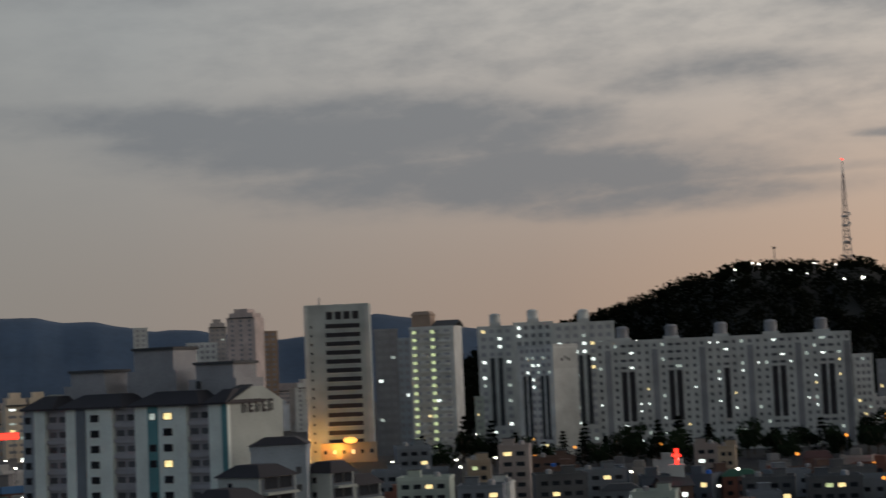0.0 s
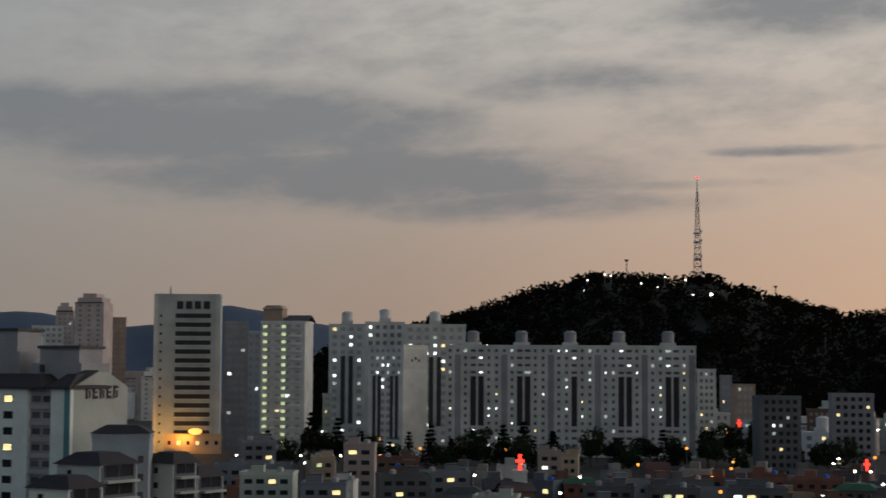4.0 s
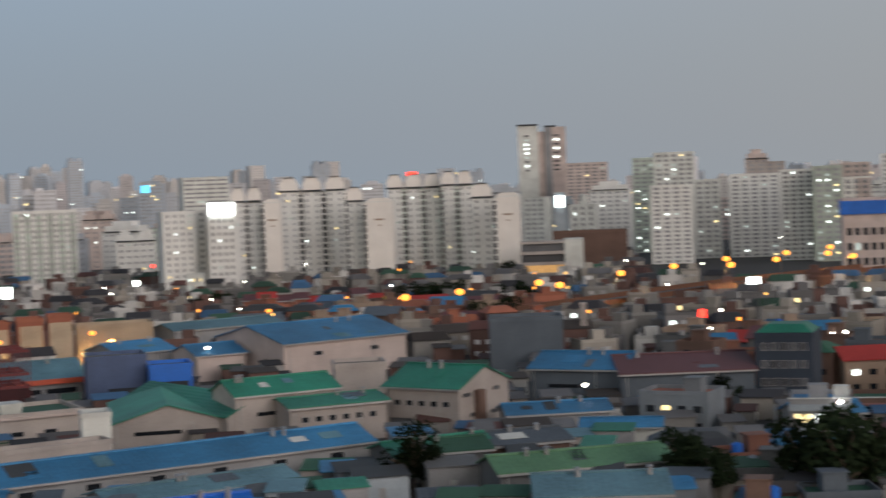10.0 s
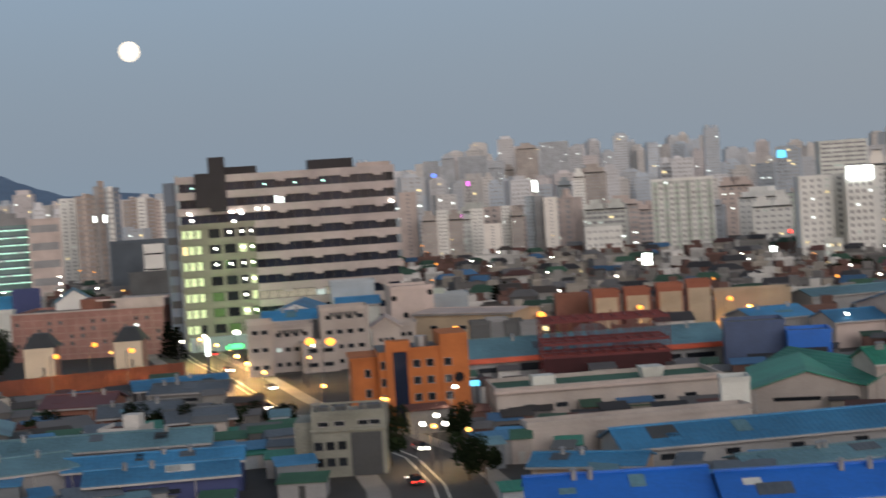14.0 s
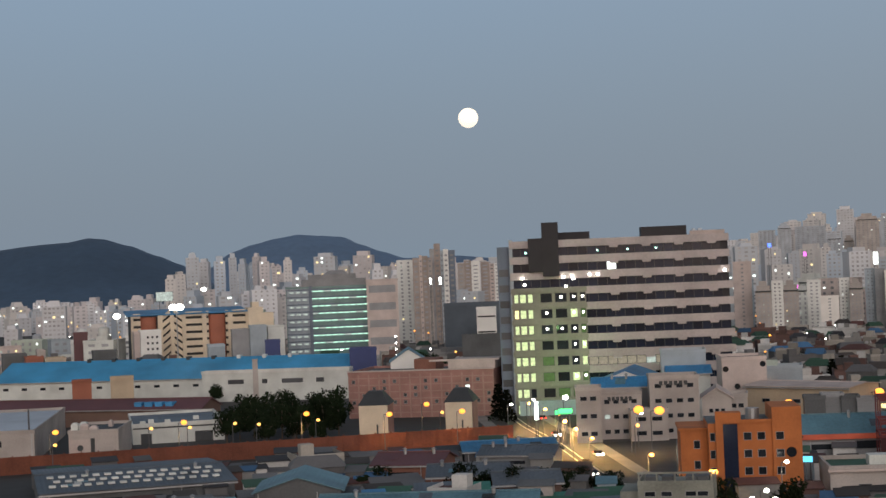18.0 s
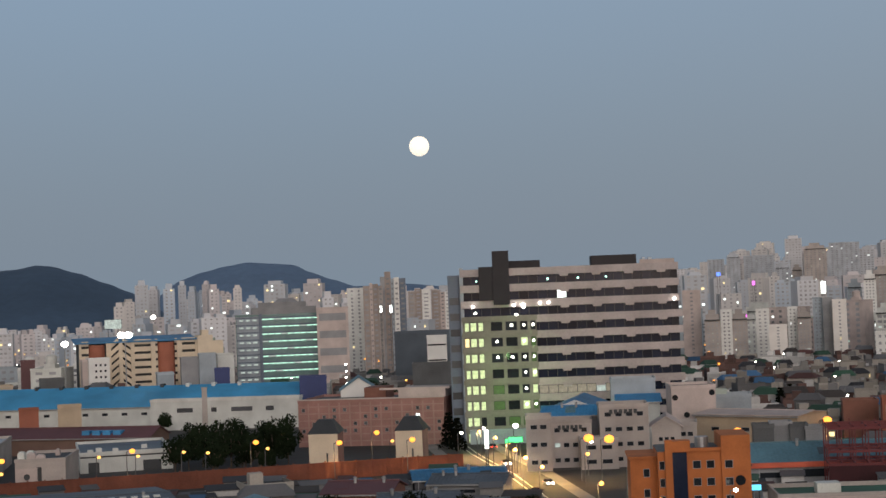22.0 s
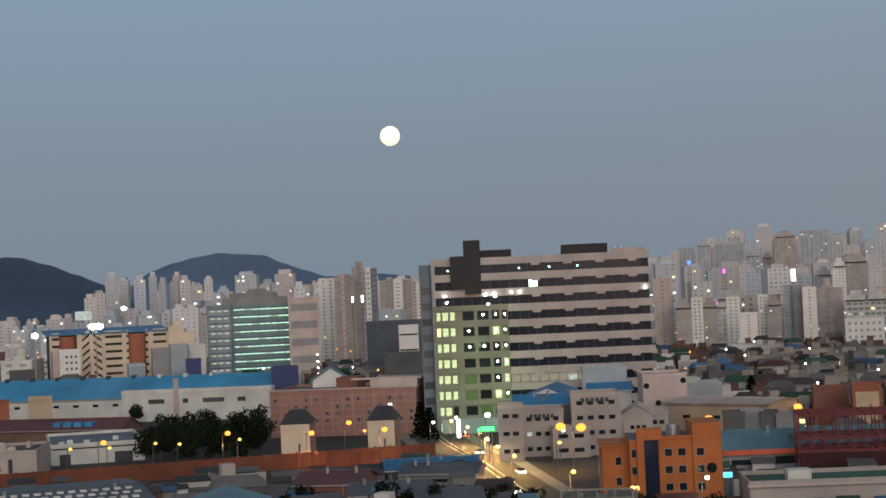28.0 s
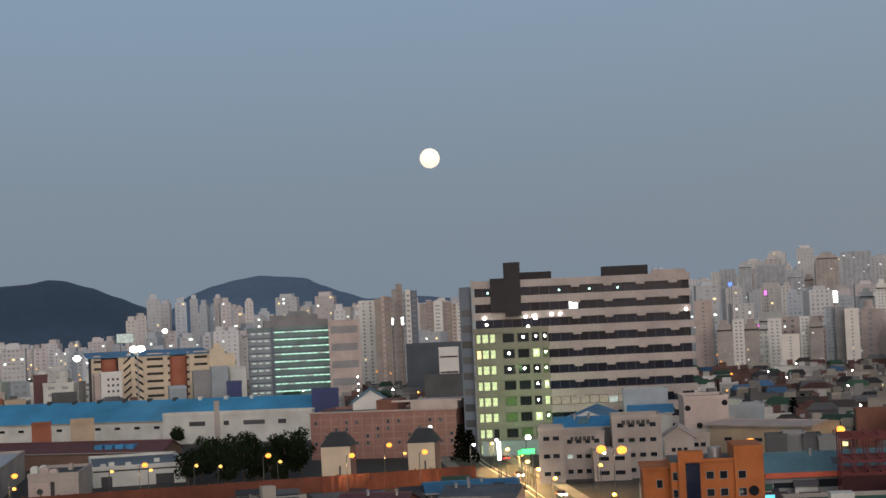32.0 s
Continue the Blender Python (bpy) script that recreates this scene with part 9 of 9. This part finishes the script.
for tk, w_, h_, m_, lb in (((-27.13, 620, 31.5), 4.0, 1.2, PINK_L, "magenta lit shop sign"), ((-26.83, 615, 29.9), 5.0, 1.6, BLUE_L, "blue lit shop sign"), ((-28.43, 780, 42.4), 7, 2.0, CYAN_L, "blue-white lit roof sign"), ((-19.47, 640, 31.2), 8, 2.4, RED_L, "red lit roof sign"), ((-21.27, 620, 26.2), 8, 2.2, SCREEN, "white lit shop sign"), ((-22.97, 610, 24.0), 9, 1.6, PINK_L, "pink lit shop sign"), ((-20.16, 620, 26.7), 7, 2.0, SCREEN, "white lit shop sign"), ((-24.69, 700, 26.6), 6, 1.4, BLUE_L, "blue lit shop sign"),
                           ((-5.59, 600, 19.8), 4.6, 1.6, BLUE_L, "blue lit sign on a low building"), ((-3.55, 600, 12.0), 4.0, 1.4, ORANGE_L, "orange glowing shop sign board"), ((-79.61, 640, 12.4), 3.4, 4.4, SCREEN, "tall glowing white sign panel"), ((-75.32, 620, 14.6), 2.0, 2.0, SCREEN, "glowing white sign panel"), ((-86.79, 1300, 54.5), 2.8, 2.8, BLUE_L, "blue light high on a tower"), ((-85.62, 1300, 46.6), 2.2, 3.4, PINK_L, "violet light high on a tower"), ((-83.31, 1250, 41.4), 3.2, 8.5, SCREEN, "vertical glowing white sign"), ((-74.87, 1250, 53.6), 6.0, 5.5, CYAN_L, "cyan light high on a tower"), ((-85.95, 1100, 25.2), 2.0, 2.0, PINK_L, "violet light on a tower"), ((-74.73, 700, 17.6), 1.3, 1.3, RED_L, "small red glowing sign"), ((-65.71, 850, 53.5), 5.0, 2.0, RED_L, "small red glowing roof-edge light"),
                           ((-107.61, 820, 38.0), 8.0, 4.4, ROOM_DIM, "pale dimly lit billboard on a roof"), ((-98.45, 985, 39.2), 1.1, 3.6, SCREEN, "slim white light on a tower"), ((-98.11, 960, 39.4), 1.4, 4.2, SCREEN, "slim white light on a tower"), ((-93.97, 408, 9.3), 3.4, 1.2, GREEN_L, "green lit sign at the crossing"), ((-94.97, 420, 8.6), 0.9, 4.6, SCREEN, "tall white-blue fuel station sign"), ((-94.09, 415, 8.4), 3.4, 1.0, GREEN_L, "green lit sign at the crossing"), ((-85.85, 315, 7.2), 2.0, 1.0, CYAN_L, "small cyan glowing sign"),
                           ((-54.07, 480, 15.6), 3.0, 2.0, SCREEN, "white lit shop sign"), ((-54.14, 470, 16.1), 3.0, 2.0, SCREEN, "white lit shop sign"), ((-40.81, 430, 14.7), 4.5, 1.0, ROOM_W, "pale green lit canopy"), ((-31.04, 560, 14.8), 14.0, 1.6, ROOM_W, "row of bright shop lights"), ((-55.88, 420, 11.2), 1.8, 2.2, RED_L, "small red glowing sign")):
    sign(tk[0], tk[1], w_, h_, tk[2] - h_ / 2, m_, lb)


def floodlight(az, d, z, r, n):
    x, y, g = spot(az, d)
    t = thing("floodlight_mast", at(az, d), "blazing white floodlight on a tall mast", "lamp", "floodlights")
    part("mast", Shape().tube(0, 0.6, -1, z - g + 0.4, 0.3, 0.2, 8), STEEL, t)
    for k in range(n):
        part("lamp_head", Shape().ball((k - (n - 1) / 2) * r * 1.5, 0, z - g, r, r * 0.75, 12, 7), BULB, t)


floodlight(-109.23, 715, 31.4, 1.6, 1)
floodlight(-107.22, 690, 34.5, 1.8, 2)
floodlight(-106.26, 900, 40.3, 1.5, 1)


def red_cross(az, d, z, s, tower):
    x, y, g = spot(az, d)
    t = thing("church_cross", at(az, d), "red neon church cross on a slim white tower" if tower else "red neon church cross on a thin mast", "cross", "red crosses")
    zz = z - g
    if tower:
        part("tower", Shape().box(-2.0, 2.0, 0, 4, -1, zz - 0.6).box(-2.2, 2.2, -0.2, 4.2, zz - 0.6, zz), WHITE, t)
    else:
        part("mast", Shape().tube(0, 0.5, -1, zz, 0.4, 0.25, 8), STEEL, t)
    part("cross", Shape().box(-0.42 * s, 0.42 * s, 0, 0.8, zz, zz + 3.9 * s).box(-1.05 * s, 1.05 * s, 0, 0.8, zz + 1.9 * s, zz + 2.6 * s), RED_L, t)


red_cross(3.18, 470, 18.8, 1.15, True)
red_cross(10.64, 640, 25.9, 0.9, False)
red_cross(10.09, 520, 11.5, 1.0, False)
red_cross(14.83, 560, 15.0, 1.0, False)
